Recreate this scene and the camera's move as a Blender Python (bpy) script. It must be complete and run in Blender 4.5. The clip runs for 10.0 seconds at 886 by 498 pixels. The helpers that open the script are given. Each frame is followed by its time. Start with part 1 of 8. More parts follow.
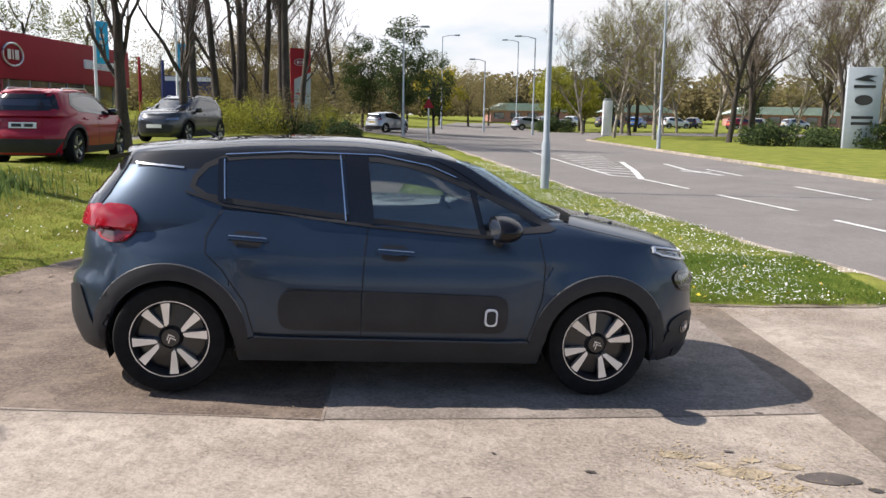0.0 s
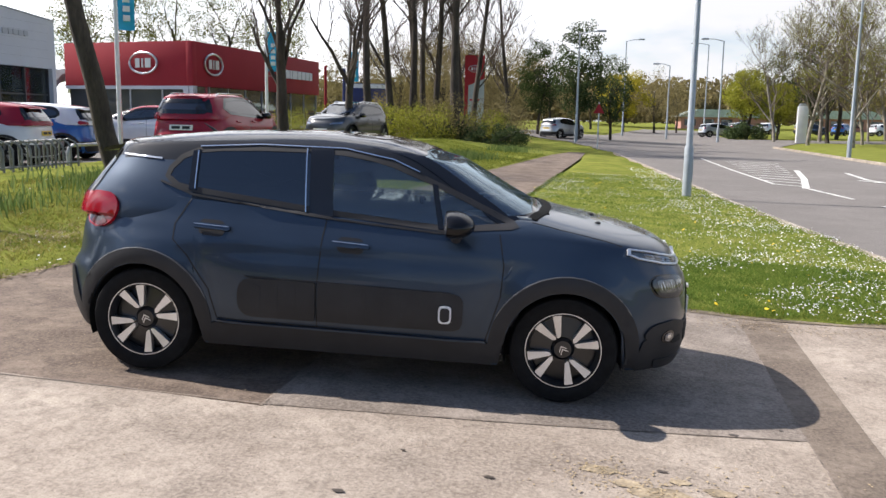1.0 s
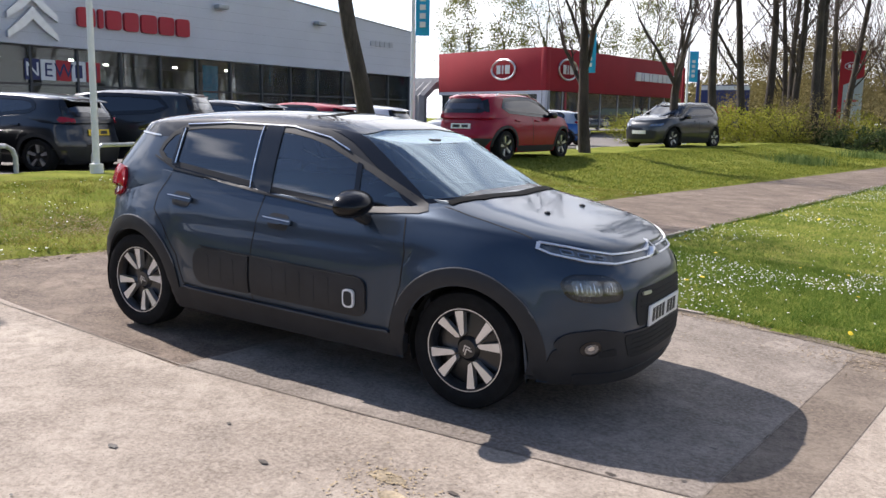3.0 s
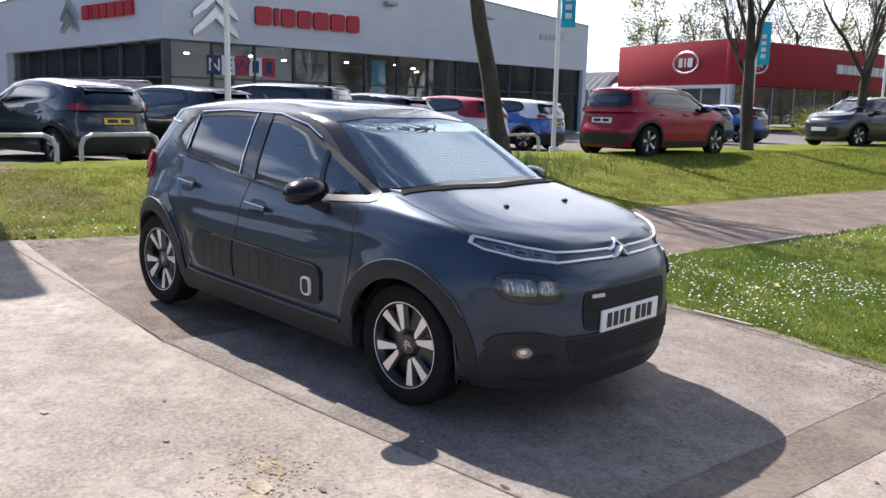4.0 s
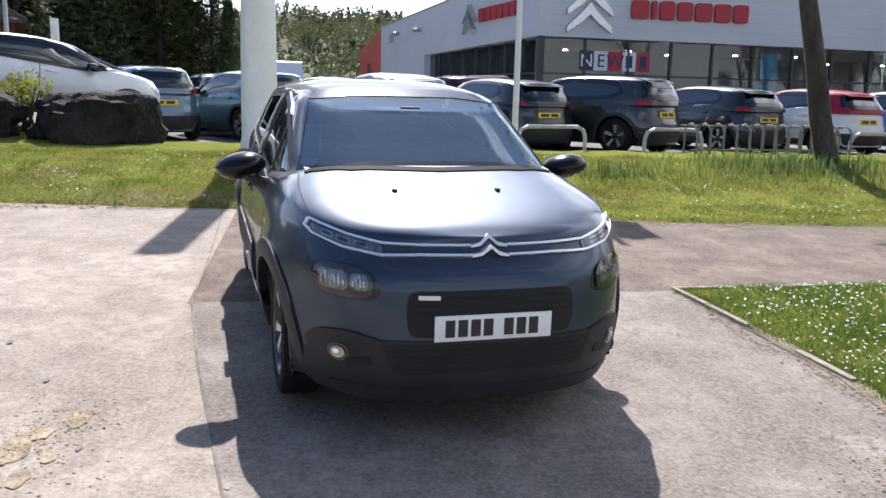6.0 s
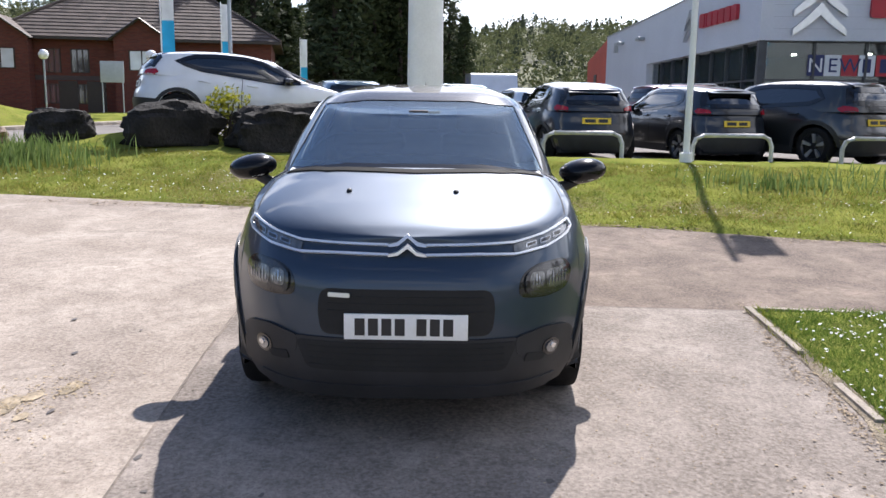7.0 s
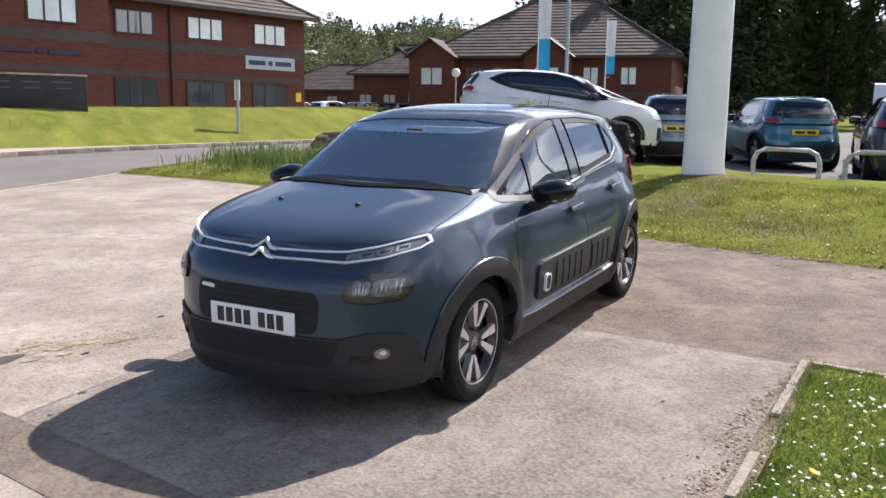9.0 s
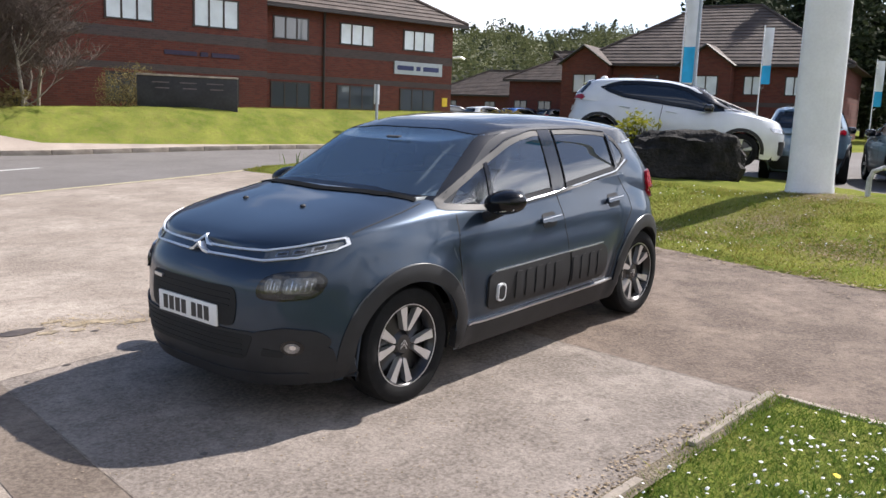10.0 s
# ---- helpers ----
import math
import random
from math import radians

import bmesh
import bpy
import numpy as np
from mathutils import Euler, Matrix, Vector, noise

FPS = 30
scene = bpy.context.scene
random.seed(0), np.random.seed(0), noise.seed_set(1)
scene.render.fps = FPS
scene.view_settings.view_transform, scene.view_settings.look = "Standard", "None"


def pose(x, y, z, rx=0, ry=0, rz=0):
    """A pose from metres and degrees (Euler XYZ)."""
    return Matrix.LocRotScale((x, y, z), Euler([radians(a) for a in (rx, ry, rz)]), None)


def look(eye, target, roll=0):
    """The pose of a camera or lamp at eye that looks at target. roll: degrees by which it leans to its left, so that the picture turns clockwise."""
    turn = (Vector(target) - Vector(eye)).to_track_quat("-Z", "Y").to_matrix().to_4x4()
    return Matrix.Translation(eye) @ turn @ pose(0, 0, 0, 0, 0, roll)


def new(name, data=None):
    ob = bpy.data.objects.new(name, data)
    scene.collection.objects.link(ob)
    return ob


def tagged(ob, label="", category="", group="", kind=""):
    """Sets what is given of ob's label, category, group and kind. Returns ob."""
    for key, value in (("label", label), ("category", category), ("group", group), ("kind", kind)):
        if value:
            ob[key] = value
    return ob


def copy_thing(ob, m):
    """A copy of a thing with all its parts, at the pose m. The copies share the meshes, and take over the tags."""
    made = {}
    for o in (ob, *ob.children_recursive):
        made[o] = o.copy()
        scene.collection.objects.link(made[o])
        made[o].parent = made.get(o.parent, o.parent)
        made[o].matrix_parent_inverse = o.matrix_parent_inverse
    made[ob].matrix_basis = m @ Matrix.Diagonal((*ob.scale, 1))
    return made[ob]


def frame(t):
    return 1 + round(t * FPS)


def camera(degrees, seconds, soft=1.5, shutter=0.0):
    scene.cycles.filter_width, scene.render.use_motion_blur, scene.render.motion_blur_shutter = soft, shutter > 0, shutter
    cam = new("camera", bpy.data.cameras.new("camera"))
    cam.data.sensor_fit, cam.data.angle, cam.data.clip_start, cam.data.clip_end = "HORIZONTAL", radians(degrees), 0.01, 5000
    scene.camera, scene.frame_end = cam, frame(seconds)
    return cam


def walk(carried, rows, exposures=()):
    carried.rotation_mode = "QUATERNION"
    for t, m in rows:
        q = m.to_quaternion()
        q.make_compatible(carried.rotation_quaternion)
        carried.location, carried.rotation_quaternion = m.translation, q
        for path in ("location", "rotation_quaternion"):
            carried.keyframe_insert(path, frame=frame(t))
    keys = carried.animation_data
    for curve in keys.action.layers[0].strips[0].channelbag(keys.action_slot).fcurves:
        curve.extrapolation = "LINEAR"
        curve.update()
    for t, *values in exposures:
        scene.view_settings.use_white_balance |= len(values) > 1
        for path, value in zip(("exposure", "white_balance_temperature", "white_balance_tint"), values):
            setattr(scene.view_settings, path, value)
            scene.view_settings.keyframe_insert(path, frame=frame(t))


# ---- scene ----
import colorsys
from mathutils.bvhtree import BVHTree
from mathutils.geometry import delaunay_2d_cdt

cam = camera(55.5, 10.0)
METRES, EYE, TILT, LEAN, TURN = 13.193, 1.636, 0.0, 0.0, 0.0
ROWS = [
    (0.0, 0.0, 0.0, 0.0, 0.16, -9.05, -0.97),
    (0.5, 0.0496, 0.0057, -0.0022, 6.44, -8.91, -0.83),
    (1.0, 0.1012, 0.0153, -0.0041, 13.09, -8.81, -1.0),
    (1.5, 0.1496, 0.0342, -0.0067, 19.66, -8.79, -1.35),
    (2.0, 0.1969, 0.0556, -0.0082, 26.39, -8.36, -1.49),
    (2.5, 0.2358, 0.0874, -0.0115, 32.81, -8.48, -1.12),
    (4.0, 0.3283, 0.1975, -0.0151, 52.03, -9.4, -1.24),
    (4.5, 0.3508, 0.2439, -0.0161, 59.04, -9.49, -1.49),
    (5.0, 0.365, 0.292, -0.0175, 65.93, -9.76, -1.46),
    (5.5, 0.378, 0.3424, -0.0184, 73.49, -10.11, -1.6),
    (7.0, 0.3801, 0.4961, -0.0215, 97.89, -9.66, -0.83),
    (7.5, 0.3733, 0.5486, -0.0213, 106.34, -9.66, -0.64),
    (8.0, 0.3577, 0.5963, -0.0211, 114.2, -9.9, -0.04),
    (8.5, 0.3423, 0.6428, -0.0181, 121.12, -9.47, 0.28),
    (9.0, 0.3221, 0.6842, -0.0156, 126.98, -9.29, -0.93),
    (9.5, 0.2941, 0.7192, -0.0135, 132.67, -8.92, -1.65),
    (10.0, 0.2665, 0.7561, -0.0118, 138.35, -9.21, -2.18),
]
walk(cam, [(t, pose(0, 0, EYE, TILT, LEAN, TURN) @ pose(METRES * x, METRES * y, METRES * z, 90 + pitch, roll, yaw)) for t, x, y, z, yaw, pitch, roll in ROWS],
     [(0.0, -0.15, 6700, 12), (2.5, -0.13, 6650, 13), (4.0, 0.0, 6400, 14), (5.5, 0.07, 6350, 14), (7.5, 0.06, 6400, 14), (9.0, -0.06, 6500, 14), (10.0, -0.12, 6550, 13)])

# ---- light: afternoon sun from the west, bright sky with broken cloud ----
SUN_AZ, SUN_EL = radians(-86.0), radians(45.0)   # azimuth clockwise from +y
world = bpy.data.worlds.new("sky")
scene.world = world
world.use_nodes = True
wn, wl = world.node_tree.nodes, world.node_tree.links
wn.clear()
w_out, w_bg = wn.new("ShaderNodeOutputWorld"), wn.new("ShaderNodeBackground")
w_sky = wn.new("ShaderNodeTexSky")
w_sky.sky_type, w_sky.sun_disc = "NISHITA", False
w_sky.sun_elevation, w_sky.sun_rotation = SUN_EL, SUN_AZ
w_sky.dust_density, w_sky.air_density, w_sky.ozone_density = 0.6, 1.0, 2.0
w_tc, w_map, w_noise, w_ramp, w_mix = (wn.new(k) for k in ("ShaderNodeTexCoord", "ShaderNodeMapping", "ShaderNodeTexNoise", "ShaderNodeValToRGB", "ShaderNodeMix"))
w_mix.data_type = "RGBA"
w_map.inputs["Scale"].default_value = (1.0, 1.0, 3.2)
w_noise.inputs["Scale"].default_value, w_noise.inputs["Detail"].default_value, w_noise.inputs["Roughness"].default_value = 2.3, 7.0, 0.55
w_ramp.color_ramp.elements[0].position, w_ramp.color_ramp.elements[1].position = 0.43, 0.60
wl.new(w_tc.outputs["Generated"], w_map.inputs["Vector"])
wl.new(w_map.outputs["Vector"], w_noise.inputs["Vector"])
w_sep, w_tilt, w_sum = wn.new("ShaderNodeSeparateXYZ"), wn.new("ShaderNodeMath"), wn.new("ShaderNodeMath")
w_tilt.operation, w_sum.operation = "MULTIPLY", "ADD"
w_tilt.inputs[1].default_value = 0.15        # more cloud to the north
wl.new(w_tc.outputs["Generated"], w_sep.inputs["Vector"])
wl.new(w_sep.outputs["Y"], w_tilt.inputs[0])
wl.new(w_noise.outputs["Fac"], w_sum.inputs[0])
wl.new(w_tilt.outputs[0], w_sum.inputs[1])
w_top, w_less = wn.new("ShaderNodeMapRange"), wn.new("ShaderNodeMath")    # the sky clears overhead
w_top.inputs["From Min"].default_value, w_top.inputs["From Max"].default_value = 0.25, 0.7
w_top.inputs["To Min"].default_value, w_top.inputs["To Max"].default_value = 0.0, 0.13
w_less.operation = "SUBTRACT"
wl.new(w_sep.outputs["Z"], w_top.inputs["Value"])
wl.new(w_sum.outputs[0], w_less.inputs[0])
wl.new(w_top.outputs["Result"], w_less.inputs[1])
wl.new(w_less.outputs[0], w_ramp.inputs["Fac"])
w_haze, w_most = wn.new("ShaderNodeMapRange"), wn.new("ShaderNodeMath")
w_haze.inputs["From Min"].default_value, w_haze.inputs["From Max"].default_value = 0.22, -0.02    # white haze towards the horizon
w_haze.inputs["To Min"].default_value, w_haze.inputs["To Max"].default_value = 0.0, 0.75
w_most.operation = "MAXIMUM"
wl.new(w_sep.outputs["Z"], w_haze.inputs["Value"])
wl.new(w_haze.outputs["Result"], w_most.inputs[0])
wl.new(w_ramp.outputs["Color"], w_most.inputs[1])
wl.new(w_most.outputs[0], w_mix.inputs["Factor"])
w_lift = wn.new("ShaderNodeVectorMath")    # thin bright haze over the blue
w_lift.operation = "MULTIPLY"
w_lift.inputs[1].default_value = (1.5, 1.6, 1.75)
wl.new(w_sky.outputs["Color"], w_lift.inputs[0])
wl.new(w_lift.outputs["Vector"], w_mix.inputs["A"])
w_dot, w_near, w_cloud = wn.new("ShaderNodeVectorMath"), wn.new("ShaderNodeMapRange"), wn.new("ShaderNodeVectorMath")    # clouds glow towards the sun
w_dot.operation, w_cloud.operation = "DOT_PRODUCT", "SCALE"
w_dot.inputs[1].default_value = (math.sin(SUN_AZ) * math.cos(SUN_EL), math.cos(SUN_AZ) * math.cos(SUN_EL), math.sin(SUN_EL))
w_near.inputs["From Min"].default_value, w_near.inputs["From Max"].default_value = 0.1, 1.0
w_near.inputs["To Min"].default_value, w_near.inputs["To Max"].default_value = 0.82, 2.5
w_cloud.inputs[0].default_value = (13.6, 14.1, 15.0)
wl.new(w_tc.outputs["Generated"], w_dot.inputs[0])
wl.new(w_dot.outputs["Value"], w_near.inputs["Value"])
wl.new(w_near.outputs["Result"], w_cloud.inputs["Scale"])
wl.new(w_cloud.outputs["Vector"], w_mix.inputs["B"])
wl.new(w_mix.outputs["Result"], w_bg.inputs["Color"])
w_bg.inputs["Strength"].default_value = 0.095
wl.new(w_bg.outputs["Background"], w_out.inputs["Surface"])
sun = new("sun", bpy.data.lights.new("sun", "SUN"))
sun.data.energy, sun.data.angle, sun.data.color = 8.4, radians(0.55), (1.0, 0.955, 0.90)
sun_dir = Vector((math.sin(SUN_AZ) * math.cos(SUN_EL), math.cos(SUN_AZ) * math.cos(SUN_EL), math.sin(SUN_EL)))
sun.matrix_world = look(sun_dir * 60, (0, 0, 0))
scene.view_settings.exposure = 0.0


# ---- materials ----
def mat(name, col, rough=0.6, metal=0.0, var=0.2, scale=6.0, fine=70.0, bump=0.0, coat=0.0, col2=None, rand=0.0, bump_dist=0.01, stretch=(1, 1, 1), spec=0.5):
    m = bpy.data.materials.new(name)
    m.use_nodes = True
    n, l = m.node_tree.nodes, m.node_tree.links
    b = n["Principled BSDF"]
    b.inputs["Roughness"].default_value, b.inputs["Metallic"].default_value = rough, metal
    b.inputs["Coat Weight"].default_value, b.inputs["Coat Roughness"].default_value = coat, 0.03
    b.inputs["Specular IOR Level"].default_value = spec
    b.inputs["Base Color"].default_value = (*col, 1)
    if var or bump or col2:
        tc, mp = n.new("ShaderNodeTexCoord"), n.new("ShaderNodeMapping")
        mp.inputs["Scale"].default_value = stretch
        l.new(tc.outputs["Object"], mp.inputs["Vector"])
        big, small = n.new("ShaderNodeTexNoise"), n.new("ShaderNodeTexNoise")
        big.inputs["Scale"].default_value, big.inputs["Detail"].default_value = scale, 6
        small.inputs["Scale"].default_value, small.inputs["Detail"].default_value = fine, 4
        for t in (big, small):
            l.new(mp.outputs["Vector"], t.inputs["Vector"])
        r = n.new("ShaderNodeValToRGB")
        r.color_ramp.elements[0].position, r.color_ramp.elements[1].position = 0.33, 0.67
        a = tuple(c * (1 - var) for c in col)
        z = col2 or tuple(min(1, c * (1 + var)) for c in col)
        r.color_ramp.elements[0].color, r.color_ramp.elements[1].color = (*a, 1), (*z, 1)
        l.new(big.outputs["Fac"], r.inputs["Fac"])
        mx = n.new("ShaderNodeMix")
        mx.data_type, mx.blend_type = "RGBA", "MULTIPLY"
        mx.inputs["Factor"].default_value = min(1.0, var * 2.2)
        l.new(r.outputs["Color"], mx.inputs["A"])
        g = n.new("ShaderNodeMapRange")
        g.inputs["From Min"].default_value, g.inputs["From Max"].default_value = 0.25, 0.75
        g.inputs["To Min"].default_value, g.inputs["To Max"].default_value = 0.6, 1.3
        l.new(small.outputs["Fac"], g.inputs["Value"])
        l.new(g.outputs["Result"], mx.inputs["B"])
        out = mx.outputs["Result"]
        if rand:
            oi, h = n.new("ShaderNodeObjectInfo"), n.new("ShaderNodeHueSaturation")
            v = n.new("ShaderNodeMapRange")
            v.inputs["To Min"].default_value, v.inputs["To Max"].default_value = 1 - rand, 1 + rand
            l.new(oi.outputs["Random"], v.inputs["Value"])
            l.new(v.outputs["Result"], h.inputs["Value"])
            l.new(out, h.inputs["Color"])
            out = h.outputs["Color"]
        l.new(out, b.inputs["Base Color"])
        if bump:
            bp = n.new("ShaderNodeBump")
            bp.inputs["Strength"].default_value, bp.inputs["Distance"].default_value = bump, bump_dist
            l.new(small.outputs["Fac"], bp.inputs["Height"])
            l.new(bp.outputs["Normal"], b.inputs["Normal"])
    return m


def rough_ground(name, a, b, dirt, scale, deep=0.008):
    """Worn paving: broad stains, finer blotches, specks, and a worn bumpy skin."""
    m = bpy.data.materials.new(name)
    m.use_nodes = True
    n, l = m.node_tree.nodes, m.node_tree.links
    p = n["Principled BSDF"]
    p.inputs["Roughness"].default_value, p.inputs["Specular IOR Level"].default_value = 0.9, 0.25 if deep < 0.02 else 0.0
    tc = n.new("ShaderNodeTexCoord")

    def noisy(sc, det, lo, hi, dist=0.0):
        t, g = n.new("ShaderNodeTexNoise"), n.new("ShaderNodeMapRange")
        t.inputs["Scale"].default_value, t.inputs["Detail"].default_value, t.inputs["Distortion"].default_value = sc, det, dist
        g.inputs["From Min"].default_value, g.inputs["From Max"].default_value = lo, hi
        l.new(tc.outputs["Object"], t.inputs["Vector"])
        l.new(t.outputs["Fac"], g.inputs["Value"])
        return t, g

    def blend(fac, c1, c2, amount=None):
        x = n.new("ShaderNodeMix")
        x.data_type = "RGBA"
        for key, c in (("A", c1), ("B", c2)):
            if isinstance(c, tuple):
                x.inputs[key].default_value = (*c, 1)
            else:
                l.new(c, x.inputs[key])
        if amount is not None:
            k = n.new("ShaderNodeMath")
            k.operation = "MULTIPLY"
            k.inputs[1].default_value = amount
            l.new(fac, k.inputs[0])
            fac = k.outputs[0]
        l.new(fac, x.inputs["Factor"])
        return x.outputs["Result"]
    _, g1 = noisy(scale, 8, 0.36, 0.66, 0.4)
    _, g2 = noisy(scale * 3.3, 8, 0.47, 0.70, 0.5)
    _, g5 = noisy(11, 8, 0.44, 0.62, 0.6)
    t3, g3 = noisy(46, 5, 0.35, 0.7)
    t4, g4 = noisy(120, 4, 0.57, 0.66)
    _, g0 = noisy(scale * 0.14, 5, 0.38, 0.66, 0.3)
    c = blend(g1.outputs["Result"], a, b)
    c = blend(g0.outputs["Result"], c, tuple(0.7 * u + 0.3 * v for u, v in zip(a, dirt)), 0.4)
    c = blend(g2.outputs["Result"], c, dirt, 0.5)
    c = blend(g5.outputs["Result"], c, tuple(0.5 * (u + v) for u, v in zip(a, dirt)), 0.5)
    c = blend(g3.outputs["Result"], c, tuple(min(1, v * 1.25) for v in b), 0.42)
    c = blend(g4.outputs["Result"], c, dirt, 0.5)
    l.new(c, p.inputs["Base Color"])
    bp = n.new("ShaderNodeBump")
    bp.inputs["Strength"].default_value, bp.inputs["Distance"].default_value = 0.8, deep
    l.new(t3.outputs["Fac"], bp.inputs["Height"])
    l.new(bp.outputs["Normal"], p.inputs["Normal"])
    return m


def glass_mat(name, tint, rough=0.0, ior=1.5, veil=0.0, sheen=(1, 1, 1)):
    m = bpy.data.materials.new(name)
    m.use_nodes = True
    n, l = m.node_tree.nodes, m.node_tree.links
    n.remove(n["Principled BSDF"])
    tr, gl, mx, fr = n.new("ShaderNodeBsdfTransparent"), n.new("ShaderNodeBsdfGlossy"), n.new("ShaderNodeMixShader"), n.new("ShaderNodeFresnel")
    tr.inputs["Color"].default_value = (*tint, 1)
    gl.inputs["Roughness"].default_value = rough
    gl.inputs["Color"].default_value = (*sheen, 1)
    fr.inputs["IOR"].default_value = ior
    l.new(fr.outputs["Fac"], mx.inputs["Fac"])
    l.new(tr.outputs["BSDF"], mx.inputs[1])
    l.new(gl.outputs["BSDF"], mx.inputs[2])
    out = mx.outputs["Shader"]
    # dusty film in sky blue, painting a pale sky veil onto the glass
    if veil:
        tl, df, half, film_ = n.new("ShaderNodeBsdfTranslucent"), n.new("ShaderNodeBsdfDiffuse"), n.new("ShaderNodeMixShader"), n.new("ShaderNodeMixShader")
        for k in (tl, df):
            k.inputs["Color"].default_value = (0.5, 0.66, 0.82, 1)
        l.new(df.outputs["BSDF"], half.inputs[1])
        l.new(tl.outputs["BSDF"], half.inputs[2])
        film_.inputs["Fac"].default_value = veil
        l.new(out, film_.inputs[1])
        l.new(half.outputs["Shader"], film_.inputs[2])
        out = film_.outputs["Shader"]
    l.new(out, n["Material Output"].inputs["Surface"])
    return m


def glow_mat(name, col, strength):
    m = bpy.data.materials.new(name)
    m.use_nodes = True
    b = m.node_tree.nodes["Principled BSDF"]
    b.inputs["Base Color"].default_value = (*col, 1)
    b.inputs["Emission Color"].default_value, b.inputs["Emission Strength"].default_value = (*col, 1), strength
    return m


def paint(name, col, metal=0.35, rough=0.32, coat_rough=0.03):
    m = mat(name, col, rough, metal, var=0.06, scale=3, fine=900, coat=1.0)
    m.node_tree.nodes["Principled BSDF"].inputs["Coat Roughness"].default_value = coat_rough
    return m


M_PAINT = paint("grey metallic paint", (0.030, 0.049, 0.078), metal=0.65, rough=0.42, coat_rough=0.04)
M_PAINT.node_tree.nodes["Principled BSDF"].inputs["Coat IOR"].default_value = 1.40
M_PAINT.node_tree.nodes["Principled BSDF"].inputs["Coat Weight"].default_value = 0.75
M_ROOF = paint("black roof paint", (0.008, 0.010, 0.014), metal=0.0, rough=0.6, coat_rough=0.02)
M_ROOF.node_tree.nodes["Principled BSDF"].inputs["Specular IOR Level"].default_value = 0.1
M_ROOF.node_tree.nodes["Principled BSDF"].inputs["Coat IOR"].default_value = 1.40
M_PLASTIC = mat("black textured plastic", (0.027, 0.027, 0.029), 0.55, var=0.15, fine=400, bump=0.15, bump_dist=0.001, spec=0.3)
M_GLOSS = mat("gloss black", (0.008, 0.008, 0.009), 0.16, var=0.0, coat=0.3)
M_MIRROR_SHELL = mat("satin black mirror shell", (0.006, 0.006, 0.007), 0.18, var=0.0, spec=0.3)
M_CHROME = mat("chrome", (0.86, 0.87, 0.88), 0.22, 1.0, var=0.0)
M_SATIN = mat("satin silver", (0.62, 0.63, 0.65), 0.3, 0.9, var=0.05)
M_ALLOY = mat("machined alloy", (0.72, 0.73, 0.75), 0.28, 0.85, var=0.08, fine=300)
M_RIMDARK = mat("black rim paint", (0.012, 0.012, 0.013), 0.3, var=0.1, coat=0.4)
M_RUBBER = mat("tyre rubber", (0.009, 0.009, 0.0095), 0.8, var=0.25, scale=20, fine=160, bump=0.2, bump_dist=0.003, spec=0.2)
M_GLASS = glass_mat("car glass", (0.70, 0.78, 0.78), 0.0, 2.15, 0.02)
# strongest veil: its blue brightens the screen like reflected sky
M_SCREEN = glass_mat("dusty sky-veiled laminated windscreen glass", (0.66, 0.76, 0.78), 0.0, 2.3, 0.075, (0.75, 0.9, 1.0))
M_PRIVACY = glass_mat("privacy glass", (0.07, 0.075, 0.08), 0.0, 2.0)
M_CABIN = mat("cabin trim", (0.035, 0.036, 0.04), 0.75, var=0.2, fine=200)
M_SEAT = mat("seat cloth", (0.06, 0.062, 0.068), 0.9, var=0.25, fine=300)
M_RED_LENS = mat("red lens", (0.30, 0.002, 0.010), 0.15, var=0.1, scale=30, coat=0.3)
M_LAMP_BOWL = mat("lamp reflector", (0.35, 0.36, 0.38), 0.2, 0.9, var=0.3, scale=25)
M_PLATE_W = mat("white plate", (0.82, 0.82, 0.8), 0.4, var=0.04)
M_PLATE_Y = mat("yellow plate", (0.75, 0.52, 0.03), 0.4, var=0.05)
M_INK = mat("plate ink", (0.02, 0.02, 0.022), 0.5, var=0.0)
M_WHITE = mat("white enamel", (0.78, 0.79, 0.8), 0.35, var=0.06, scale=2, fine=30)
M_DARKMETAL = mat("dark underside", (0.012, 0.012, 0.012), 0.8, var=0.2)

M_GRASS = rough_ground("short grass", (0.078, 0.125, 0.018), (0.25, 0.265, 0.058), (0.19, 0.155, 0.07), 1.3, 0.03)
M_CONCRETE = rough_ground("worn concrete", (0.220, 0.178, 0.143), (0.435, 0.375, 0.315), (0.105, 0.085, 0.07), 0.9)
M_TARMAC = rough_ground("old brown tarmac", (0.10, 0.074, 0.058), (0.25, 0.195, 0.155), (0.045, 0.034, 0.027), 1.9)
M_ROAD = rough_ground("grey asphalt", (0.148, 0.136, 0.126), (0.21, 0.194, 0.182), (0.10, 0.09, 0.083), 0.4)
M_STRIP = rough_ground("brown patching", (0.12, 0.094, 0.074), (0.25, 0.205, 0.165), (0.075, 0.058, 0.046), 1.6)
M_GRAVEL = mat("gravel and moss edge", (0.15, 0.115, 0.075), 0.95, var=0.5, scale=5, fine=60, bump=1.0, bump_dist=0.02, col2=(0.30, 0.245, 0.17))
M_KERB = mat("kerb stone", (0.31, 0.265, 0.215), 0.9, var=0.3, scale=4, fine=60, bump=0.5, bump_dist=0.006, rand=0.12)
M_LINE = mat("white road paint", (0.58, 0.58, 0.55), 0.8, var=0.2, scale=3, fine=40)
M_SAND = mat("yellow lichen stain", (0.31, 0.25, 0.17), 0.95, var=0.4, scale=9, fine=60)


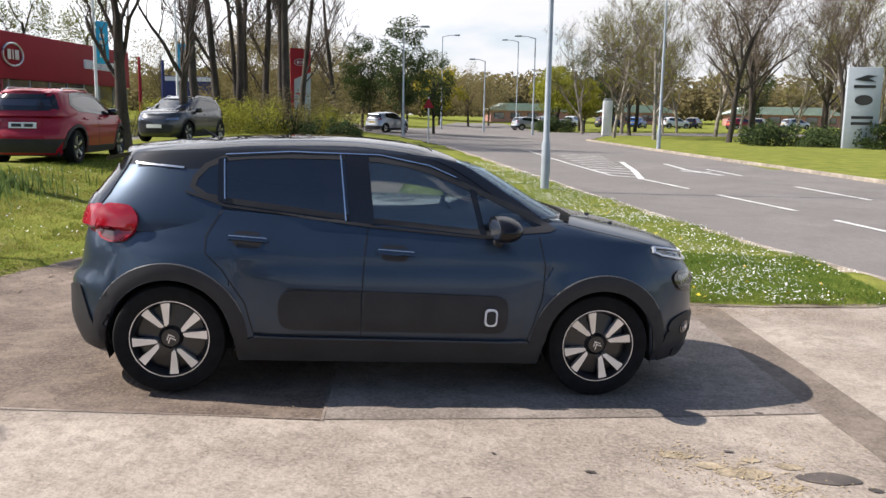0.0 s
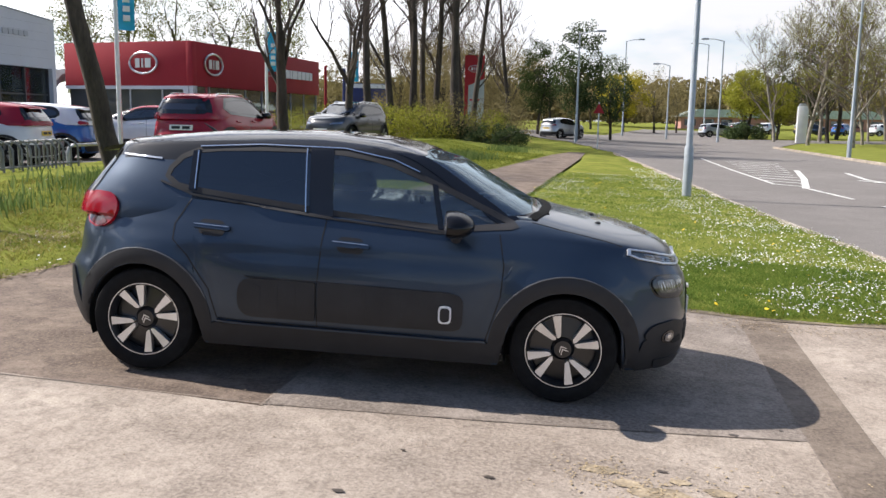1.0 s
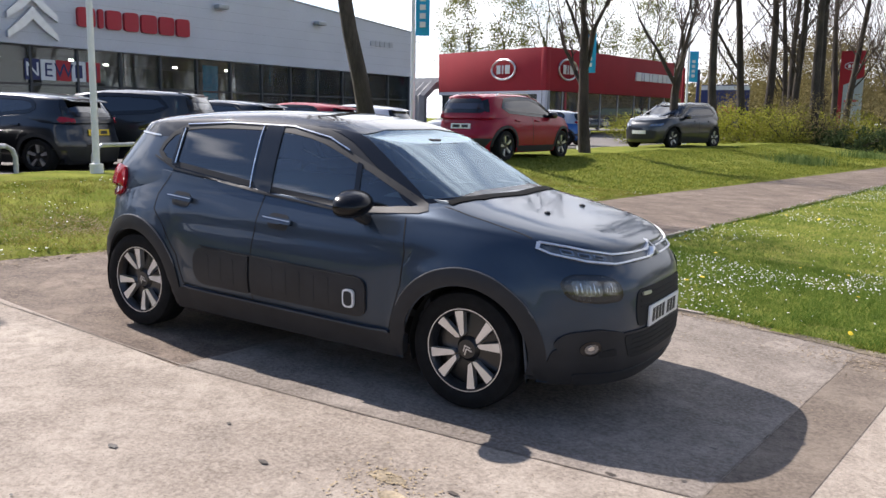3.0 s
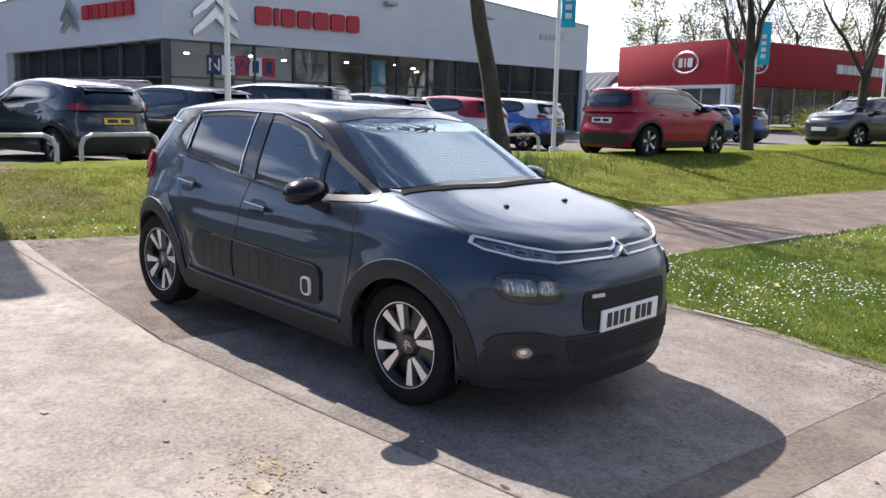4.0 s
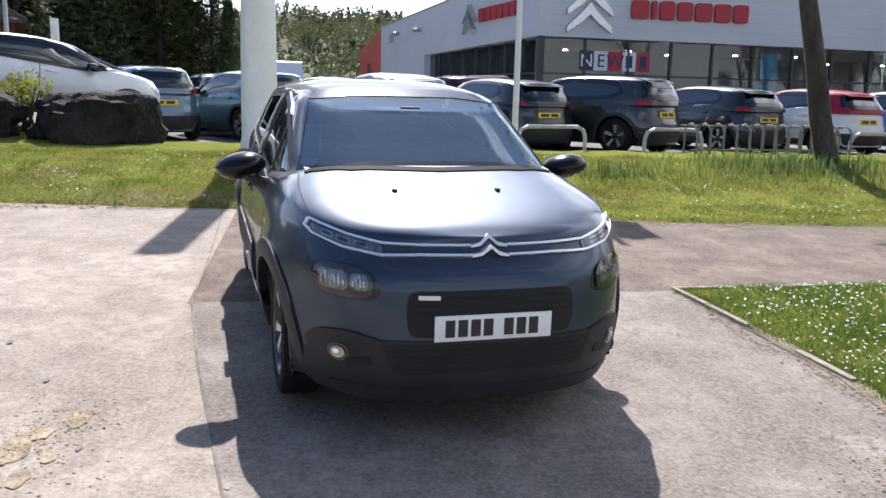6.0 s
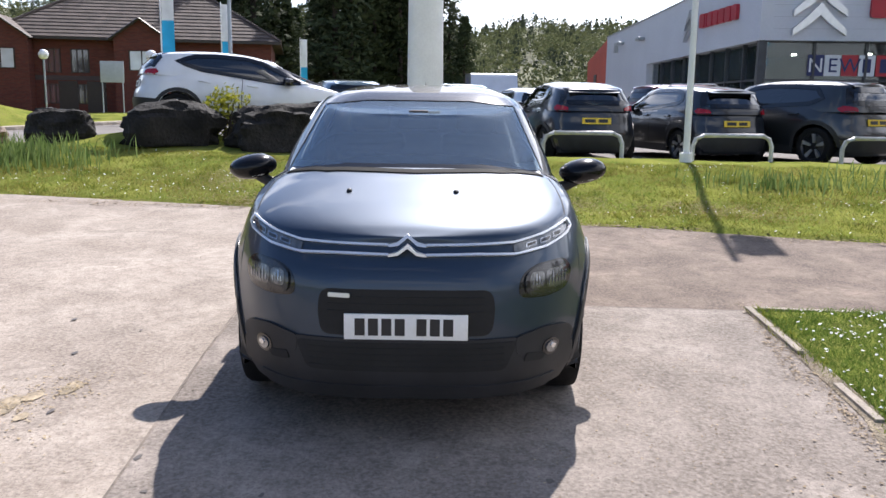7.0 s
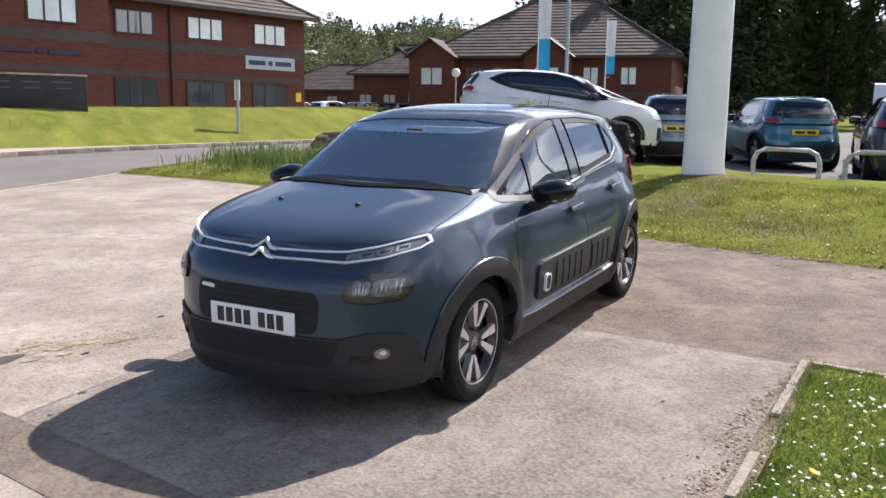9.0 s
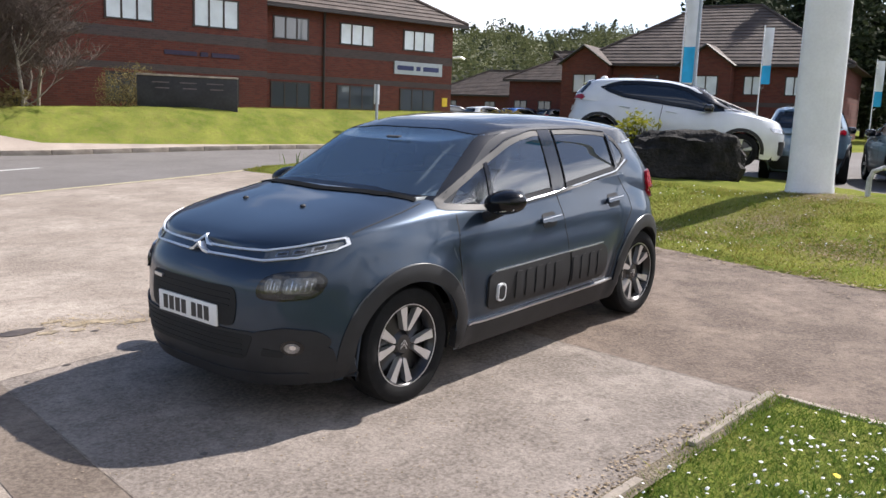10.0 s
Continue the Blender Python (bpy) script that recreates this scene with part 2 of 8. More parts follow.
# ---- mesh helpers ----
def mesh_of(name, bm, smooth=35):
    me = bpy.data.meshes.new(name)
    bmesh.ops.recalc_face_normals(bm, faces=bm.faces[:])
    bm.to_mesh(me)
    bm.free()
    if smooth:
        me.shade_smooth()
        me.set_sharp_from_angle(angle=radians(smooth))
    return me


def part(name, bm, material, parent=None, label="", smooth=35):
    me = bm if isinstance(bm, bpy.types.Mesh) else mesh_of(name, bm, smooth)
    if not me.materials:
        me.materials.append(material)
    ob = new(name, me)
    if parent is not None:
        ob.parent = parent
    if label:
        tagged(ob, label)
    return ob


def empty(name, label, category, m=None, group="", kind=""):
    ob = new(name)
    ob.empty_display_size = 0.1
    tagged(ob, label, category, group, kind)
    if m is not None:
        ob.matrix_world = m
    return ob


def structure(name, bm, material, smooth=35, label="", category=""):
    ob = part(name, bm, material, None, smooth=smooth)
    return tagged(ob, label, category, "", "structure")


def quick(verts, faces):
    bm = bmesh.new()
    vs = [bm.verts.new(v) for v in verts]
    for f in faces:
        bm.faces.new([vs[i] for i in f])
    return bm


def box(x0, y0, z0, x1, y1, z1, bevel=0.0, bm=None):
    bm = bm or bmesh.new()
    m = Matrix.Translation(((x0 + x1) / 2, (y0 + y1) / 2, (z0 + z1) / 2)) @ Matrix.Diagonal((abs(x1 - x0), abs(y1 - y0), abs(z1 - z0), 1))
    g = bmesh.ops.create_cube(bm, size=1, matrix=m)
    if bevel:
        es = list({e for v in g["verts"] for e in v.link_edges})
        bmesh.ops.bevel(bm, geom=es, offset=bevel, segments=2, profile=0.5, affect="EDGES")
    return bm


def tube(pts, radii, sides=8, bm=None, cap=True):
    """A tube along points, with a radius at each."""
    bm = bm or bmesh.new()
    pts = [Vector(p) for p in pts]
    if not hasattr(radii, "__len__"):
        radii = [radii] * len(pts)
    rings = []
    ref = Vector((0.13, 0.21, 1)).normalized()
    for i, p in enumerate(pts):
        d = (pts[min(i + 1, len(pts) - 1)] - pts[max(i - 1, 0)]).normalized()
        if abs(d.dot(ref)) > 0.95:
            ref = Vector((1, 0.1, 0.05)).normalized()
        a = d.cross(ref).normalized()
        b = d.cross(a)
        rings.append([bm.verts.new(p + (a * math.cos(k * 2 * math.pi / sides) + b * math.sin(k * 2 * math.pi / sides)) * radii[i]) for k in range(sides)])
    for r0, r1 in zip(rings, rings[1:]):
        for k in range(sides):
            bm.faces.new((r0[k], r0[(k + 1) % sides], r1[(k + 1) % sides], r1[k]))
    if cap:
        bm.faces.new(rings[0][::-1])
        bm.faces.new(rings[-1])
    return bm


def lathe(profile, sides=32, m=Matrix(), bm=None):
    """A body turned round y: profile of (radius, y)."""
    bm = bm or bmesh.new()
    rings = []
    for r, y in profile:
        if r < 1e-5:
            rings.append([bm.verts.new(m @ Vector((0, y, 0)))])
        else:
            rings.append([bm.verts.new(m @ Vector((r * math.cos(k * 2 * math.pi / sides), y, r * math.sin(k * 2 * math.pi / sides)))) for k in range(sides)])
    for a, b in zip(rings, rings[1:]):
        for k in range(sides):
            q = [a[k % len(a)], a[(k + 1) % len(a)], b[(k + 1) % len(b)], b[k % len(b)]]
            q = list(dict.fromkeys(q))
            if len(q) > 2:
                bm.faces.new(q)
    return bm


def prism(poly, y0, y1, axis="y", bm=None):
    """A flat outline of (a, b) drawn out between two values of the third axis."""
    bm = bm or bmesh.new()
    put = {"y": lambda a, b, c: (a, c, b), "x": lambda a, b, c: (c, a, b), "z": lambda a, b, c: (a, b, c)}[axis]
    lo, hi = [bm.verts.new(put(a, b, y0)) for a, b in poly], [bm.verts.new(put(a, b, y1)) for a, b in poly]
    n = len(poly)
    bm.faces.new(lo)
    bm.faces.new(hi[::-1])
    for i in range(n):
        bm.faces.new((lo[i], lo[(i + 1) % n], hi[(i + 1) % n], hi[i]))
    return bm


def rounded(poly, r, n=5):
    """An outline with its corners rounded; r is one radius or one for each corner."""
    out = []
    k = len(poly)
    for i in range(k):
        p, a, b = Vector(poly[i]), Vector(poly[i - 1]), Vector(poly[(i + 1) % k])
        ri = r[i] if hasattr(r, "__len__") else r
        da, db = (a - p), (b - p)
        ri = min(ri, da.length * 0.48, db.length * 0.48)
        if ri < 1e-4:
            out.append((p.x, p.y))
            continue
        s, e = p + da.normalized() * ri, p + db.normalized() * ri
        for j in range(n + 1):
            t = j / n
            q = s * (1 - t) ** 2 + p * 2 * t * (1 - t) + e * t * t
            out.append((q.x, q.y))
    return out


def inside(poly, x, y):
    hit, j = False, len(poly) - 1
    for i in range(len(poly)):
        xi, yi, xj, yj = *poly[i], *poly[j]
        if (yi > y) != (yj > y) and x < (xj - xi) * (y - yi) / (yj - yi) + xi:
            hit = not hit
        j = i
    return hit


def fill2d(outline, step):
    """Triangles that fill an outline, with points inside about step apart."""
    pts = []
    n = len(outline)
    for i in range(n):
        a, b = Vector(outline[i]), Vector(outline[(i + 1) % n])
        k = max(1, int((b - a).length / step))
        pts += [a.lerp(b, j / k) for j in range(k)]
    m = len(pts)
    xs, ys = [p.x for p in pts], [p.y for p in pts]
    rows_ = int((max(ys) - min(ys)) / step) + 1
    cols = int((max(xs) - min(xs)) / step) + 1
    loop = [(p.x, p.y) for p in pts]
    extra = []
    for i in range(rows_):
        for j in range(cols):
            x, y = min(xs) + (j + 0.5 + 0.25 * (i % 2)) * step, min(ys) + (i + 0.5) * step
            if inside(loop, x, y):
                extra.append(Vector((x, y)))
    v, e, f, *_ = delaunay_2d_cdt(pts + extra, [], [list(range(m))], 1, 1e-5)
    return v, f, m


def pchip(table):
    """A smooth curve through a small table of (t, value)."""
    t = np.array([a for a, _ in table], float)
    y = np.array([b for _, b in table], float)
    h = np.diff(t)
    d = np.diff(y) / h
    s = np.zeros(len(t))
    s[0], s[-1] = d[0], d[-1]
    for i in range(1, len(t) - 1):
        if d[i - 1] * d[i] > 0:
            w1, w2 = 2 * h[i] + h[i - 1], h[i] + 2 * h[i - 1]
            s[i] = (w1 + w2) / (w1 / d[i - 1] + w2 / d[i])

    def f(x):
        x = np.clip(x, t[0], t[-1])
        i = np.clip(np.searchsorted(t, x) - 1, 0, len(t) - 2)
        u = (x - t[i]) / h[i]
        return (2 * u**3 - 3 * u**2 + 1) * y[i] + (u**3 - 2 * u**2 + u) * h[i] * s[i] + (3 * u**2 - 2 * u**3) * y[i + 1] + (u**3 - u**2) * h[i] * s[i + 1]
    return f


# ---- the lie of the land ----
F_X = pchip([(-400, 0.8), (-60, 0.55), (-13, 0.38), (-11.5, 0.40), (-10.2, 0.455), (-9, 0.50), (-7.6, 0.46), (-6.0, 0.26), (-5, 0.145), (-0.42, -0.02), (2.7, -0.132), (5, -0.17), (14, -0.12), (60, 0.1), (400, 0.5)])


F_SOUTH = pchip([(-400, 0.9), (-60, 0.7), (-30, 0.5), (-15, 0.32), (-9, 0.24), (-5, 0.13), (-0.42, -0.02), (2.7, -0.132), (5, -0.17), (14, -0.12), (60, 0.1), (400, 0.5)])


def land(x, y):
    k = min(1.0, max(0.0, (-4.6 - y) / 2.6))
    k = k * k * (3 - 2 * k)
    z = float(F_X(x)) * (1 - k) + float(F_SOUTH(x)) * k + 0.004 * max(0.0, y - 20) * (1 if y < 150 else 150 / y)
    if y < -11:
        k = min(1.0, max(0.0, (-12.2 - y) / 2.6))
        side = min(1.0, max(0.15, (x + 27.0) / 4.0))
        z += 1.1 * k * k * (3 - 2 * k) * side * (1 if y > -16 else max(0.35, 1 + (y + 16) / 6))
    z += 0.36 * math.exp(-((x + 10.4) ** 2 + (y + 0.9) ** 2) / 3.2)   # the display ramp
    return z


def turf(x, y):
    """The lumpy top of the grass."""
    z = land(x, y) + 0.02
    if abs(x) < 40 and abs(y) < 60:
        z += 0.03 * noise.noise((x * 0.8, y * 0.8, 0)) + 0.022 * noise.noise((x * 2.3, y * 2.3, 3))
    return z


WEST_EDGE = [(-5.0, -5.8), (-5.2, -2.6), (-4.65, 2.6), (-4.45, 4.35), (-4.2, 6.0), (-4.1, 7.6), (-3.75, 9.2), (-3.6, 11.0), (-3.5, 16.5), (-2.4, 37.0), (-1.9, 41.0)]
EAST_EDGE = [(-1.15, 41.0), (-1.0, 34.5), (-0.95, 13.7), (-0.84, 7.83)]
PATH = EAST_EDGE + [(-0.64, 4.35)] + WEST_EDGE[3:]
DRIVE = [(-0.64, 4.35), (-0.84, 7.83), (1.0, 8.05), (2.4, 7.9), (4.2, 8.1), (5.3, 8.7), (5.3, -3.0), (0.3, -4.0), (-3.0, -5.1)] + WEST_EDGE[:4]
ROAD = [(5.3, -60), (5.3, 8.7), (4.6, 12), (3.5, 19.1), (1.9, 31), (0.1, 43), (-3.5, 58), (-9, 64), (-60, 72), (-60, 80), (-12, 77), (-2, 84), (2, 150), (10, 150), (10, 84), (60, 92), (60, 84), (14, 74), (10, 60), (11.3, 41), (12.7, 24.3), (13.3, 8), (13.5, -60)]
SIDE_ROAD = [(5.3, -3.0), (0.3, -4.0), (-3.0, -5.1), (-5.0, -5.8), (-8.5, -6.3), (-14, -6.4), (-28, -5.5), (-28, -10.2), (-15, -11.2), (-9, -11.6), (-3.2, -12.1), (-1.0, -12.6), (2.0, -15.5), (5.3, -20)]
CAR_PARK = [(-11.5, -5.9), (-13.0, -2.5), (-13.4, 1.5), (-11.0, 4.6), (-10.3, 6.0), (-10.6, 11), (-11.4, 18), (-12.4, 30), (-14, 60), (-40, 60), (-60, 30), (-60, -5)]
PAVED = [PATH, DRIVE, ROAD, SIDE_ROAD, CAR_PARK]


def sheet(name, outline, step, material, lift=0.0, label="", category=""):
    v, f, m = fill2d(outline, step)
    bm = quick([(p.x, p.y, land(p.x, p.y) + lift) for p in v], f)
    return structure(name, bm, material, 60, label, category)


def ground_axis(lo, hi, fine_lo, fine_hi, fine, coarse_n):
    near = np.arange(fine_lo, fine_hi, fine)
    up = fine_hi + (hi - fine_hi) * (np.linspace(0, 1, coarse_n) ** 3)
    down = fine_lo - (fine_lo - lo) * (np.linspace(1, 0, coarse_n) ** 3)
    return np.concatenate([down[:-1], near, up])


gx, gy = ground_axis(-2500, 2500, -12, 6, 0.2, 60), ground_axis(-2500, 2500, -14, 22, 0.2, 60)
gv, gf = [], []
boxes = [(min(p[0] for p in q), max(p[0] for p in q), min(p[1] for p in q), max(p[1] for p in q), q) for q in PAVED]
for j, y in enumerate(gy):
    for i, x in enumerate(gx):
        x, y = float(x), float(y)
        z = turf(x, y)
        if any(a < x < b and c < y < d and inside(q, x, y) for a, b, c, d, q in boxes):
            z = land(x, y) - 0.09
        gv.append((x, y, z))
nx = len(gx)
for j in range(len(gy) - 1):
    for i in range(nx - 1):
        a = j * nx + i
        gf.append((a, a + 1, a + nx + 1, a + nx))
gme = bpy.data.meshes.new("ground")
gme.from_pydata(gv, [], gf)
gme.shade_smooth()
gme.materials.append(M_GRASS)
tagged(new("ground", gme), "uneven mown grass with dry yellow patches", "grass", "", "structure")
sheet("driveway", DRIVE, 0.5, M_CONCRETE, 0.0, "pale worn concrete driveway slab", "driveway")
M_SLAB = rough_ground("older grey brown concrete", (0.15, 0.126, 0.106), (0.345, 0.298, 0.258), (0.07, 0.056, 0.046), 1.3)
sheet("old_slab", [(-0.63, 4.39), (0.6, 4.59), (2.31, 4.91), (2.25, 7.9), (1.0, 8.03), (-0.84, 7.84)], 0.5, M_SLAB, 0.003, "older grey brown concrete slab under the car", "driveway")
sheet("footpath", PATH, 0.6, M_TARMAC, -0.004, "old brownish tarmac footpath", "footpath")
sheet("road", ROAD, 1.5, M_ROAD, -0.01, "grey asphalt main road with white markings", "road")
sheet("side_road", SIDE_ROAD, 1.0, M_ROAD, -0.002, "grey asphalt side road into the estate", "road")
sheet("car_park", CAR_PARK, 2.0, M_ROAD, -0.02, "grey tarmac dealership car park", "car park")


# ---- cars: a shell of level slices, on which panels, lamps and trim are laid ----
HATCH = dict(
    wheel_x=(1.27, -1.27), wheel_r=0.318, arch_r=0.352, half_track=0.832,
    front=[(0.15, 1.97), (0.22, 2.02), (0.34, 2.06), (0.5, 2.062), (0.62, 2.055), (0.70, 2.045), (0.76, 2.02), (0.81, 1.98), (0.86, 1.945), (0.90, 1.925), (0.95, 1.88)],
    rear=[(0.15, -1.84), (0.25, -1.89), (0.4, -1.932), (0.58, -1.932), (0.68, -1.88), (0.85, -1.855), (1.0, -1.80), (1.1, -1.75)],
    width=[(0.15, 0.79), (0.3, 0.835), (0.5, 0.865), (0.68, 0.87), (0.8, 0.858), (0.9, 0.832), (0.98, 0.80), (1.1, 0.765)],
    belt=[(-1.95, 1.02), (-1.5, 1.09), (-1.0, 1.07), (0.0, 1.0), (0.6, 0.97), (1.0, 0.975), (1.4, 0.955), (1.7, 0.92), (1.85, 0.89), (1.93, 0.868), (2.1, 0.84)],
    crown=[(-1.95, 1.03), (-1.5, 1.10), (0.6, 1.10), (1.0, 1.098), (1.25, 1.057), (1.48, 1.014), (1.75, 0.960), (1.86, 0.928), (1.93, 0.895), (2.0, 0.865), (2.1, 0.84)],
    bottom=0.2, mids=(0.75, -0.6), n=(3.2, 3.6),
    g_front=[(0.9, 1.31), (1.0, 1.22), (1.05, 1.14), (1.2, 0.86), (1.35, 0.58), (1.42, 0.44), (1.5, 0.30)],
    g_rear=[(0.9, -1.87), (1.02, -1.84), (1.15, -1.755), (1.28, -1.66), (1.38, -1.60), (1.5, -1.5)],
    g_width=[(0.9, 0.80), (1.0, 0.785), (1.1, 0.755), (1.25, 0.69), (1.36, 0.635), (1.42, 0.59), (1.5, 0.5)],
    g_base=0.93, g_mids=(-0.3, -0.7), g_n=(5.0, 4.2),
    roof_edge=[(-1.7, 1.335), (-1.2, 1.39), (-0.6, 1.42), (0.0, 1.418), (0.3, 1.395), (0.45, 1.372), (0.6, 1.34)],
    roof=[(-1.7, 1.37), (-1.3, 1.43), (-0.8, 1.48), (-0.3, 1.498), (0.1, 1.476), (0.3, 1.432), (0.45, 1.378), (0.6, 1.342)],
)
SIDE_WIN = [(-1.165, 1.19), (-1.15, 1.24), (-1.09, 1.308), (-1.0, 1.35), (-0.85, 1.37), (-0.62, 1.382), (-0.35, 1.388), (-0.1, 1.382), (0.06, 1.362), (0.2, 1.33), (0.38, 1.265), (0.57, 1.19), (0.955, 1.02), (0.55, 0.985), (-0.13, 1.035), (-0.98, 1.12), (-1.09, 1.14)]
FRONT_WIN = [(-0.715, 1.03), (-0.57, 1.405), (-0.3, 1.432), (0.3, 1.432), (0.57, 1.405), (0.715, 1.03), (0.35, 1.005), (-0.35, 1.005)]
REAR_WIN = [(-0.60, 1.08), (-0.50, 1.30), (0.50, 1.30), (0.60, 1.08)]


def stations(n_line, n_turn, e):
    """Shares of the half length, close together round the end."""
    a = list(np.linspace(0, 0.8, n_line, endpoint=False))
    lim = math.acos(0.8 ** (e / 2))
    b = [math.cos(lim * (1 - k / n_turn)) ** (2 / e) for k in range(n_turn + 1)]
    return a + b


def ring_points(xf, xr, w, mids, ns, gf_, gr_):
    """Half an outline (y >= 0), from the front's middle to the rear's middle."""
    out = []
    for g in reversed(gf_):
        out.append((mids[0] + (xf - mids[0]) * g, w * max(0.0, 1 - g ** ns[0]) ** (1 / ns[0])))
    k = 26 if len(gf_) > 40 else 12
    for j in range(1, k):
        out.append((mids[0] + (mids[1] - mids[0]) * j / k, w))
    for g in gr_:
        out.append((mids[1] + (xr - mids[1]) * g, w * max(0.0, 1 - g ** ns[1]) ** (1 / ns[1])))
    return out


def grid_mesh(rows_half):
    """Mirror half rows about y = 0 and join them to one skin."""
    bm = bmesh.new()
    full = [[bm.verts.new(p) for p in r] for r in rows_half]
    other = [[v if abs(v.co.y) < 1e-6 else bm.verts.new((v.co.x, -v.co.y, v.co.z)) for v in r] for r in full]
    for a, b in zip(full, full[1:]):
        for i in range(len(a) - 1):
            q = list(dict.fromkeys((a[i], a[i + 1], b[i + 1], b[i])))
            if len(q) > 2 and len({tuple(round(c, 6) for c in v.co) for v in q}) > 2:
                bm.faces.new(q)
    for a, b in zip(other, other[1:]):
        for i in range(len(a) - 1):
            q = list(dict.fromkeys((a[i], b[i], b[i + 1], a[i + 1])))
            if len(q) > 2:
                try:
                    bm.faces.new(q)
                except ValueError:
                    pass
    bmesh.ops.remove_doubles(bm, verts=bm.verts[:], dist=1e-5)
    return bm


def shells(s, fine):
    nl, nt, rows_n = (36, 16, 26) if fine else (16, 8, 12)
    gf_, gr_ = stations(nl, nt, s["n"][0]), stations(nl, nt, s["n"][1])
    front, rear, width, belt, crown = (pchip(s[k]) for k in ("front", "rear", "width", "belt", "crown"))

    def low(x):
        z = s["bottom"]
        for wx in s["wheel_x"]:
            d = s["arch_r"] ** 2 - (x - wx) ** 2
            if d > 0:
                z = max(z, s["wheel_r"] + math.sqrt(d))
        return z
    n_pts = len(ring_points(2, -2, 0.8, s["mids"], s["n"], gf_, gr_))
    half = []
    for r in range(rows_n + 1):
        v = r / rows_n
        zs = [0.6] * n_pts
        for _ in range(4):
            row = []
            for i in range(n_pts):
                z = zs[i]
                x, y = cache(z, i, front, rear, width, s, gf_, gr_)
                z0 = low(x) if y > 0.5 * s["half_track"] else s["bottom"]
                zs[i] = z0 + (float(belt(x)) - z0) * v
                row.append((x, y, zs[i]))
        half.append(row)
    edge = half[-1]
    for sc in (0.985, 0.965, 0.93, 0.88, 0.8, 0.65, 0.45, 0.2, 0.0):
        row = []
        for x, y, z in edge:
            c = float(crown(x))
            row.append((x, y * sc, z + (c - z) * (1 - sc**5) ** 0.8))
        half.append(row)
    lower = grid_mesh(half)

    gf2, gr2 = stations(nl, nt, s["g_n"][0]), stations(nl, nt, s["g_n"][1])
    gfront, grear, gwidth, redge, roof = (pchip(s[k]) for k in ("g_front", "g_rear", "g_width", "roof_edge", "roof"))
    s2 = dict(mids=s["g_mids"], n=s["g_n"])
    half = []
    for r in range(rows_n + 1):
        v = r / rows_n
        zs = [1.1] * n_pts
        for _ in range(5):
            row = []
            for i in range(n_pts):
                z = zs[i]
                x, y = cache(z, i, gfront, grear, gwidth, s2, gf2, gr2)
                zs[i] = s["g_base"] + (float(redge(x)) - s["g_base"]) * v
                row.append((x, y, zs[i]))
        half.append(row)
    edge = half[-1]
    for sc in (0.985, 0.965, 0.94, 0.90, 0.84, 0.75, 0.6, 0.4, 0.2, 0.0):
        row = []
        for x, y, z in edge:
            c = max(z, float(roof(x)))
            row.append((x, y * sc, z + (c - z) * (1 - sc**5)))
        half.append(row)
    upper = grid_mesh(half)
    return lower, upper


def cache(z, i, front, rear, width, s, gf_, gr_):
    nf, k = len(gf_), 26 if len(gf_) > 40 else 12
    w = float(width(z))
    if i < nf:
        g, m, e, end = gf_[nf - 1 - i], s["mids"][0], s["n"][0], float(front(z))
    elif i < nf + k - 1:
        j = i - nf + 1
        return s["mids"][0] + (s["mids"][1] - s["mids"][0]) * j / k, w
    else:
        g, m, e, end = gr_[i - nf - k + 1], s["mids"][1], s["n"][1], float(rear(z))
    return m + (end - m) * g, w * max(0.0, 1 - g**e) ** (1 / e)


def lay(tree, outline, axis, off=0.004, step=0.03, deep=0.012):
    """A thin panel laid on the skin: an outline seen along an axis, thrown onto the skin, lifted by off, with a rim."""
    v, f, m = fill2d(outline, step)
    bm = bmesh.new()
    top, nrm = [], []
    for p in v:
        if axis in ("right", "left"):
            k = -1 if axis == "right" else 1
            o, d = Vector((p.x, 3 * k, p.y)), Vector((0, -k, 0))
        elif axis == "front":
            o, d = Vector((5, p.x, p.y)), Vector((-1, 0, 0))
        elif axis == "rear":
            o, d = Vector((-5, p.x, p.y)), Vector((1, 0, 0))
        else:
            o, d = Vector((p.x, p.y, 3)), Vector((0, 0, -1))
        h, n, *_ = tree.ray_cast(o, d)
        if h is None:
            h, n, *_ = tree.find_nearest(o + d * (3 - 0.8 if axis in ("right", "left") else 3.0))
        if n.dot(d) > 0:
            n = -n
        top.append(bm.verts.new(h + n * off))
        nrm.append(n)
    count = {}
    for t in f:
        try:
            bm.faces.new([top[i] for i in t])
        except ValueError:
            continue
        for a, b in zip(t, list(t[1:]) + [t[0]]):
            count[(a, b)] = count.get((a, b), 0) + 1
    low = {}
    for (a, b) in [e for e in count if (e[1], e[0]) not in count]:
        for i in (a, b):
            if i not in low:
                low[i] = bm.verts.new(top[i].co - nrm[i] * deep)
        bm.faces.new((top[a], top[b], low[b], low[a]))
    return bm


def band(points, w):
    """The outline of a strip of width w along open points (a, b)."""
    pts = [Vector(p) for p in points]
    l, r = [], []
    for i, p in enumerate(pts):
        d = (pts[min(i + 1, len(pts) - 1)] - pts[max(i - 1, 0)]).normalized()
        n = Vector((-d.y, d.x)) * (w / 2)
        l.append(tuple(p + n))
        r.append(tuple(p - n))
    return l + r[::-1]


def arc(cx, cz, r, a0, a1, n=20, squash=1.0):
    return [(cx + r * math.cos(radians(a0 + (a1 - a0) * k / n)), cz + squash * r * math.sin(radians(a0 + (a1 - a0) * k / n))) for k in range(n + 1)]


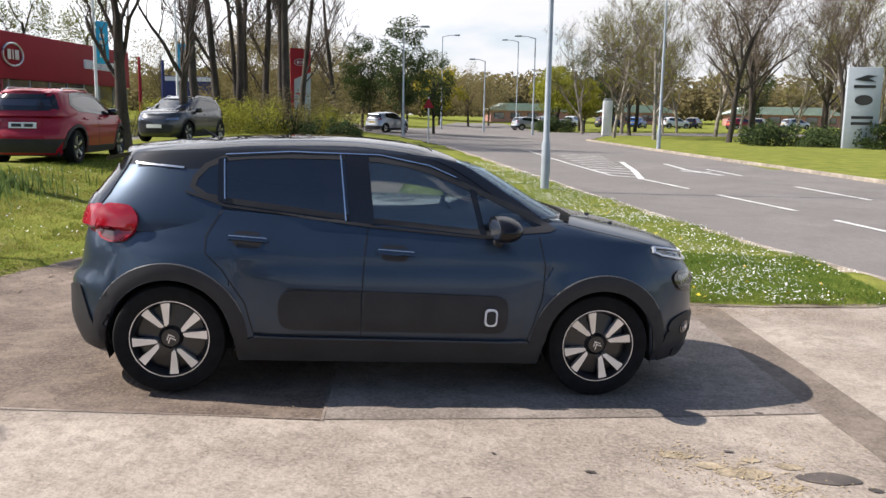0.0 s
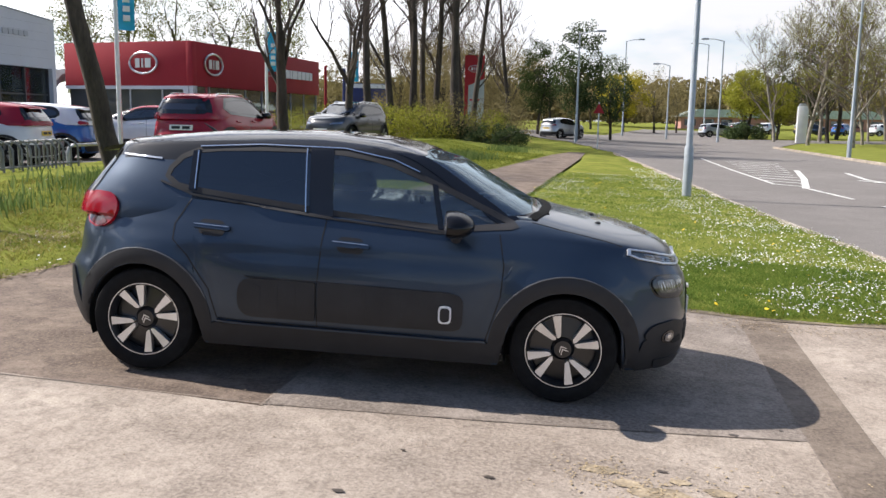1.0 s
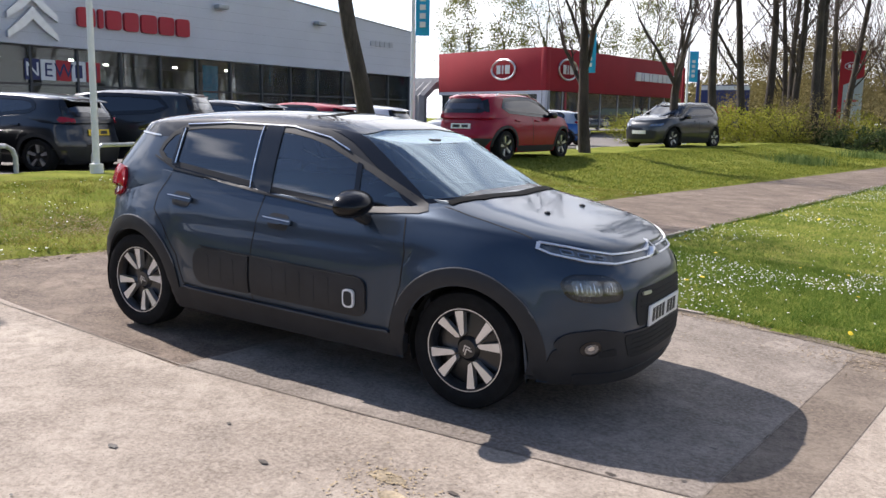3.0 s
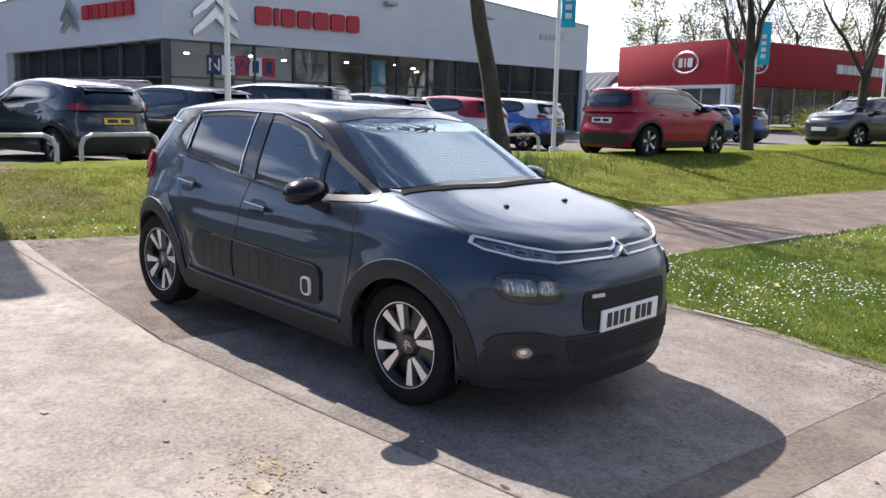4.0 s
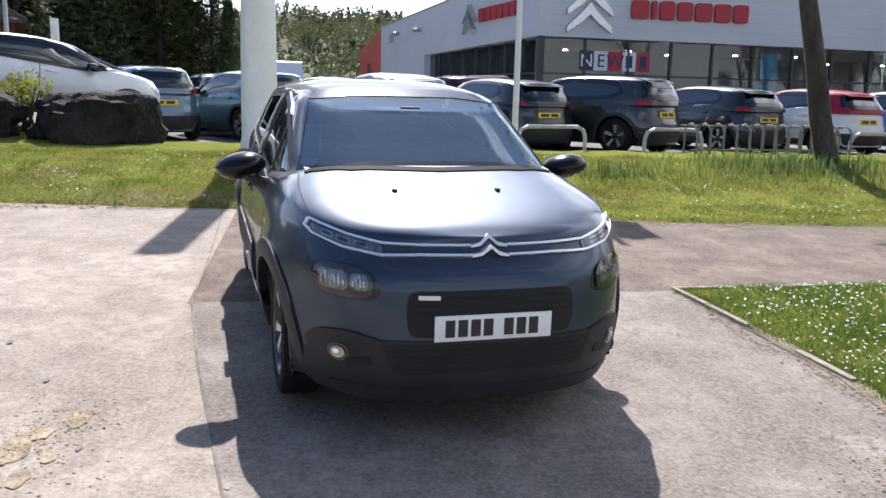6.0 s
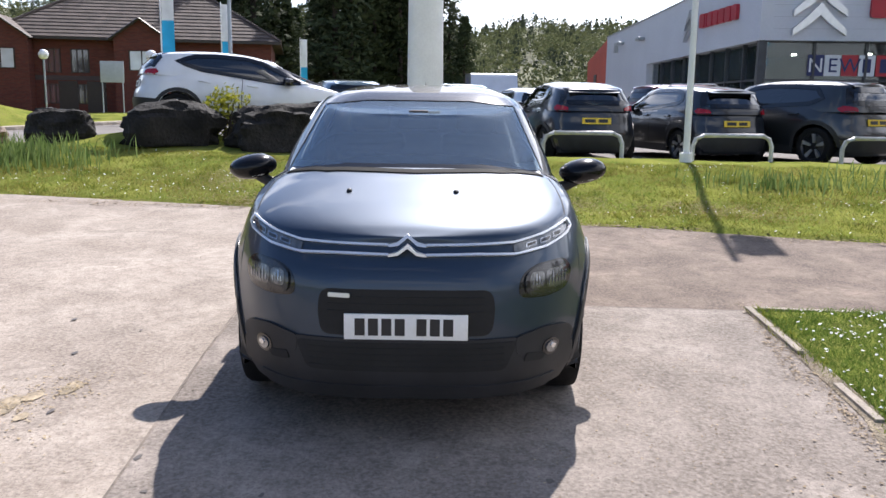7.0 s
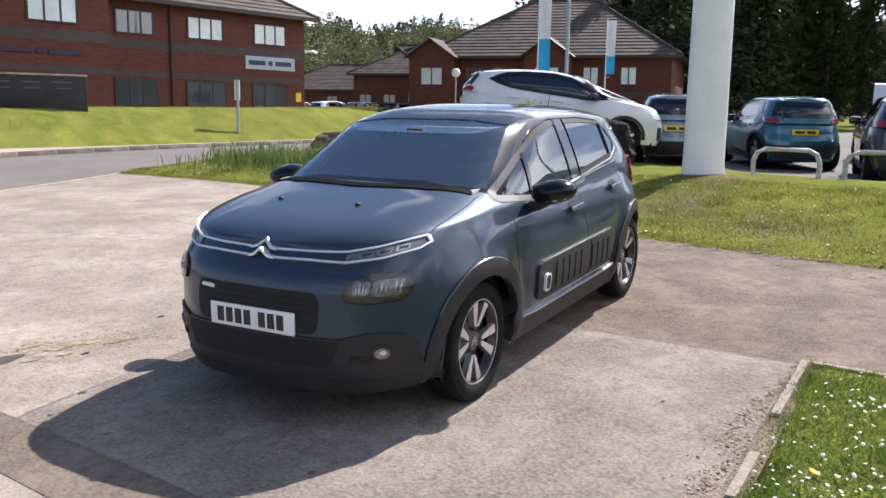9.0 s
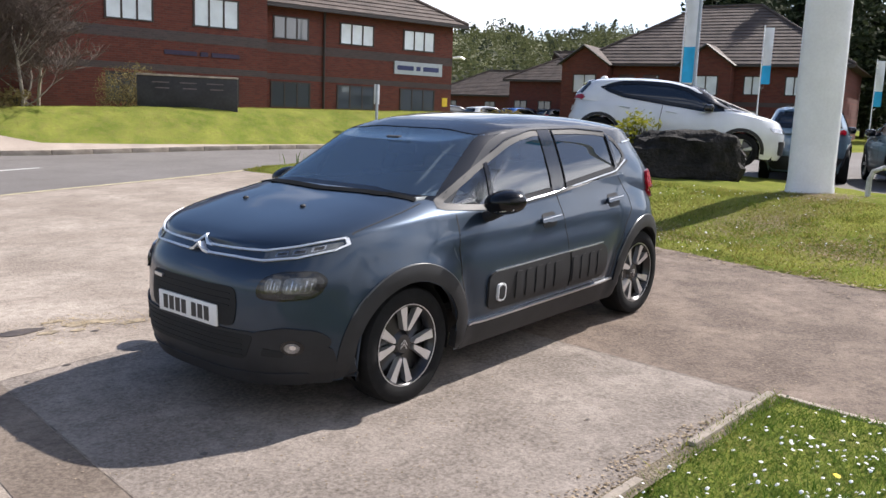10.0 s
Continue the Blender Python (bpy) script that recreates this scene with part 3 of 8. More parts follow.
def ring_bm(tree, outline, axis, w, off, step=0.02):
    """A closed strip that follows an outline."""
    pts = [Vector(p) for p in outline]
    n = len(pts)
    bm = bmesh.new()
    rows_ = []
    for i, p in enumerate(pts):
        d = (pts[(i + 1) % n] - pts[i - 1]).normalized()
        q = Vector((-d.y, d.x)) * (w / 2)
        line = []
        for a in (p + q, p, p - q):
            if axis in ("right", "left"):
                k = -1 if axis == "right" else 1
                o, e = Vector((a.x, 3 * k, a.y)), Vector((0, -k, 0))
            else:
                k = 1 if axis == "front" else -1
                o, e = Vector((5 * k, a.x, a.y)), Vector((-k, 0, 0))
            h, nn, *_ = tree.ray_cast(o, e)
            if h is None:
                h, nn, *_ = tree.find_nearest(o + e * 2.3)
            if nn.dot(e) > 0:
                nn = -nn
            line.append(bm.verts.new(h + nn * off))
        rows_.append(line)
    for i in range(n):
        a, b = rows_[i], rows_[(i + 1) % n]
        for k in range(2):
            bm.faces.new((a[k], a[k + 1], b[k + 1], b[k]))
    return bm


def dense(outline, step):
    out = []
    n = len(outline)
    for i in range(n):
        a, b = Vector(outline[i]), Vector(outline[(i + 1) % n])
        k = max(1, int((b - a).length / step))
        out += [tuple(a.lerp(b, j / k)) for j in range(k)]
    return out


def split_glass(upper, side, front, rear, fine):
    """Take the window faces out of the cabin's skin: a mesh for each pane."""
    panes = {k: [] for k in ("right", "left", "front", "rear")}
    upper.normal_update()
    for f in upper.faces:
        c, n = f.calc_center_median(), f.normal
        if abs(c.y) > 0.45 and inside(side, c.x, c.z) and abs(n.y) > 0.45:
            panes["left" if c.y > 0 else "right"].append(f)
        elif c.x > 0.24 and inside(front, c.y, c.z) and abs(n.y) < 0.75:
            panes["front"].append(f)
        elif c.x < -1.3 and inside(rear, c.y, c.z) and abs(n.y) < 0.75:
            panes["rear"].append(f)
    out = {}
    for k, fs in panes.items():
        bm = bmesh.new()
        made = {}
        for f in fs:
            bm.faces.new([made.setdefault(v, bm.verts.new(v.co)) if v not in made else made[v] for v in f.verts])
        loose = [v for v in bm.verts if not v.link_faces]
        bmesh.ops.delete(bm, geom=loose, context="VERTS")
        out[k] = bm
    bmesh.ops.delete(upper, geom=[f for fs in panes.values() for f in fs], context="FACES")
    return out


def wheel_meshes(r, w, spokes, fine):
    """Tyre, dark rim and bright spokes, the outer face towards -y."""
    n = 56 if fine else 28
    rim = r * 0.705
    tyre = lathe([(rim - 0.012, -w * 0.40), (rim + 0.006, -w * 0.47), (rim + 0.03, -w * 0.5), (r * 0.88, -w * 0.5), (r * 0.965, -w * 0.46), (r * 0.992, -w * 0.38), (r, -w * 0.2), (r, w * 0.2), (r * 0.992, w * 0.38), (r * 0.93, w * 0.5), (rim, w * 0.45)], n)
    dark = lathe([(rim + 0.002, -w * 0.44), (rim - 0.008, -w * 0.45), (rim - 0.016, -w * 0.40), (rim - 0.03, -w * 0.22), (rim * 0.9, -w * 0.1), (0.07, -w * 0.18), (0.05, -w * 0.3), (0, -w * 0.31)], n)
    bright = []
    for k in range(spokes):
        a = 2 * math.pi * k / spokes + 0.15
        pts = [(0.27, -0.07), (0.6, -0.15), (0.975, -0.185), (0.985, 0.105), (0.62, 0.075), (0.27, 0.06)]
        if fine:      # pairs of arms, each pair a V from the hub
            a = math.pi / 2 * (k // 2)
            pts = [(0.375, 0.012), (0.955, 0.185), (0.965, 0.24), (0.885, 0.405), (0.84, 0.385), (0.355, 0.125), (0.32, 0.03)]
            pts = pts if k % 2 else [(p, -q) for p, q in reversed(pts)]
        pts = rounded([(p * rim, q * rim) for p, q in pts], 0.004 if fine else 0.012, 3)
        rot = Matrix.Rotation(a, 4, "Y")
        b = bmesh.new()
        lo, hi = [], []
        for p, q in pts:
            y = -w * (0.30 + 0.12 * p / rim)
            hi.append(b.verts.new(rot @ Vector((p, y, q))))
            lo.append(b.verts.new(rot @ Vector((p, y + 0.035, q))))
        b.faces.new(hi)
        for i in range(len(pts)):
            j = (i + 1) % len(pts)
            b.faces.new((hi[i], lo[i], lo[j], hi[j]))
        bright.append(b)
    return tyre, dark, bright


def join_bm(bms):
    out = bmesh.new()
    for b in bms:
        me = bpy.data.meshes.new("tmp")
        b.to_mesh(me)
        b.free()
        out.from_mesh(me)
        bpy.data.meshes.remove(me)
    return out


def add_wheels(car, s, fine, rim_mat, spokes, w=0.2):
    tyre, dark, bright = wheel_meshes(s["wheel_r"], w, spokes, fine)
    me_t, me_d = mesh_of("tyre", tyre), mesh_of("rim", dark)
    me_r = mesh_of("rim_ring", lathe([(s["wheel_r"] * 0.705 - 0.006, -w * 0.43), (s["wheel_r"] * 0.705 - 0.0055, -w * 0.455), (s["wheel_r"] * 0.705 - 0.001, -w * 0.455), (s["wheel_r"] * 0.705, -w * 0.43)], 56))
    me_c = [mesh_of("hub_chevron", prism([(-0.024, zz - 0.012), (0, zz + 0.012), (0.024, zz - 0.012), (0.024, zz - 0.004), (0, zz + 0.021), (-0.024, zz - 0.004)], -w * 0.325, -w * 0.30)) for zz in (0.004, -0.015)]
    me_s = [mesh_of("spoke", b, 30) for b in bright] if fine else [mesh_of("spokes", join_bm(bright), 30)]
    for wx in s["wheel_x"]:
        for side in (-1, 1):
            hub = part("wheel", me_t, M_RUBBER, car, "black tyre on an alloy wheel")
            hub.location = (wx, side * (s["half_track"] - w / 2), s["wheel_r"])
            hub.rotation_euler = (0, radians(23 * wx * side), 0 if side < 0 else math.pi)
            part("rim", me_d, M_RIMDARK, hub)
            for m in me_s:
                part("spoke", m, rim_mat, hub)
            if fine:
                hub.rotation_euler = (0, radians((-31 if wx > 0 else -25) if side < 0 else (12 if wx > 0 else 40)), 0 if side < 0 else math.pi)
                part("rim_ring", me_r, rim_mat, hub)
                for m in me_c:
                    part("hub_chevron", m, M_SATIN, hub)


def seam(tree, pts, axis, w=0.007, off=0.0012):
    return lay(tree, band(pts, w), axis, off, 0.03, 0.002)


def parked_car(label, paint_mat, m, length=4.2, width=1.78, height=1.5, over=None, plate=M_PLATE_Y, name="parked_car", clad=True, roof_mat=None, rails=False, priv=True):
    """A car in the rows behind: its own length, width and height from the hatchback's shell."""
    s = dict(HATCH)
    if over:
        s.update(over)
    lower, upper = shells(s, False)
    car = empty(name, label, "car", None, "parked cars")
    base = bmesh.new()
    low_me, up_me = bpy.data.meshes.new("a"), bpy.data.meshes.new("b")
    lower.to_mesh(low_me)
    upper.to_mesh(up_me)
    base.from_mesh(low_me)
    base.from_mesh(up_me)
    tree = BVHTree.FromBMesh(base)
    base.free()
    sw, fw, rw = s.get("side_win", SIDE_WIN), FRONT_WIN, REAR_WIN
    panes = split_glass(upper, sw, fw, rw, False)
    part("body", lower, paint_mat, car)
    part("roof", upper, roof_mat or paint_mat, car)
    for k, bm in panes.items():
        part({"front": "windscreen", "rear": "rear_window"}.get(k, "side_window"), bm, M_PRIVACY, car)
    for k, o in (("right", sw), ("left", sw), ("front", fw), ("rear", rw)):
        part("window_seal", ring_bm(tree, dense(o, 0.12), k, 0.075 if k != "rear" else 0.09, 0.008), M_GLOSS, car)
    for k in ("right", "left"):
        for wx in s["wheel_x"]:
            o = arc(wx, s["wheel_r"], s["arch_r"] + 0.065, -4, 184, 14) + arc(wx, s["wheel_r"], s["arch_r"] + 0.004, 184, -4, 14)
            part("wheel_arch", lay(tree, o, k, 0.012, 0.09, 0.05), M_PLASTIC if clad else paint_mat, car)
        part("sill", lay(tree, rounded([(-0.85, 0.21), (0.85, 0.21), (0.82, 0.34), (-0.82, 0.34)], 0.02, 2), k, 0.008, 0.15), M_PLASTIC, car)
        for x in (-0.18,):
            part("door_gap", seam(tree, [(x, 0.36), (x - 0.02, 0.7), (x, 1.0)], k, 0.012), M_DARKMETAL, car)
        for x in (-0.85, 0.0):
            part("door_handle", lay(tree, rounded([(x - 0.1, 0.875), (x + 0.1, 0.865), (x + 0.1, 0.9), (x - 0.1, 0.91)], 0.012, 2), k, 0.03, 0.06, 0.03), paint_mat, car)
        sg = -1 if k == "right" else 1
        part("tail_lamp", lay(tree, rounded([(sg * 0.68, 0.92), (sg * 0.50, 0.93), (sg * 0.50, 1.0), (sg * 0.68, 1.04)], 0.03, 3), "rear", 0.014, 0.05), M_RED_LENS, car)
        part("tail_lamp", lay(tree, rounded([(-1.80, 0.92), (-1.65, 0.94), (-1.60, 1.0), (-1.76, 1.03)], 0.03, 3), k, 0.014, 0.05), M_RED_LENS, car)
        part("headlamp", lay(tree, rounded([(sg * 0.36, 0.70), (sg * 0.70, 0.72), (sg * 0.72, 0.80), (sg * 0.4, 0.76)], 0.02, 3), "front", 0.01, 0.06), M_LAMP_BOWL, car)
        mir = box(-0.08, -0.1, -0.07, 0.1, 0.1, 0.08, 0.05)
        mob = part("door_mirror", mir, M_GLOSS, car)
        mob.location = (0.62, sg * 0.9, 1.02)
        if rails:
            part("roof_rail", tube([(-1.35, sg * 0.53, 1.40), (-1.2, sg * 0.53, 1.47), (0.0, sg * 0.53, 1.49), (0.15, sg * 0.53, 1.43)], 0.016, 6), M_SATIN, car)
    part("rear_bumper", lay(tree, rounded([(-0.72, 0.24), (0.72, 0.24), (0.76, 0.50), (-0.76, 0.50)], 0.04, 3), "rear", 0.014, 0.12), M_PLASTIC, car)
    part("grille", lay(tree, rounded([(-0.55, 0.30), (0.55, 0.30), (0.6, 0.56), (-0.6, 0.56)], 0.04, 3), "front", 0.01, 0.12), M_PLASTIC, car)
    part("number_plate", lay(tree, [(-0.26, 0.70), (0.26, 0.70), (0.26, 0.81), (-0.26, 0.81)], "rear", 0.02, 0.1), plate, car)
    part("number_plate", lay(tree, [(-0.26, 0.46), (0.26, 0.46), (0.26, 0.57), (-0.26, 0.57)], "front", 0.02, 0.1), M_PLATE_W, car)
    for x0, w in ((-0.2, 0.17), (0.02, 0.19)):
        part("plate_bar", lay(tree, [(x0, 0.725), (x0 + w, 0.725), (x0 + w, 0.785), (x0, 0.785)], "rear", 0.023, 0.1, 0.002), M_INK, car)
    part("spoiler", prism([(p, q + s["roof"][0][1] - 1.385) for p, q in ((-1.71, 1.335), (-1.45, 1.39), (-1.45, 1.412), (-1.70, 1.352))], -0.46, 0.46), roof_mat or paint_mat, car)
    part("underside", box(-1.75, -0.62, 0.17, 1.85, 0.62, 0.5), M_DARKMETAL, car)
    part("rear_seat", box(-0.7, -0.55, 0.5, 0.1, 0.55, 1.02, 0.08), M_CABIN, car)
    add_wheels(car, s, False, M_ALLOY, 5)
    car.matrix_world = m @ Matrix.Diagonal((length / 4.0, width / 1.75, height / 1.48, 1))
    return car


# ---- the grey hatchback on the driveway ----
M_SMOKE = mat("smoked lamp glass", (0.15, 0.15, 0.145), 0.25, 0.7, var=0.5, scale=28, coat=1.0)
# paler than the arch plastic: carries the painted highlight of its edge
M_ARCHSHINE = mat("pale satin arch highlight", (0.09, 0.092, 0.095), 0.28, var=0.1, spec=0.6)
M_TRIM = mat("bright satin trim", (0.80, 0.81, 0.83), 0.38, 0.6, var=0.03)
M_LAMPGLASS = mat("dark lamp glass", (0.03, 0.03, 0.03), 0.14, 0.3, var=0.35, scale=22, coat=0.8)
M_REDDARK = mat("dark red lens", (0.10, 0.001, 0.004), 0.12, var=0.1, coat=0.4)
M_SCUTTLE = mat("matt black scuttle", (0.006, 0.006, 0.006), 0.7, var=0.2, spec=0.05)
M_DAYLAMP = mat("grey day lamp glass", (0.10, 0.11, 0.12), 0.15, 0.2, var=0.3, scale=25, coat=1.0)
M_DASH = mat("dashboard top", (0.52, 0.54, 0.53), 0.8, var=0.15, fine=200)


def sculpt(bm):
    """Hollow doors between swelling wheel arches, and a shoulder that runs from lamp to lamp."""
    bell = lambda q: math.exp(-q * q)
    for v in bm.verts:
        x, y, z = v.co
        if abs(y) < 0.45:
            continue
        w = min(1.0, (abs(y) - 0.45) / 0.2)
        along = 1 / (1 + math.exp(-(x + 0.80) / 0.07)) / (1 + math.exp((x - 0.80) / 0.07))
        d = -0.028 * bell((z - 0.52) / 0.22) * along
        d += 0.010 * bell((z - 0.835 - 0.03 * math.sin(x * 0.8)) / 0.055) * bell(x / 1.5)
        for wx in (1.27, -1.27):
            r = math.hypot(x - wx, z - 0.318)
            d += 0.026 * bell((r - 0.40) / 0.10) * (1 if z > 0.25 else 0.5)
        v.co.y += math.copysign(d * w, y)


def hero_car(m):
    s = HATCH
    lower, upper = shells(s, True)
    sculpt(lower)
    car = empty("hatchback_car", "dark grey metallic five-door hatchback parked on the concrete driveway", "car")
    base = bmesh.new()
    for b in (lower, upper):
        me = bpy.data.meshes.new("t")
        b.to_mesh(me)
        base.from_mesh(me)
    tree = BVHTree.FromBMesh(base)
    tree_up = BVHTree.FromBMesh(upper)
    base.free()
    panes = split_glass(upper, SIDE_WIN, FRONT_WIN, REAR_WIN, True)
    part("body", lower, M_PAINT, car, "dark grey metallic painted body")
    me = bpy.data.meshes.new("cabin_skin")
    upper.to_mesh(me)
    upper.free()
    for nm, dark, material in (("roof", True, M_ROOF), ("quarter_panel", False, M_PAINT)):
        b2 = bmesh.new()
        b2.from_mesh(me)
        gone = []
        for f in b2.faces:
            c = f.calc_center_median()
            if (c.x > -1.0 or c.z > 1.285) != dark:
                gone.append(f)
        bmesh.ops.delete(b2, geom=gone, context="FACES")
        part(nm, b2, material, car, "gloss black roof and pillars" if dark else "")
    # side glass: front door clear, rear door dark
    for k in ("right", "left"):
        bm = panes[k]
        me = bpy.data.meshes.new("side_glass")
        bm.to_mesh(me)
        bm.free()
        for nm, keep, material in (("front_window", lambda x: x > -0.17, M_GLASS), ("rear_window_side", lambda x: x <= -0.17, M_PRIVACY)):
            b2 = bmesh.new()
            b2.from_mesh(me)
            bmesh.ops.delete(b2, geom=[f for f in b2.faces if not keep(f.calc_center_median().x)], context="FACES")
            part(nm, b2, material, car, "tinted side glass" if "rear" in nm else "clear side glass")
    part("windscreen", panes["front"], M_SCREEN, car, "clear windscreen reflecting the sky")
    part("rear_window", panes["rear"], M_PRIVACY, car)
    for k in ("right", "left"):
        sg = -1 if k == "right" else 1
        so = dense(SIDE_WIN, 0.03)
        part("window_seal", ring_bm(tree, so, k, 0.032, 0.004), M_PLASTIC, car)
        # bright line over and under the windows
        part("window_trim", lay(tree, band([(-1.2, 1.16), (-0.98, 1.09), (-0.13, 1.002), (0.5, 0.962), (0.60, 0.962)], 0.012), k, 0.008, 0.02), M_PLASTIC, car)
        if k == "left":
            part("window_trim", lay(tree, band([(-1.16, 1.165), (-0.98, 1.098), (-0.13, 1.012), (0.4, 0.976), (0.56, 0.970)], 0.007), k, 0.010, 0.02), M_SATIN, car, "thin bright window line")
        part("window_trim", lay(tree, band([(-0.99, 1.372), (-0.62, 1.402), (-0.1, 1.406), (0.2, 1.358), (0.36, 1.295)], 0.006), k, 0.010, 0.02), M_CHROME if k == "right" else M_GLOSS, car)
        # pillars
        part("centre_pillar", lay(tree, [(-0.27, 1.02), (-0.125, 1.01), (-0.17, 1.40), (-0.31, 1.40)], k, 0.007, 0.03), M_GLOSS, car)
        # chrome on the right paints the pillar edge's reflection; left stays black
        part("pillar_edge_shine", lay(tree, [(-0.295, 1.03), (-0.288, 1.03), (-0.328, 1.395), (-0.335, 1.395)], k, 0.012, 0.03), M_CHROME if k == "right" else M_GLOSS, car)
        part("quarter_pillar", lay(tree, [(-1.02, 1.12), (-0.97, 1.115), (-0.985, 1.355), (-1.03, 1.345)], k, 0.007, 0.03), M_GLOSS, car)
        # same painted edge reflection on the quarter pillar
        part("pillar_edge_shine", lay(tree, [(-0.983, 1.125), (-0.977, 1.125), (-0.992, 1.345), (-0.998, 1.345)], k, 0.012, 0.03), M_CHROME if k == "right" else M_GLOSS, car)
        part("mirror_pillar", lay(tree, [(0.50, 0.98), (0.535, 0.98), (0.475, 1.225), (0.44, 1.235)], k, 0.007, 0.03), M_GLOSS, car)
        # black cladding round the wheels, along the sill
        for wx, a0, a1 in ((1.27, -14, 194), (-1.27, -14, 194)):
            o = arc(wx, 0.322, 0.440, a0, a1, 40) + arc(wx, 0.318, 0.358, a1, a0, 40)
            part("wheel_arch_trim", lay(tree, o, k, 0.011, 0.025, 0.05), M_PLASTIC, car, "matt black plastic arch trim")
            liner = bmesh.new()
            ends = [[liner.verts.new((q * math.cos(radians(a)), d, q * math.sin(radians(a)))) for a in range(-16, 201, 8)] for q, d in ((0.356, 0.0), (0.356, 0.36), (0.03, 0.36))]
            for e0, e1 in zip(ends, ends[1:]):
                for i in range(len(e0) - 1):
                    liner.faces.new((e0[i], e0[i + 1], e1[i + 1], e1[i]))
            lo = part("wheel_housing", liner, M_DARKMETAL, car)
            lo.location = (wx, sg * 0.80, 0.318)
            lo.rotation_euler = (0, 0, 0 if sg < 0 else math.pi)
            # thin pale tube draws the sky highlight along the arch's top edge
            lip = []
            for p, q in arc(wx, 0.322, 0.441, 28 if wx > 0 else 20, 158 if wx > 0 else 178, 30):
                hit, nn, *_ = tree.ray_cast(Vector((p, sg * 3, q)), Vector((0, -sg, 0)))
                lip.append(hit + Vector((0, sg * 0.007, 0)))
            part("arch_highlight", tube(lip, [0.002] + [0.0055] * (len(lip) - 2) + [0.002], 8), M_ARCHSHINE, car)
        part("sill", lay(tree, rounded([(-0.86, 0.205), (0.86, 0.205), (0.83, 0.345), (-0.83, 0.345)], 0.015, 3), k, 0.012, 0.04, 0.03), M_PLASTIC, car, "matt black plastic sill")
        # silver on the sunlit left paints its bright edge; shaded right keeps body paint
        part("sill_strip", lay(tree, rounded([(-0.80, 0.352), (0.82, 0.342), (0.82, 0.354), (-0.80, 0.364)], 0.004, 2), k, 0.02, 0.03, 0.02), M_PAINT if k == "right" else M_SATIN, car)
        # bubble panel along the doors
        for x0, x1 in ((-0.66, -0.195), (-0.178, 0.675)):
            left_r, right_r = (0.1, 0.012) if x0 < -0.5 else (0.012, 0.07)
            o = rounded([(x0, 0.405), (x1, 0.405 - 0.0), (x1, 0.632 if x1 < 0 else 0.622), (x0, 0.638)], [left_r, right_r, right_r, left_r], 8)
            pn = part("door_panel", lay(tree, o, k, 0.016, 0.03, 0.02), M_PLASTIC, car, "black rubbery air-cushion door panel")
            # cushions lie flatter on the right, so its shade hides them
            bub = [(-0.60 + 0.105 * i) for i in range(11)]
            for bx in bub:
                if x0 + 0.02 < bx and bx + 0.085 < x1 and bx < 0.4:
                    part("cushion", lay(tree, rounded([(bx, 0.435), (bx + 0.08, 0.435), (bx + 0.08, 0.60), (bx, 0.60)], 0.025, 4), k, 0.0175 if k == "right" else 0.023, 0.03, 0.005), M_PLASTIC, pn)
        part("panel_ring", lay(tree, rounded([(0.535, 0.455), (0.61, 0.455), (0.61, 0.555), (0.535, 0.555)], 0.028, 6), k, 0.031, 0.02, 0.016), M_WHITE, car, "white outlined square")
        part("panel_ring_core", lay(tree, rounded([(0.545, 0.466), (0.60, 0.466), (0.60, 0.544), (0.545, 0.544)], 0.022, 6), k, 0.033, 0.02, 0.016), M_PLASTIC, car)
        # silver on the left again stands for sunlight along the panel's top
        part("panel_line", lay(tree, rounded([(-0.62, 0.640), (0.60, 0.625), (0.60, 0.631), (-0.62, 0.646)], 0.004, 2), k, 0.010, 0.03, 0.008), M_SATIN if k == "left" else M_PLASTIC, car)
        # door gaps
        for pts in ([(-0.185, 0.35), (-0.19, 0.6), (-0.175, 0.9), (-0.16, 1.0)],
                    [(0.81, 0.35), (0.885, 0.62), (0.895, 0.8), (0.86, 0.975)],
                    [(-0.80, 0.375), (-0.85, 0.55), (-0.98, 0.74), (-1.075, 0.83), (-1.075, 0.92), (-0.99, 1.07)],
                    [(-0.80, 0.372), (0.82, 0.348)]):
            part("door_gap", seam(tree, pts, k), M_DARKMETAL, car)
        part("bonnet_gap", seam(tree, [(1.04, sg * 0.695), (1.20, sg * 0.715), (1.40, sg * 0.722), (1.57, sg * 0.715)], "top", 0.006, 0.0015), M_DARKMETAL, car)
        # handles
        for x, z in ((-0.84, 0.905), (0.0, 0.855)):
            # flat black patch paints the shade of the body-coloured recess
            part("handle_recess_shade", lay(tree, rounded([(x - 0.085, z - 0.038), (x + 0.075, z - 0.045), (x + 0.075, z + 0.045), (x - 0.085, z + 0.052)], 0.04, 5), k, 0.003, 0.02, 0.003), M_PLASTIC, car)
            part("door_handle", lay(tree, rounded([(x - 0.115, z - 0.004), (x + 0.115, z - 0.014), (x + 0.115, z + 0.018), (x - 0.115, z + 0.026)], 0.015, 5), k, 0.034, 0.02, 0.022), M_PAINT, car)
            # silver band painted as the highlight on the handle's top edge
            part("handle_highlight", lay(tree, band([(x - 0.105, z + 0.016), (x + 0.105, z + 0.008)], 0.004), k, 0.036, 0.02, 0.003), M_SATIN, car)
        # mirror
        mir = empty("door_mirror", "", "")
        mir.parent = car
        hous = bmesh.new()
        bmesh.ops.create_uvsphere(hous, u_segments=24, v_segments=14, radius=1, matrix=Matrix.Diagonal((0.12, 0.135, 0.072, 1)))
        for v in hous.verts:
            if v.co.x < -0.045:
                v.co.x = -0.045
            v.co.z += 0.012 * math.sin(v.co.y * 12)
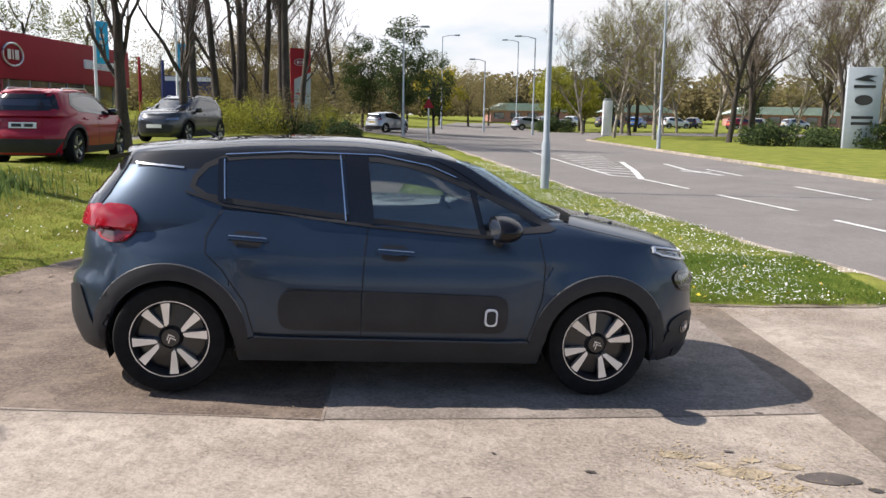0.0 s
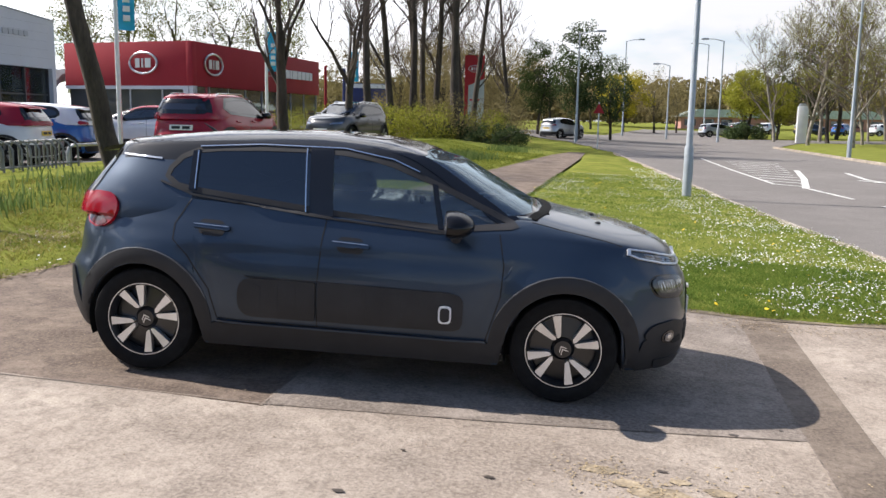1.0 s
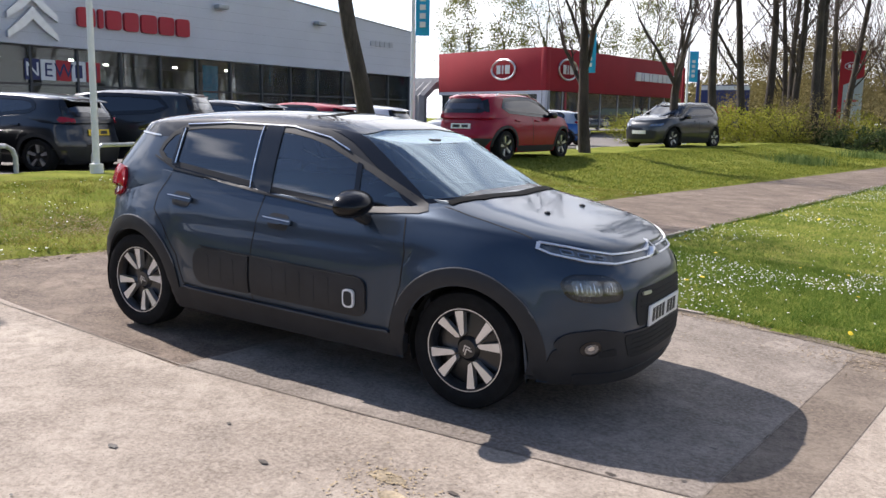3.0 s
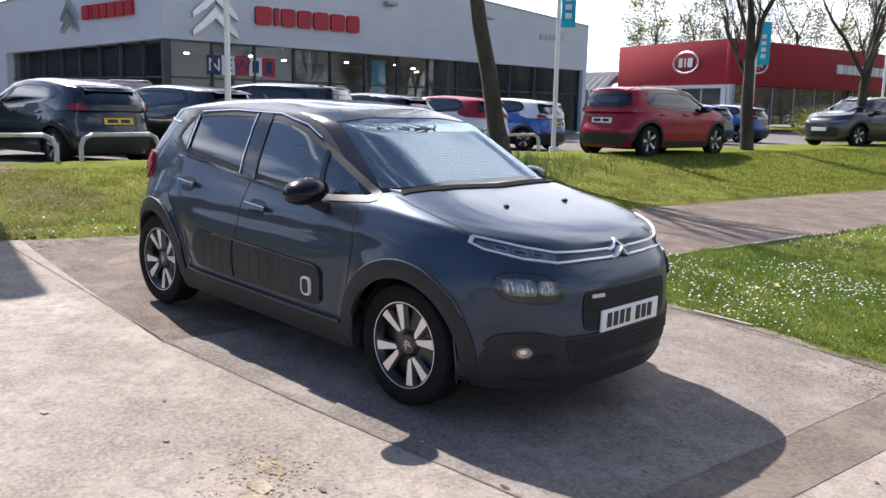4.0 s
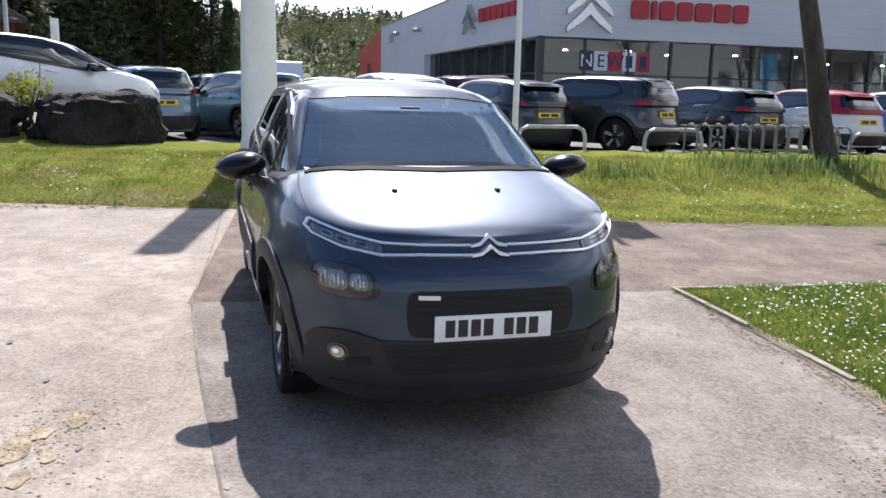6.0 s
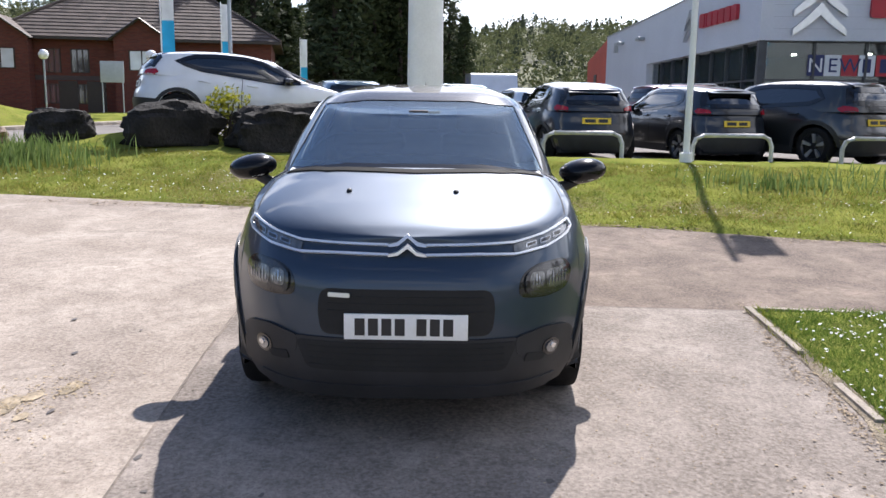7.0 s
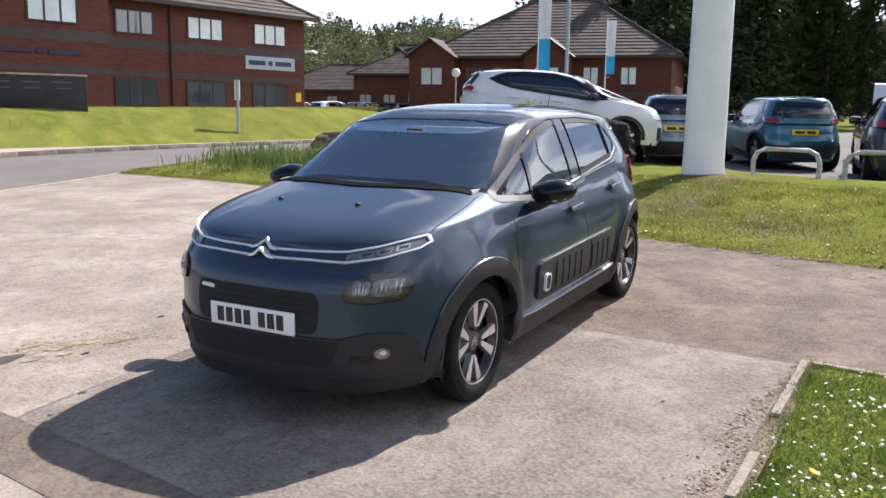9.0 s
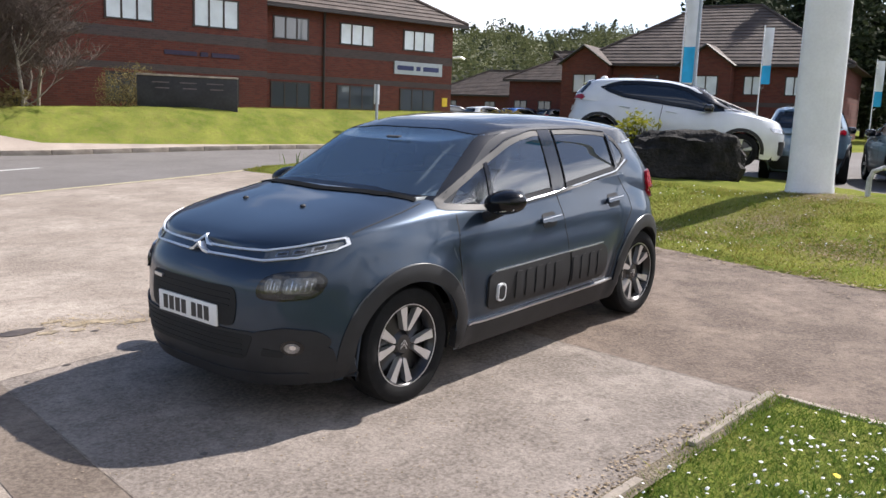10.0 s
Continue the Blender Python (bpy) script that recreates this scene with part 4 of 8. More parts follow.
        h = part("mirror_shell", hous, M_MIRROR_SHELL, mir, "gloss black mirror shell")
        mg = bmesh.new()
        bmesh.ops.create_uvsphere(mg, u_segments=20, v_segments=8, radius=1, matrix=Matrix.Translation((-0.046, 0, 0)) @ Matrix.Diagonal((0.004, 0.1, 0.058, 1)))
        part("mirror_glass", mg, M_CHROME, mir)
        part("indicator", tube([(0.035, -0.098, -0.038), (0.074, -0.05, -0.043), (0.084, 0.0, -0.042), (0.074, 0.05, -0.036), (0.035, 0.098, -0.026)], 0.008, 6), M_WHITE, mir, "pale strip under the mirror")
        part("mirror_arm", tube([(0.0, -sg * 0.02, -0.04), (0.02, -sg * 0.09, -0.085), (0.03, -sg * 0.15, -0.10)], [0.035, 0.03, 0.035], 10), M_PLASTIC, mir)
        mir.location = (0.60, sg * 0.95, 1.035)
        mir.rotation_euler = (0, 0, -sg * radians(8))
        # lamps
        part("day_lamp", lay(tree, rounded([(sg * 0.455, 0.822), (sg * 0.60, 0.842), (sg * 0.708, 0.878), (sg * 0.715, 0.905), (sg * 0.58, 0.880), (sg * 0.45, 0.855)], 0.008, 4), "front", 0.006, 0.015), M_DAYLAMP, car, "slim daytime running lamp")
        for y0, z0, z1, w in ((0.505, 0.836, 0.855, 0.05), (0.57, 0.846, 0.868, 0.05), (0.632, 0.862, 0.885, 0.042)):
            o = [(sg * y0, z0), (sg * (y0 + w), z0 + 0.010), (sg * (y0 + w), z1 + 0.010), (sg * y0, z1)]
            cell = part("lamp_cell", lay(tree, rounded(o, 0.005, 3), "front", 0.009, 0.015, 0.004), M_LAMP_BOWL, car)
            part("cell_window", lay(tree, rounded([(sg * (y0 + 0.008), z0 + 0.006), (sg * (y0 + w - 0.005), z0 + 0.013), (sg * (y0 + w - 0.005), z1 + 0.005), (sg * (y0 + 0.008), z1 - 0.003)], 0.003, 2), "front", 0.011, 0.015, 0.002), M_LAMPGLASS, cell)
        part("lamp_hollow", lay(tree, rounded([(sg * p, q) for p, q in ((0.470, 0.644), (0.59, 0.632), (0.710, 0.648), (0.730, 0.735), (0.688, 0.780), (0.552, 0.776), (0.482, 0.735))], 0.045, 6), "front", 0.002, 0.02, 0.002), M_GLOSS, car)
        head = part("head_lamp", lay(tree, rounded([(sg * p, q) for p, q in ((0.503, 0.655), (0.61, 0.645), (0.698, 0.658), (0.722, 0.732), (0.682, 0.772), (0.56, 0.768), (0.498, 0.735))], 0.03, 6), "front", 0.012, 0.02), M_LAMPGLASS, car, "main headlamp with a dark surround")
        for y0, y1, z0, z1, ribs in ((0.592, 0.692, 0.672, 0.748, 6), (0.518, 0.580, 0.676, 0.742, 4)):
            bowl = part("lamp_bowl", lay(tree, rounded([(sg * y0, z0), (sg * y1, z0 + 0.004), (sg * (y1 + 0.004), z1), (sg * y0, z1 - 0.002)], 0.02, 4), "front", 0.0135, 0.012, 0.004), M_SMOKE, head)
            for q in range(ribs):
                a = y0 + 0.012 + (y1 - y0 - 0.024) * q / (ribs - 1)
                h = (0.5 + 0.5 * ((q * 5) % 3) / 2) * (z1 - z0) * 0.62
                part("reflector_rib", lay(tree, [(sg * a, z0 + 0.016), (sg * (a + 0.005), z0 + 0.016), (sg * (a + 0.006), z0 + 0.016 + h), (sg * (a + 0.001), z0 + 0.016 + h)], "front", 0.0155, 0.01, 0.002), M_LAMP_BOWL, bowl)
        part("fog_surround", lay(tree, rounded([(sg * 0.47, 0.39), (sg * 0.72, 0.38), (sg * 0.75, 0.43), (sg * 0.71, 0.485), (sg * 0.60, 0.505), (sg * 0.46, 0.474)], 0.03, 4), "front", 0.012, 0.025), M_PLASTIC, car)
        disc = lambda rr: [(sg * 0.622 + rr * math.cos(a * 0.3142), 0.405 + rr * math.sin(a * 0.3142)) for a in range(20)]
        part("fog_bezel", lay(tree, disc(0.040), "front", 0.016, 0.015), M_GLOSS, car)
        fog = part("fog_lamp", lay(tree, disc(0.026), "front", 0.021, 0.012), M_LAMP_BOWL, car, "round chrome fog lamp")
        part("fog_bulb", lay(tree, [(p + sg * 0.004, q + 0.005) for p, q in disc(0.011)], "front", 0.025, 0.012), M_CHROME, fog)
        part("bumper_slot", lay(tree, rounded([(sg * 0.50, 0.36), (sg * 0.585, 0.355), (sg * 0.60, 0.385), (sg * 0.51, 0.40)], 0.01, 3), "front", 0.016, 0.02), M_DARKMETAL, car)
        part("tail_lamp", lay(tree, rounded([(-1.70, 0.87), (-1.57, 0.848), (-1.475, 0.90), (-1.445, 1.00), (-1.49, 1.065), (-1.67, 1.07)], 0.075, 6), k, 0.02, 0.025, 0.03), M_RED_LENS, car, "red rounded tail lamp")
        part("tail_lamp", lay(tree, rounded([(sg * 0.50, 0.90), (sg * 0.655, 0.885), (sg * 0.655, 1.07), (sg * 0.50, 1.04)], 0.05, 5), "rear", 0.006, 0.03, 0.02), M_RED_LENS, car)
        part("lamp_foot", lay(tree, rounded([(-1.665, 0.878), (-1.57, 0.858), (-1.51, 0.888), (-1.56, 0.925), (-1.66, 0.945)], 0.02, 4), k, 0.024, 0.02, 0.006), M_REDDARK, car, "dark red lower lens")
        part("roof_edge_trim", lay(tree, band([(-1.50, 1.30), (-1.33, 1.295), (-1.22, 1.29)], 0.01), k, 0.006, 0.03), M_SATIN, car)
        # lower front corner cladding
        part("corner_cladding", lay(tree, [(1.70, 0.20), (1.99, 0.21), (2.02, 0.30), (1.72, 0.345)], k, 0.010, 0.03, 0.02), M_PLASTIC, car)
        part("corner_cladding", lay(tree, rounded([(-1.70, 0.21), (-1.86, 0.27), (-1.90, 0.56), (-1.80, 0.60), (-1.72, 0.40), (-1.66, 0.3)], 0.03, 3), k, 0.012, 0.03, 0.02), M_PLASTIC, car)
    # windscreen surround, wipers
    part("windscreen_seal", ring_bm(tree_up, dense(FRONT_WIN, 0.03), "front", 0.04, 0.004), M_GLOSS, car)
    part("screen_border", lay(tree_up, [(-0.69, 1.03), (0.69, 1.03), (0.68, 1.068), (0.35, 1.104), (-0.35, 1.104), (-0.68, 1.068)], "front", 0.006, 0.04), M_GLOSS, car, "black border at the foot of the glass")
    part("rear_seal", ring_bm(tree, dense(REAR_WIN, 0.03), "rear", 0.06, 0.006), M_GLOSS, car)
    part("scuttle", lay(tree, band([(1.04, -0.66), (1.11, -0.45), (1.15, 0.0), (1.11, 0.45), (1.04, 0.66)], 0.06), "top", 0.006, 0.03, 0.004), M_SCUTTLE, car)
    for a, b in (((1.14, -0.46, 1.072), (1.12, 0.12, 1.085)), ((1.15, 0.08, 1.072), (1.08, 0.52, 1.085))):
        part("wiper", tube([a, tuple((p + q) / 2 for p, q in zip(a, b)), b], [0.009, 0.006, 0.004], 6), M_SCUTTLE, car)
    for y in (-0.30, 0.21):
        nz = bmesh.new()
        bmesh.ops.create_uvsphere(nz, u_segments=10, v_segments=6, radius=1, matrix=Matrix.Diagonal((0.02, 0.014, 0.01, 1)))
        ob = part("washer_nozzle", nz, M_PLASTIC, car)
        hit = tree.ray_cast(Vector((1.46, y, 3)), Vector((0, 0, -1)))[0]
        ob.location = hit + Vector((0, 0, 0.004))
    # nose: chrome lines into the badge, grilles, plate
    for sg in (-1, 1):
        for pts in ([(0.080, 0.853), (0.3, 0.857), (0.45, 0.862), (0.58, 0.887), (0.655, 0.907), (0.71, 0.921)],
                    [(0.080, 0.815), (0.30, 0.819), (0.46, 0.815), (0.60, 0.835), (0.705, 0.870), (0.728, 0.893), (0.712, 0.919)]):
            part("chrome_line", lay(tree, band([(sg * p, q) for p, q in pts], 0.0088), "front", 0.016, 0.012), M_TRIM, car, "bright chrome line")
    for zo in (0.0, -0.037):
        o = [(-0.08, 0.860 + zo), (-0.042, 0.870 + zo), (0.0, 0.902 + zo), (0.042, 0.870 + zo), (0.08, 0.860 + zo), (0.08, 0.849 + zo), (0.040, 0.856 + zo), (0.0, 0.887 + zo), (-0.040, 0.856 + zo), (-0.08, 0.849 + zo)]
        nose_x = tree.ray_cast(Vector((5, 0, 0.845 + zo)), Vector((-1, 0, 0)))[0].x
        bd = prism(o, nose_x - 0.025, nose_x + 0.012, "x")
        for v in bd.verts:
            v.co.x -= 0.7 * max(0.0, v.co.z - 0.858) + 0.9 * v.co.y ** 2
        part("badge_chevron", bd, M_TRIM, car, "bright chevron badge")
    part("upper_grille", lay(tree, rounded([(-0.36, 0.49), (0.36, 0.49), (0.375, 0.60), (0.36, 0.685), (-0.36, 0.685), (-0.375, 0.60)], 0.045, 6), "front", 0.005, 0.03, 0.004), M_DARKMETAL, car, "black mesh grille")
    for i in range(3):
        z = 0.59 + 0.03 * i
        part("grille_bar", lay(tree, [(-0.33, z), (0.33, z), (0.33, z + 0.005), (-0.33, z + 0.005)], "front", 0.009, 0.04), M_DARKMETAL, car)
    part("lower_bumper", lay(tree, rounded([(-0.70, 0.205), (0.70, 0.205), (0.75, 0.30), (0.745, 0.40), (0.55, 0.43), (0.47, 0.475), (-0.47, 0.475), (-0.55, 0.43), (-0.745, 0.40), (-0.75, 0.30)], 0.03, 4), "front", 0.010, 0.03), M_PLASTIC, car, "matt black plastic lower bumper")
    part("lower_grille", lay(tree, rounded([(-0.42, 0.335), (0.42, 0.335), (0.47, 0.46), (-0.47, 0.46)], 0.03, 4), "front", 0.014, 0.04), M_DARKMETAL, car)
    for i in range(4):
        z = 0.35 + 0.027 * i
        part("grille_bar", lay(tree, [(-0.41, z), (0.41, z), (0.41, z + 0.007), (-0.41, z + 0.007)], "front", 0.018, 0.04), M_DARKMETAL, car)
    part("skirt_lip", lay(tree, rounded([(-0.62, 0.205), (0.62, 0.205), (0.66, 0.27), (-0.66, 0.27)], 0.02, 3), "front", 0.018, 0.04), M_PLASTIC, car)
    part("badge_bar", lay(tree, rounded([(-0.325, 0.652), (-0.235, 0.65), (-0.235, 0.668), (-0.325, 0.67)], 0.004, 2), "front", 0.018, 0.03), M_SATIN, car)
    plate = part("number_plate", box(0, -0.26, -0.0555, 0.012, 0.26, 0.0555, 0.003), M_PLATE_W, car, "white front number plate with dark bars")
    px = tree.ray_cast(Vector((5, 0, 0.52)), Vector((-1, 0, 0)))[0].x
    plate.location = (px - 0.002, 0, 0.53)
    y = -0.215
    for wbar in (0.042, 0.042, 0.042, 0.042, 0.0, 0.042, 0.042, 0.042):
        if wbar:
            part("plate_bar", box(0.012, y, -0.037, 0.0135, y + wbar, 0.037), M_INK, plate)
        y += 0.056 if wbar else 0.035
    # rear plate, tailgate handle, antenna, roof end
    part("rear_bumper", lay(tree, rounded([(-0.64, 0.22), (0.64, 0.22), (0.66, 0.50), (-0.66, 0.50)], 0.05, 4), "rear", 0.012, 0.05), M_PLASTIC, car)
    part("rear_plate", lay(tree, [(-0.26, 0.71), (0.26, 0.71), (0.26, 0.82), (-0.26, 0.82)], "rear", 0.015, 0.05), M_PLATE_Y, car)
    part("spoiler", prism(rounded([(-1.70, 1.30), (-1.46, 1.35), (-1.44, 1.385), (-1.69, 1.325)], 0.008, 3), -0.46, 0.46), M_GLOSS, car)
    part("antenna", tube([(-1.12, 0, 1.435), (-1.15, 0, 1.465), (-1.21, 0, 1.50)], [0.02, 0.008, 0.003], 8), M_PLASTIC, car, "short black roof antenna")
    # cabin
    part("underside", box(-1.7, -0.58, 0.19, 1.9, 0.58, 0.42, 0.04), M_DARKMETAL, car)
    part("cabin_floor", box(-1.5, -0.74, 0.42, 0.98, 0.74, 0.46), M_CABIN, car)
    part("firewall", box(0.96, -0.74, 0.42, 1.0, 0.74, 0.98), M_CABIN, car)
    dash = prism(rounded([(0.50, 0.74), (0.54, 1.02), (0.66, 1.085), (0.82, 1.078), (1.05, 1.066), (1.05, 0.74)], 0.03, 3), -0.66, 0.66)
    part("dashboard", dash, M_DASH, car, "grey dashboard top")
    part("parcel_shelf", box(-1.72, -0.62, 0.92, -1.15, 0.62, 0.95, 0.01), M_CABIN, car)
    for y in (-0.37, 0.37):
        seat = empty("front_seat", "", "")
        seat.parent = car
        part("cushion", box(-0.38, y - 0.25, 0.46, 0.15, y + 0.25, 0.62, 0.05), M_SEAT, seat)
        back = box(-0.06, -0.245, 0, 0.07, 0.245, 0.60, 0.05)
        b = part("backrest", back, M_SEAT, seat)
        b.location, b.rotation_euler = (-0.36, y, 0.58), (0, radians(-14), 0)
        hd = part("headrest", box(-0.05, -0.14, 0, 0.05, 0.14, 0.20, 0.045), M_SEAT, seat)
        hd.location, hd.rotation_euler = (-0.535, y, 1.17), (0, radians(-8), 0)
    rs = part("rear_bench", box(-1.12, -0.62, 0.46, -0.72, 0.62, 0.62, 0.05), M_SEAT, car)
    rb = part("rear_backrest", box(-0.06, -0.62, 0, 0.06, 0.62, 0.52, 0.05), M_SEAT, car)
    rb.location, rb.rotation_euler = (-1.1, 0, 0.58), (0, radians(-18), 0)
    wh = bmesh.new()
    ring = [(0.18 * math.cos(a * math.pi / 16), 0.18 * math.sin(a * math.pi / 16)) for a in range(33)]
    tube([(0, p, q) for p, q in ring], 0.015, 8, wh, False)
    box(-0.02, -0.06, -0.06, 0.02, 0.06, 0.05, 0.015, wh)
    box(-0.01, -0.17, -0.012, 0.01, 0.17, 0.012, 0, wh)
    sw = part("steering_wheel", wh, M_CABIN, car)
    sw.location, sw.rotation_euler = (0.42, -0.36, 0.95), (0, radians(-24), 0)
    part("mirror_mount", box(0.50, -0.06, 1.325, 0.545, 0.06, 1.365, 0.012), M_CABIN, car)
    part("rear_view_mirror", box(0.44, -0.12, 1.25, 0.465, 0.12, 1.315, 0.012), M_CABIN, car)
    add_wheels(car, s, True, M_ALLOY, 8)
    car.matrix_world = m
    return car


CAR_POSE = pose(-0.420, 5.652, -0.02, 0, 2.05, 7.8)
hero_car(CAR_POSE)


# ---- buildings ----
def brick_mat(name, a, b, mortar):
    m = mat(name, a, 0.9, var=0.15, scale=1.2, fine=30)
    n, l = m.node_tree.nodes, m.node_tree.links
    t = n.new("ShaderNodeTexBrick")
    tc, mp = n.new("ShaderNodeTexCoord"), n.new("ShaderNodeMapping")
    mp.inputs["Rotation"].default_value = (radians(90), 0, 0)
    t.inputs["Color1"].default_value, t.inputs["Color2"].default_value, t.inputs["Mortar"].default_value = (*a, 1), (*b, 1), (*mortar, 1)
    t.inputs["Scale"].default_value = 1.0
    t.inputs["Brick Width"].default_value, t.inputs["Row Height"].default_value, t.inputs["Mortar Size"].default_value = 0.225, 0.075, 0.006
    l.new(tc.outputs["Object"], mp.inputs["Vector"])
    l.new(mp.outputs["Vector"], t.inputs["Vector"])
    mx = next(k for k in n if k.bl_idname == "ShaderNodeMix")
    l.new(t.outputs["Color"], mx.inputs["A"])
    return m


M_PANEL = mat("white cladding panel", (0.60, 0.62, 0.66), 0.5, var=0.05, scale=0.5, fine=12)
M_REDPANEL = mat("red cladding panel", (0.32, 0.012, 0.022), 0.75, var=0.08, scale=0.5, fine=12)
M_ORANGE = mat("orange red wall", (0.50, 0.07, 0.04), 0.7, var=0.08, scale=0.5)
M_LETTER = mat("red letter", (0.45, 0.012, 0.03), 0.35, var=0.03)
M_BRICK = brick_mat("red brick", (0.145, 0.036, 0.024), (0.095, 0.024, 0.018), (0.10, 0.06, 0.05))
M_DKBRICK = brick_mat("blue grey brick", (0.085, 0.06, 0.06), (0.065, 0.05, 0.052), (0.08, 0.07, 0.07))
M_TILE = mat("brown roof tile", (0.085, 0.064, 0.054), 0.85, var=0.3, scale=1.5, fine=20, bump=0.3, bump_dist=0.03)
M_FRAME = mat("dark window frame", (0.03, 0.022, 0.02), 0.5, var=0.1)
M_ALU = mat("grey aluminium", (0.36, 0.38, 0.41), 0.45, 0.3, var=0.08)
M_PANE = glass_mat("showroom glass", (0.80, 0.84, 0.83), 0.0, 1.55, 0.02)
M_MULLION = mat("dark grey glazing bar", (0.07, 0.075, 0.08), 0.5, 0.3, var=0.1)
M_MIRRORPANE = mat("reflecting window glass", (0.06, 0.07, 0.08), 0.03, 0.0, var=0.0, coat=1.0, spec=1.0)
# the bright sky mirrored in these panes is put into their colour
M_SKYPANE = mat("window pane in pale sky colour", (0.62, 0.68, 0.74), 0.15, var=0.12, scale=1.5, coat=1.0)
M_ROOMWALL = mat("showroom back wall", (0.27, 0.28, 0.28), 0.8, var=0.2, scale=0.4)
M_ROOMLAMP = glow_mat("showroom lamp", (1.0, 0.95, 0.85), 14)
M_BLUE = mat("flag blue", (0.02, 0.42, 0.72), 0.7, var=0.08, scale=3)
M_CLOTH = mat("white flag cloth", (0.78, 0.8, 0.8), 0.8, var=0.06, scale=3)
M_NAVY = mat("navy panel", (0.02, 0.03, 0.12), 0.5, var=0.1)
M_DULLNAVY = mat("faded navy letters", (0.035, 0.025, 0.06), 0.7, var=0.1)
M_STEEL = mat("galvanised steel", (0.42, 0.44, 0.45), 0.5, 0.6, var=0.12, scale=3)
M_SIGNGREY = mat("grey sign face", (0.40, 0.44, 0.48), 0.5, var=0.05)
M_SLATE = mat("black slate", (0.018, 0.018, 0.02), 0.6, var=0.4, scale=1.5, fine=12, bump=0.2)
M_GREYTXT = mat("pale grey letter", (0.45, 0.47, 0.5), 0.5, var=0.02)


def front_frame(a, b):
    """A wall's own axes: x from a to b as seen from outside, y into the building, z up; and its length."""
    a, b = Vector((*a, 0)), Vector((*b, 0))
    x = (b - a).normalized()
    m = Matrix(((x.x, -x.y, 0, a.x), (x.y, x.x, 0, a.y), (0, 0, 1, 0), (0, 0, 0, 1)))
    return m, (b - a).length


def local_part(name, bm, material, parent, m, label="", smooth=30):
    ob = part(name, bm, material, parent, label, smooth)
    ob.matrix_parent_inverse = Matrix()
    ob.matrix_basis = m
    return ob


def window(parent, m, u0, u1, z0, z1, lights=3, glass=None, y=0.0):
    w = local_part("window", box(u0 - 0.05, y - 0.03, z0 - 0.05, u1 + 0.05, y + 0.04, z0), M_FRAME, parent, m)
    fr = bmesh.new()
    box(u0 - 0.05, y - 0.03, z1, u1 + 0.05, y + 0.04, z1 + 0.05, 0, fr)
    for k in range(lights + 1):
        u = u0 + (u1 - u0) * k / lights
        box(u - 0.035, y - 0.025, z0, u + 0.035, y + 0.03, z1, 0, fr)
    part("window_frame", fr, M_FRAME, w)
    for k in range(lights):
        a, b = u0 + (u1 - u0) * k / lights + 0.035, u0 + (u1 - u0) * (k + 1) / lights - 0.035
        part("pane", box(a, y - 0.008, z0, b, y + 0.006, z1), glass or M_MIRRORPANE, w)
    return w


def letters(parent, m, u0, z0, h, widths, material, y=-0.1, skew=0.0, gap=0.18):
    """Plain raised bars in place of a name."""
    u = u0
    for w in widths:
        o = rounded([(u, z0), (u + w, z0 + skew * w), (u + w, z0 + h + skew * w), (u, z0 + h)], h * 0.2, 3)
        b = prism(o, y, 0.0)
        local_part("sign_bar", b, material, parent, m)
        u += w + gap * h


def chevrons(parent, m, u, z, size):
    for k in range(2):
        o = [(-0.5, -0.2), (-0.22, 0.06), (0, 0.3), (0.22, 0.06), (0.5, -0.2), (0.5, -0.32), (0.2, -0.12), (0, 0.06), (-0.2, -0.12), (-0.5, -0.32)]
        b = prism([(u + p * size, z + q * size - k * 0.36 * size) for p, q in o], -0.16, -0.02)
        local_part("chevron_emblem", b, M_SATIN, parent, m)


# car showroom with a white fascia over a glass front
A, B, C = (-23.15, 12.6), (-24.18, 33.6), (-43.1, 8.9)
mf, lf = front_frame(A, B)
ms, ls = front_frame(C, A)
show = empty("car_showroom", "white-clad car showroom with a long glass front and red sign bars", "building")
local_part("fascia", prism([(0, 3.52), (lf, 3.44), (lf, 5.5), (lf * 0.5, 6.25), (0, 5.85)], 0, 0.35), M_PANEL, show, mf, "white fascia")
local_part("fascia", prism([(0, 0.5), (7.9, 0.5), (7.9, 3.36), (ls, 3.52), (ls, 5.83), (0, 5.12)], 0.003, 0.35), M_PANEL, show, ms, "white side wall")
local_part("coping", prism([(0, 5.85), (lf * 0.5, 6.25), (lf, 5.5), (lf, 5.56), (lf * 0.5, 6.31), (0, 5.91)], -0.04, 0.38), M_ALU, show, mf)
local_part("coping", prism([(0, 5.12), (ls, 5.83), (ls, 5.89), (0, 5.18)], -0.04, 0.38), M_ALU, show, ms)
for k in range(1, 7):
    local_part("panel_joint", box(0.4, -0.004, 3.52 + 0.36 * k - 0.006, lf - 0.4, 0.0, 3.52 + 0.36 * k) if 3.52 + 0.36 * k < 5.45 else box(2, -0.004, 5.68, lf * 0.6, 0, 5.686), M_ALU, show, mf)
local_part("corner_pier", box(0.02, 0.06, 0.5, 0.2, 0.3, 3.52), M_MULLION, show, mf)
local_part("end_pier", box(lf - 0.25, 0.0, 0.5, lf, 0.4, 3.45), M_PANEL, show, mf)
n_pane = 13
